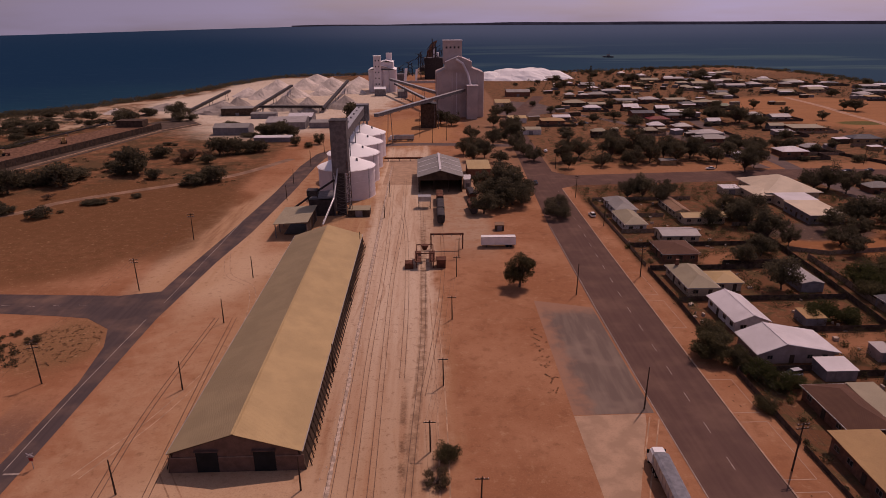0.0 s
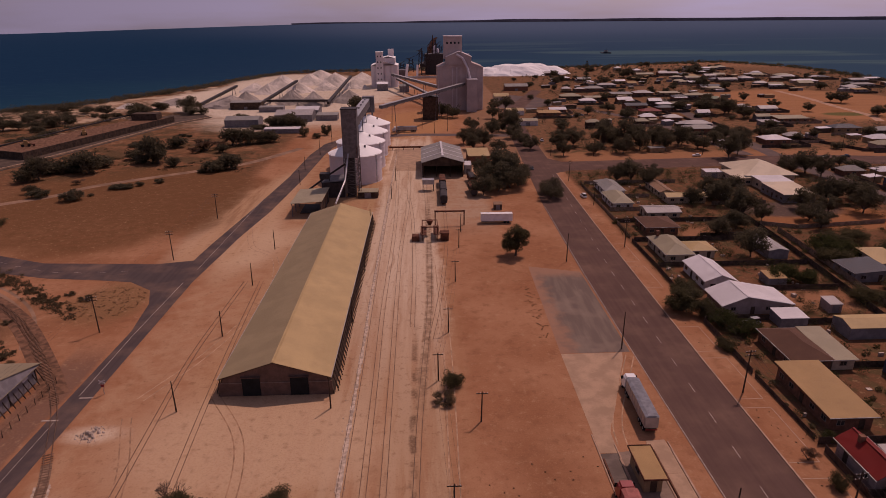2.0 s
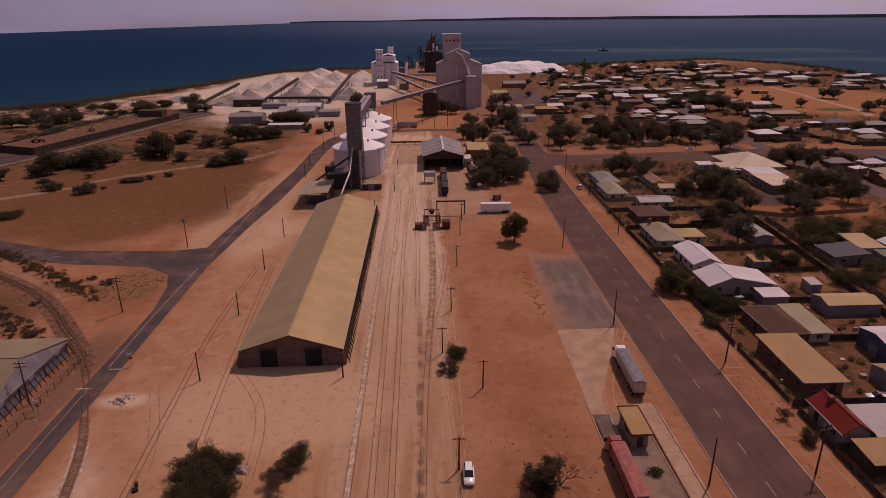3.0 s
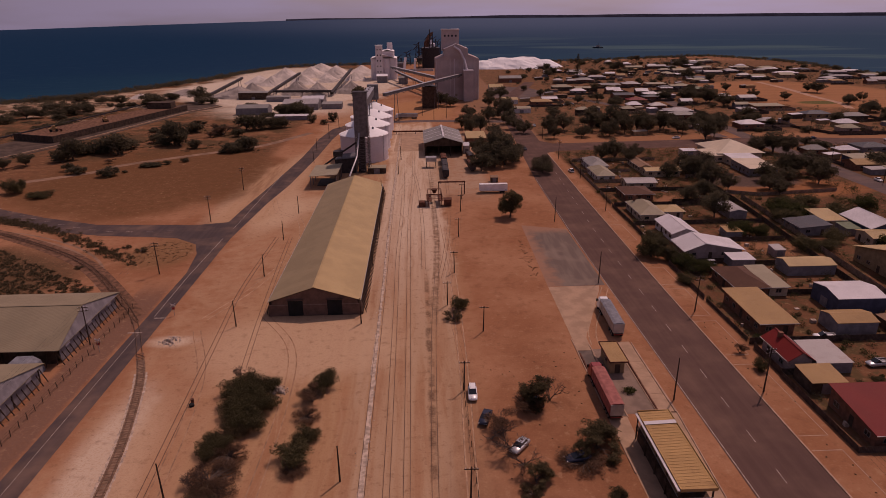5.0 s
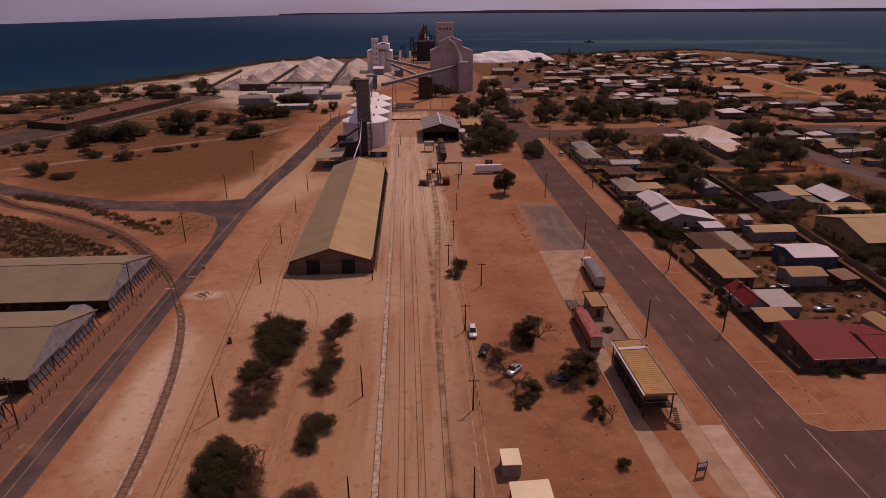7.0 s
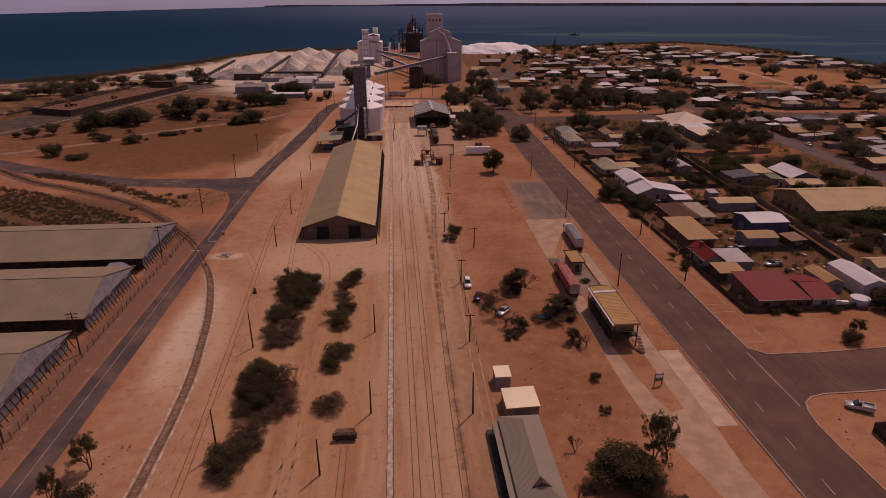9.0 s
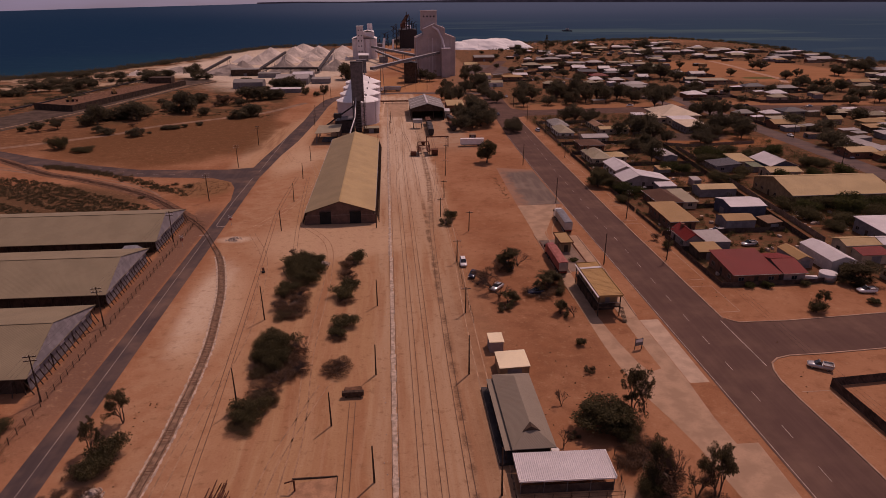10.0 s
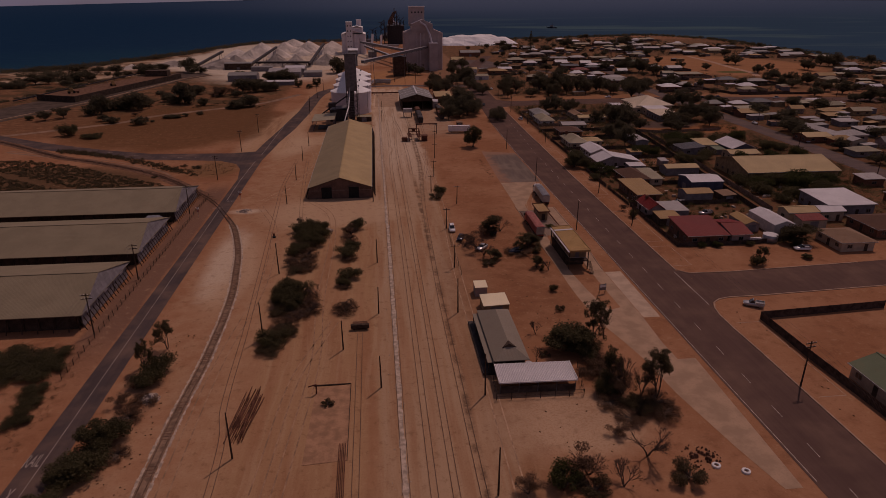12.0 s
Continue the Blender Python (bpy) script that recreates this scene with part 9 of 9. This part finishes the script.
poles(make_pole(9.8, 2, "tall timber power pole with two crossarms"), TALL, 8, "power poles")
poles(make_pole(9.3, 0, "tall bare street light pole"), [(41.4, 50), (41.5, 161), (42.2, 106), (67, 318), (90, 316), (150, 316), (230, 320), (280, 322), (310, 300)], 0, "street poles")
poles(make_pole(16, 0, "tall slender lighting mast"), [(5, 395), (14, 402), (-3, 415)], 0, "lighting masts")


def wires(label, spots, h):
    ob = thing("power_line", label, "power line")
    for (ax, ay), (bx, by) in zip(spots, spots[1:]):
        for s in (-0.9, 0, 0.9):
            pts = []
            for k in range(7):
                u = k / 6
                pts.append((ax + (bx - ax) * u + s, ay + (by - ay) * u, h - 3.2 * u * (1 - u)))
            part("wire", Mesh().tube(pts, 0.014, 3), DARK_STEEL, ob)
    return ob


wires("sagging power wires along the west road", [(-81, -110), (-81, -50), (-81, -2.7), (-81.3, 25.8), (-82.2, 78.5), (-82.2, 120), (-82.2, 169), (-81.6, 213)], 9.4)
wires("sagging power wires along the main road", [(57, -110), (57.6, -36.6), (59.9, 51.7), (61.2, 87.2), (63.4, 173), (65.8, 222), (64.5, 262)], 9.4)
wires("sagging telegraph wires along the yard", [(0.2, 25), (1.4, 55.5), (0, 94.5), (3, 116), (6.2, 147), (8.8, 175.4), (10.4, 192.1)], 6.4)

# roadside fence along the bulk stores
ff = Mesh()
for k in range(46):
    y = -20 + k * 2.6
    ff.beam((-80.2, y, 0), (-80.2 + rr.uniform(-0.1, 0.1), y, 1.5), 0.1)
    if k:
        for z in (0.5, 1.0, 1.4):
            ff.beam((-80.2, y - 2.6, z), (-80.2, y, z), 0.03)
solo("wire_fence", ff, TIMBER, "old post and wire fence before the bulk stores", "fence")
fg = Mesh()
for k in range(40):
    y = 20 + k * 3.0
    if y < 62:
        fg.beam((1.5 - 0.02 * k, y, 0), (1.5 - 0.02 * k, y, 1.3), 0.09)
        for z in (0.6, 1.2):
            fg.beam((1.5, y, z), (1.5, y + 3, z), 0.03)
solo("wire_fence", fg, TIMBER, "leaning post and wire fence beside the tracks", "fence")
tm = thing("tarped_machine", "dark tarpaulin-covered machine beside the bulk store", "machine", -90, 66.3)
part("cover", Mesh().prism([(-3.5, 0), (3.5, 0), (3.0, 2.4), (1.5, 3.4), (-1.8, 3.3), (-3.2, 2.0)], -1.8, 1.8), TARP_G, tm)
part("wheel", Mesh().cyl(0, 0, -1.9, 1.9, 0.6, 0.6, 12), BLACK, tm).matrix_basis = pose(-2.5, 0, 0.6, 90, 0, 0)

# ---------------------------------------------------------------- vehicles


def loft(m, rows):
    """Closed rings of equal length, joined into a body."""
    n = len(rows[0])
    k = len(m.v)
    for r in rows:
        m.v += r
    for i in range(len(rows) - 1):
        m.f += [(k + i * n + j, k + i * n + (j + 1) % n, k + (i + 1) * n + (j + 1) % n, k + (i + 1) * n + j) for j in range(n)]
    m.f += [tuple(range(k, k + n))[::-1], tuple(range(k + (len(rows) - 1) * n, k + len(rows) * n))]
    return m


def ring(y, w, z0, z1, chamfer=0.12):
    return [(-w + chamfer, y, z0), (w - chamfer, y, z0), (w, y, z0 + chamfer), (w, y, z1 - chamfer), (w - chamfer, y, z1), (-w + chamfer, y, z1), (-w, y, z1 - chamfer), (-w, y, z0 + chamfer)]


def car(x, y, turn, paint, label, style="sedan", z=0.03):
    """A parked car, its nose towards +y before the turn."""
    ob = thing("car" if style != "ute" else "utility_truck", label, "car", x, y, z, turn)
    b = Mesh()
    loft(b, [ring(-2.25, 0.72, 0.45, 0.85), ring(-2.1, 0.86, 0.28, 0.98), ring(-1.0, 0.9, 0.25, 1.0), ring(1.0, 0.9, 0.25, 0.98), ring(1.9, 0.86, 0.28, 0.86), ring(2.25, 0.7, 0.42, 0.72)])
    part("body", b, paint, ob, "", True)
    r = Mesh()
    y0, y1, top = {"sedan": (-1.55, 1.05, 1.45), "wagon": (-2.1, 1.0, 1.75), "ute": (-0.3, 1.1, 1.65)}[style]
    loft(r, [ring(y0, 0.78, 0.9, 0.98, 0.03), ring(y0 + 0.45 if style != "wagon" else y0 + 0.15, 0.66, 0.92, top, 0.08), ring(y1 - 0.75, 0.66, 0.92, top, 0.08), ring(y1, 0.76, 0.9, 0.98, 0.03)])
    part("cabin_glass", r, GLASS, ob)
    part("roof", Mesh().box(-0.6, (y0 + 0.5 if style != "wagon" else y0 + 0.2), top - 0.03, 0.6, y1 - 0.8, top + 0.04), paint, ob)
    if style == "ute":
        part("tray", Mesh().box(-0.88, -2.3, 0.95, 0.88, -2.22, 1.3).box(-0.88, -0.45, 0.95, 0.88, -0.37, 1.3).box(-0.88, -2.22, 0.95, -0.8, -0.45, 1.3).box(0.8, -2.22, 0.95, 0.88, -0.45, 1.3), GALV, ob)
    for s in (-0.84, 0.64):
        for w in (-1.35, 1.4):
            wh_ = part("wheel", Mesh().cyl(0, 0, 0, 0.22, 0.32, 0.32, 14), BLACK, ob)
            wh_.matrix_basis = pose(s, w, 0.32, 0, 90, 0)
            part("hubcap", Mesh().cyl(0, 0, -0.01, 0.23, 0.18, 0.18, 10), GALV, wh_)
    for s in (-0.6, 0.6):
        part("headlight", Mesh().box(s - 0.16, 2.1, 0.6, s + 0.16, 2.22, 0.74), WHITE, ob)
        part("tail_light", Mesh().box(s - 0.14, -2.24, 0.65, s + 0.14, -2.12, 0.82), CARBODY_R, ob)
    return ob


car(2.9, 53.4, 178, CARBODY_W, "white four-wheel-drive wagon parked by the tracks", "wagon")
car(4.6, 45.5, 160, CARBODY_B, "dark blue sedan parked by thin shrubs")
car(9.6, 37.2, 140, CARBODY_S, "silver sedan parked at an angle on red dirt")
car(18.8, 33.6, 100, CARBODY_B, "dark sedan parked in tree shade")
car(14.5, 50.0, 20, CARBODY_B, "dark car half hidden under a tree", "wagon")
car(67.2, -4.6, 60, CARBODY_S, "laden silver ute parked near the corner", "ute")
car(100.6, 27.0, 85, CARBODY_W, "white ute parked under a tree", "ute")
car(77.0, -46.8, 100, CARBODY_W, "white sedan in a green-roofed house's drive")
car(64.6, 234.5, 5, CARBODY_W, "white wagon parked on the verge", "wagon")
car(54.4, 249, 178, CARBODY_B, "dark car beside the median trees")
car(51.5, 287, 178, CARBODY_B, "dark car on the main road's side")
car(193.5, 208, 175, CARBODY_W, "white car on the back street")
car(192, 160, 175, CARBODY_S, "silver car on the back street")
car(77.5, 116.5, 100, CARBODY_S, "silver car under a yard carport", "wagon")
car(84.5, 71.9, 80, CARBODY_W, "white ute in a back yard", "ute")
car(88.5, 60.0, 95, CARBODY_S, "dusty ute beside a back yard shed", "ute")
for x, y, t in ((210, 303, 90), (222, 304, 92), (262, 297, 98), (278, 295, 98), (70, 362, 0), (100, 455, 90), (112, 458, 90), (118, 463, 90), (145, 312, 90)):
    car(x, y, t, rnd.choice((CARBODY_W, CARBODY_B, CARBODY_S)), "small parked car in the town")


def truck(x, y, turn, cab, tarp, side, label):
    """A tractor unit with a tipping semi-trailer; the nose towards +y."""
    ob = thing("semi_trailer_truck", label, "truck", x, y, 0.05, turn, "grain trucks at the weighbridge")
    c = Mesh()
    loft(c, [ring(6.2, 1.2, 1.0, 3.1), ring(7.6, 1.22, 0.6, 3.2), ring(8.3, 1.2, 0.6, 2.4), ring(8.9, 1.1, 0.6, 1.9)])
    part("cab", c, cab, ob)
    part("windscreen", Mesh().add([(-1.0, 7.66, 3.05), (1.0, 7.66, 3.05), (1.05, 8.3, 2.35), (-1.05, 8.3, 2.35), (-1.0, 7.6, 2.9), (1.0, 7.6, 2.9), (1.0, 8.2, 2.3), (-1.0, 8.2, 2.3)], [(0, 1, 2, 3), (7, 6, 5, 4), (0, 4, 5, 1), (1, 5, 6, 2), (2, 6, 7, 3), (3, 7, 4, 0)]), GLASS, ob)
    part("roof_fairing", Mesh().prism([(-1.1, 3.1), (1.1, 3.1), (0.9, 3.5), (-0.9, 3.5)], 6.2, 7.6), cab, ob)
    part("bull_bar", Mesh().box(-1.1, 8.95, 0.5, 1.1, 9.1, 1.4), GALV, ob)
    part("chassis", Mesh().box(-0.5, -7.2, 0.8, 0.5, 8.4, 1.1), DARK_STEEL, ob)
    t = Mesh()
    t.prism([(-1.2, 1.2), (1.2, 1.2), (1.25, 1.5), (1.25, 3.6), (-1.25, 3.6), (-1.25, 1.5)], -7.4, 5.6)
    tr_ = part("trailer_body", t, side, ob)
    for s in (-1, 1):
        for k in range(9):
            part("side_rib", Mesh().box(s * 1.27 - 0.05, -7.1 + k * 1.55, 1.5, s * 1.27 + 0.05, -6.98 + k * 1.55, 3.6), side, tr_)
    tp = Mesh()
    loft(tp, [[(-1.28, yy, 3.6), (1.28, yy, 3.6), (0.7, yy, 3.78 + (0.06 if k % 2 else 0)), (-0.7, yy, 3.78 + (0.06 if k % 2 else 0))] for k, yy in enumerate([-7.45 + 1.45 * i for i in range(10)])])
    part("tarpaulin", tp, tarp, ob, "stretched load tarpaulin")
    part("tailgate", Mesh().box(-1.2, -7.55, 1.3, 1.2, -7.42, 3.55), GALV, ob)
    part("rear_light_bar", Mesh().box(-1.1, -7.6, 0.85, 1.1, -7.5, 1.05), CARBODY_R, ob)
    part("mirror", Mesh().box(-1.6, 7.7, 2.2, -1.25, 7.8, 2.9), BLACK, ob)
    part("mirror", Mesh().box(1.25, 7.7, 2.2, 1.6, 7.8, 2.9), BLACK, ob)
    for yy in (-6.3, -5.0, -3.7, 4.2, 5.4, 8.0):
        for s in (-1.2, 0.75):
            wh_ = part("wheel", Mesh().cyl(0, 0, 0, 0.45, 0.52, 0.52, 14), BLACK, ob)
            wh_.matrix_basis = pose(s, yy, 0.52, 0, 90, 0)
            part("rim", Mesh().cyl(0, 0, -0.01, 0.46, 0.28, 0.28, 10), GALV, wh_)
    return ob


truck(38.4, 82.2, -2, CARBODY_W, TARP_G, GALV, "white semi-trailer truck with grey tarpaulin near the weighbridge")
truck(28.3, 51.2, 0, CARBODY_R, TARP_R, TARP_R, "red semi-trailer truck with faded red tarpaulin on the weighbridge")
truck(-14, 402, 90, CARBODY_W, TARP_G, GALV, "white semi-trailer truck waiting near the silos")
sh = thing("low_shrub", "small round dark shrub on the paved island", "shrub", 33.8, 53)
part("foliage", leaf_cloud(Mesh(), [(0, 0, 0.5, 1.3, 0.9, 0.6)], 300, 0.3, random.Random(2)).data("foliage"), LEAF_L, sh)
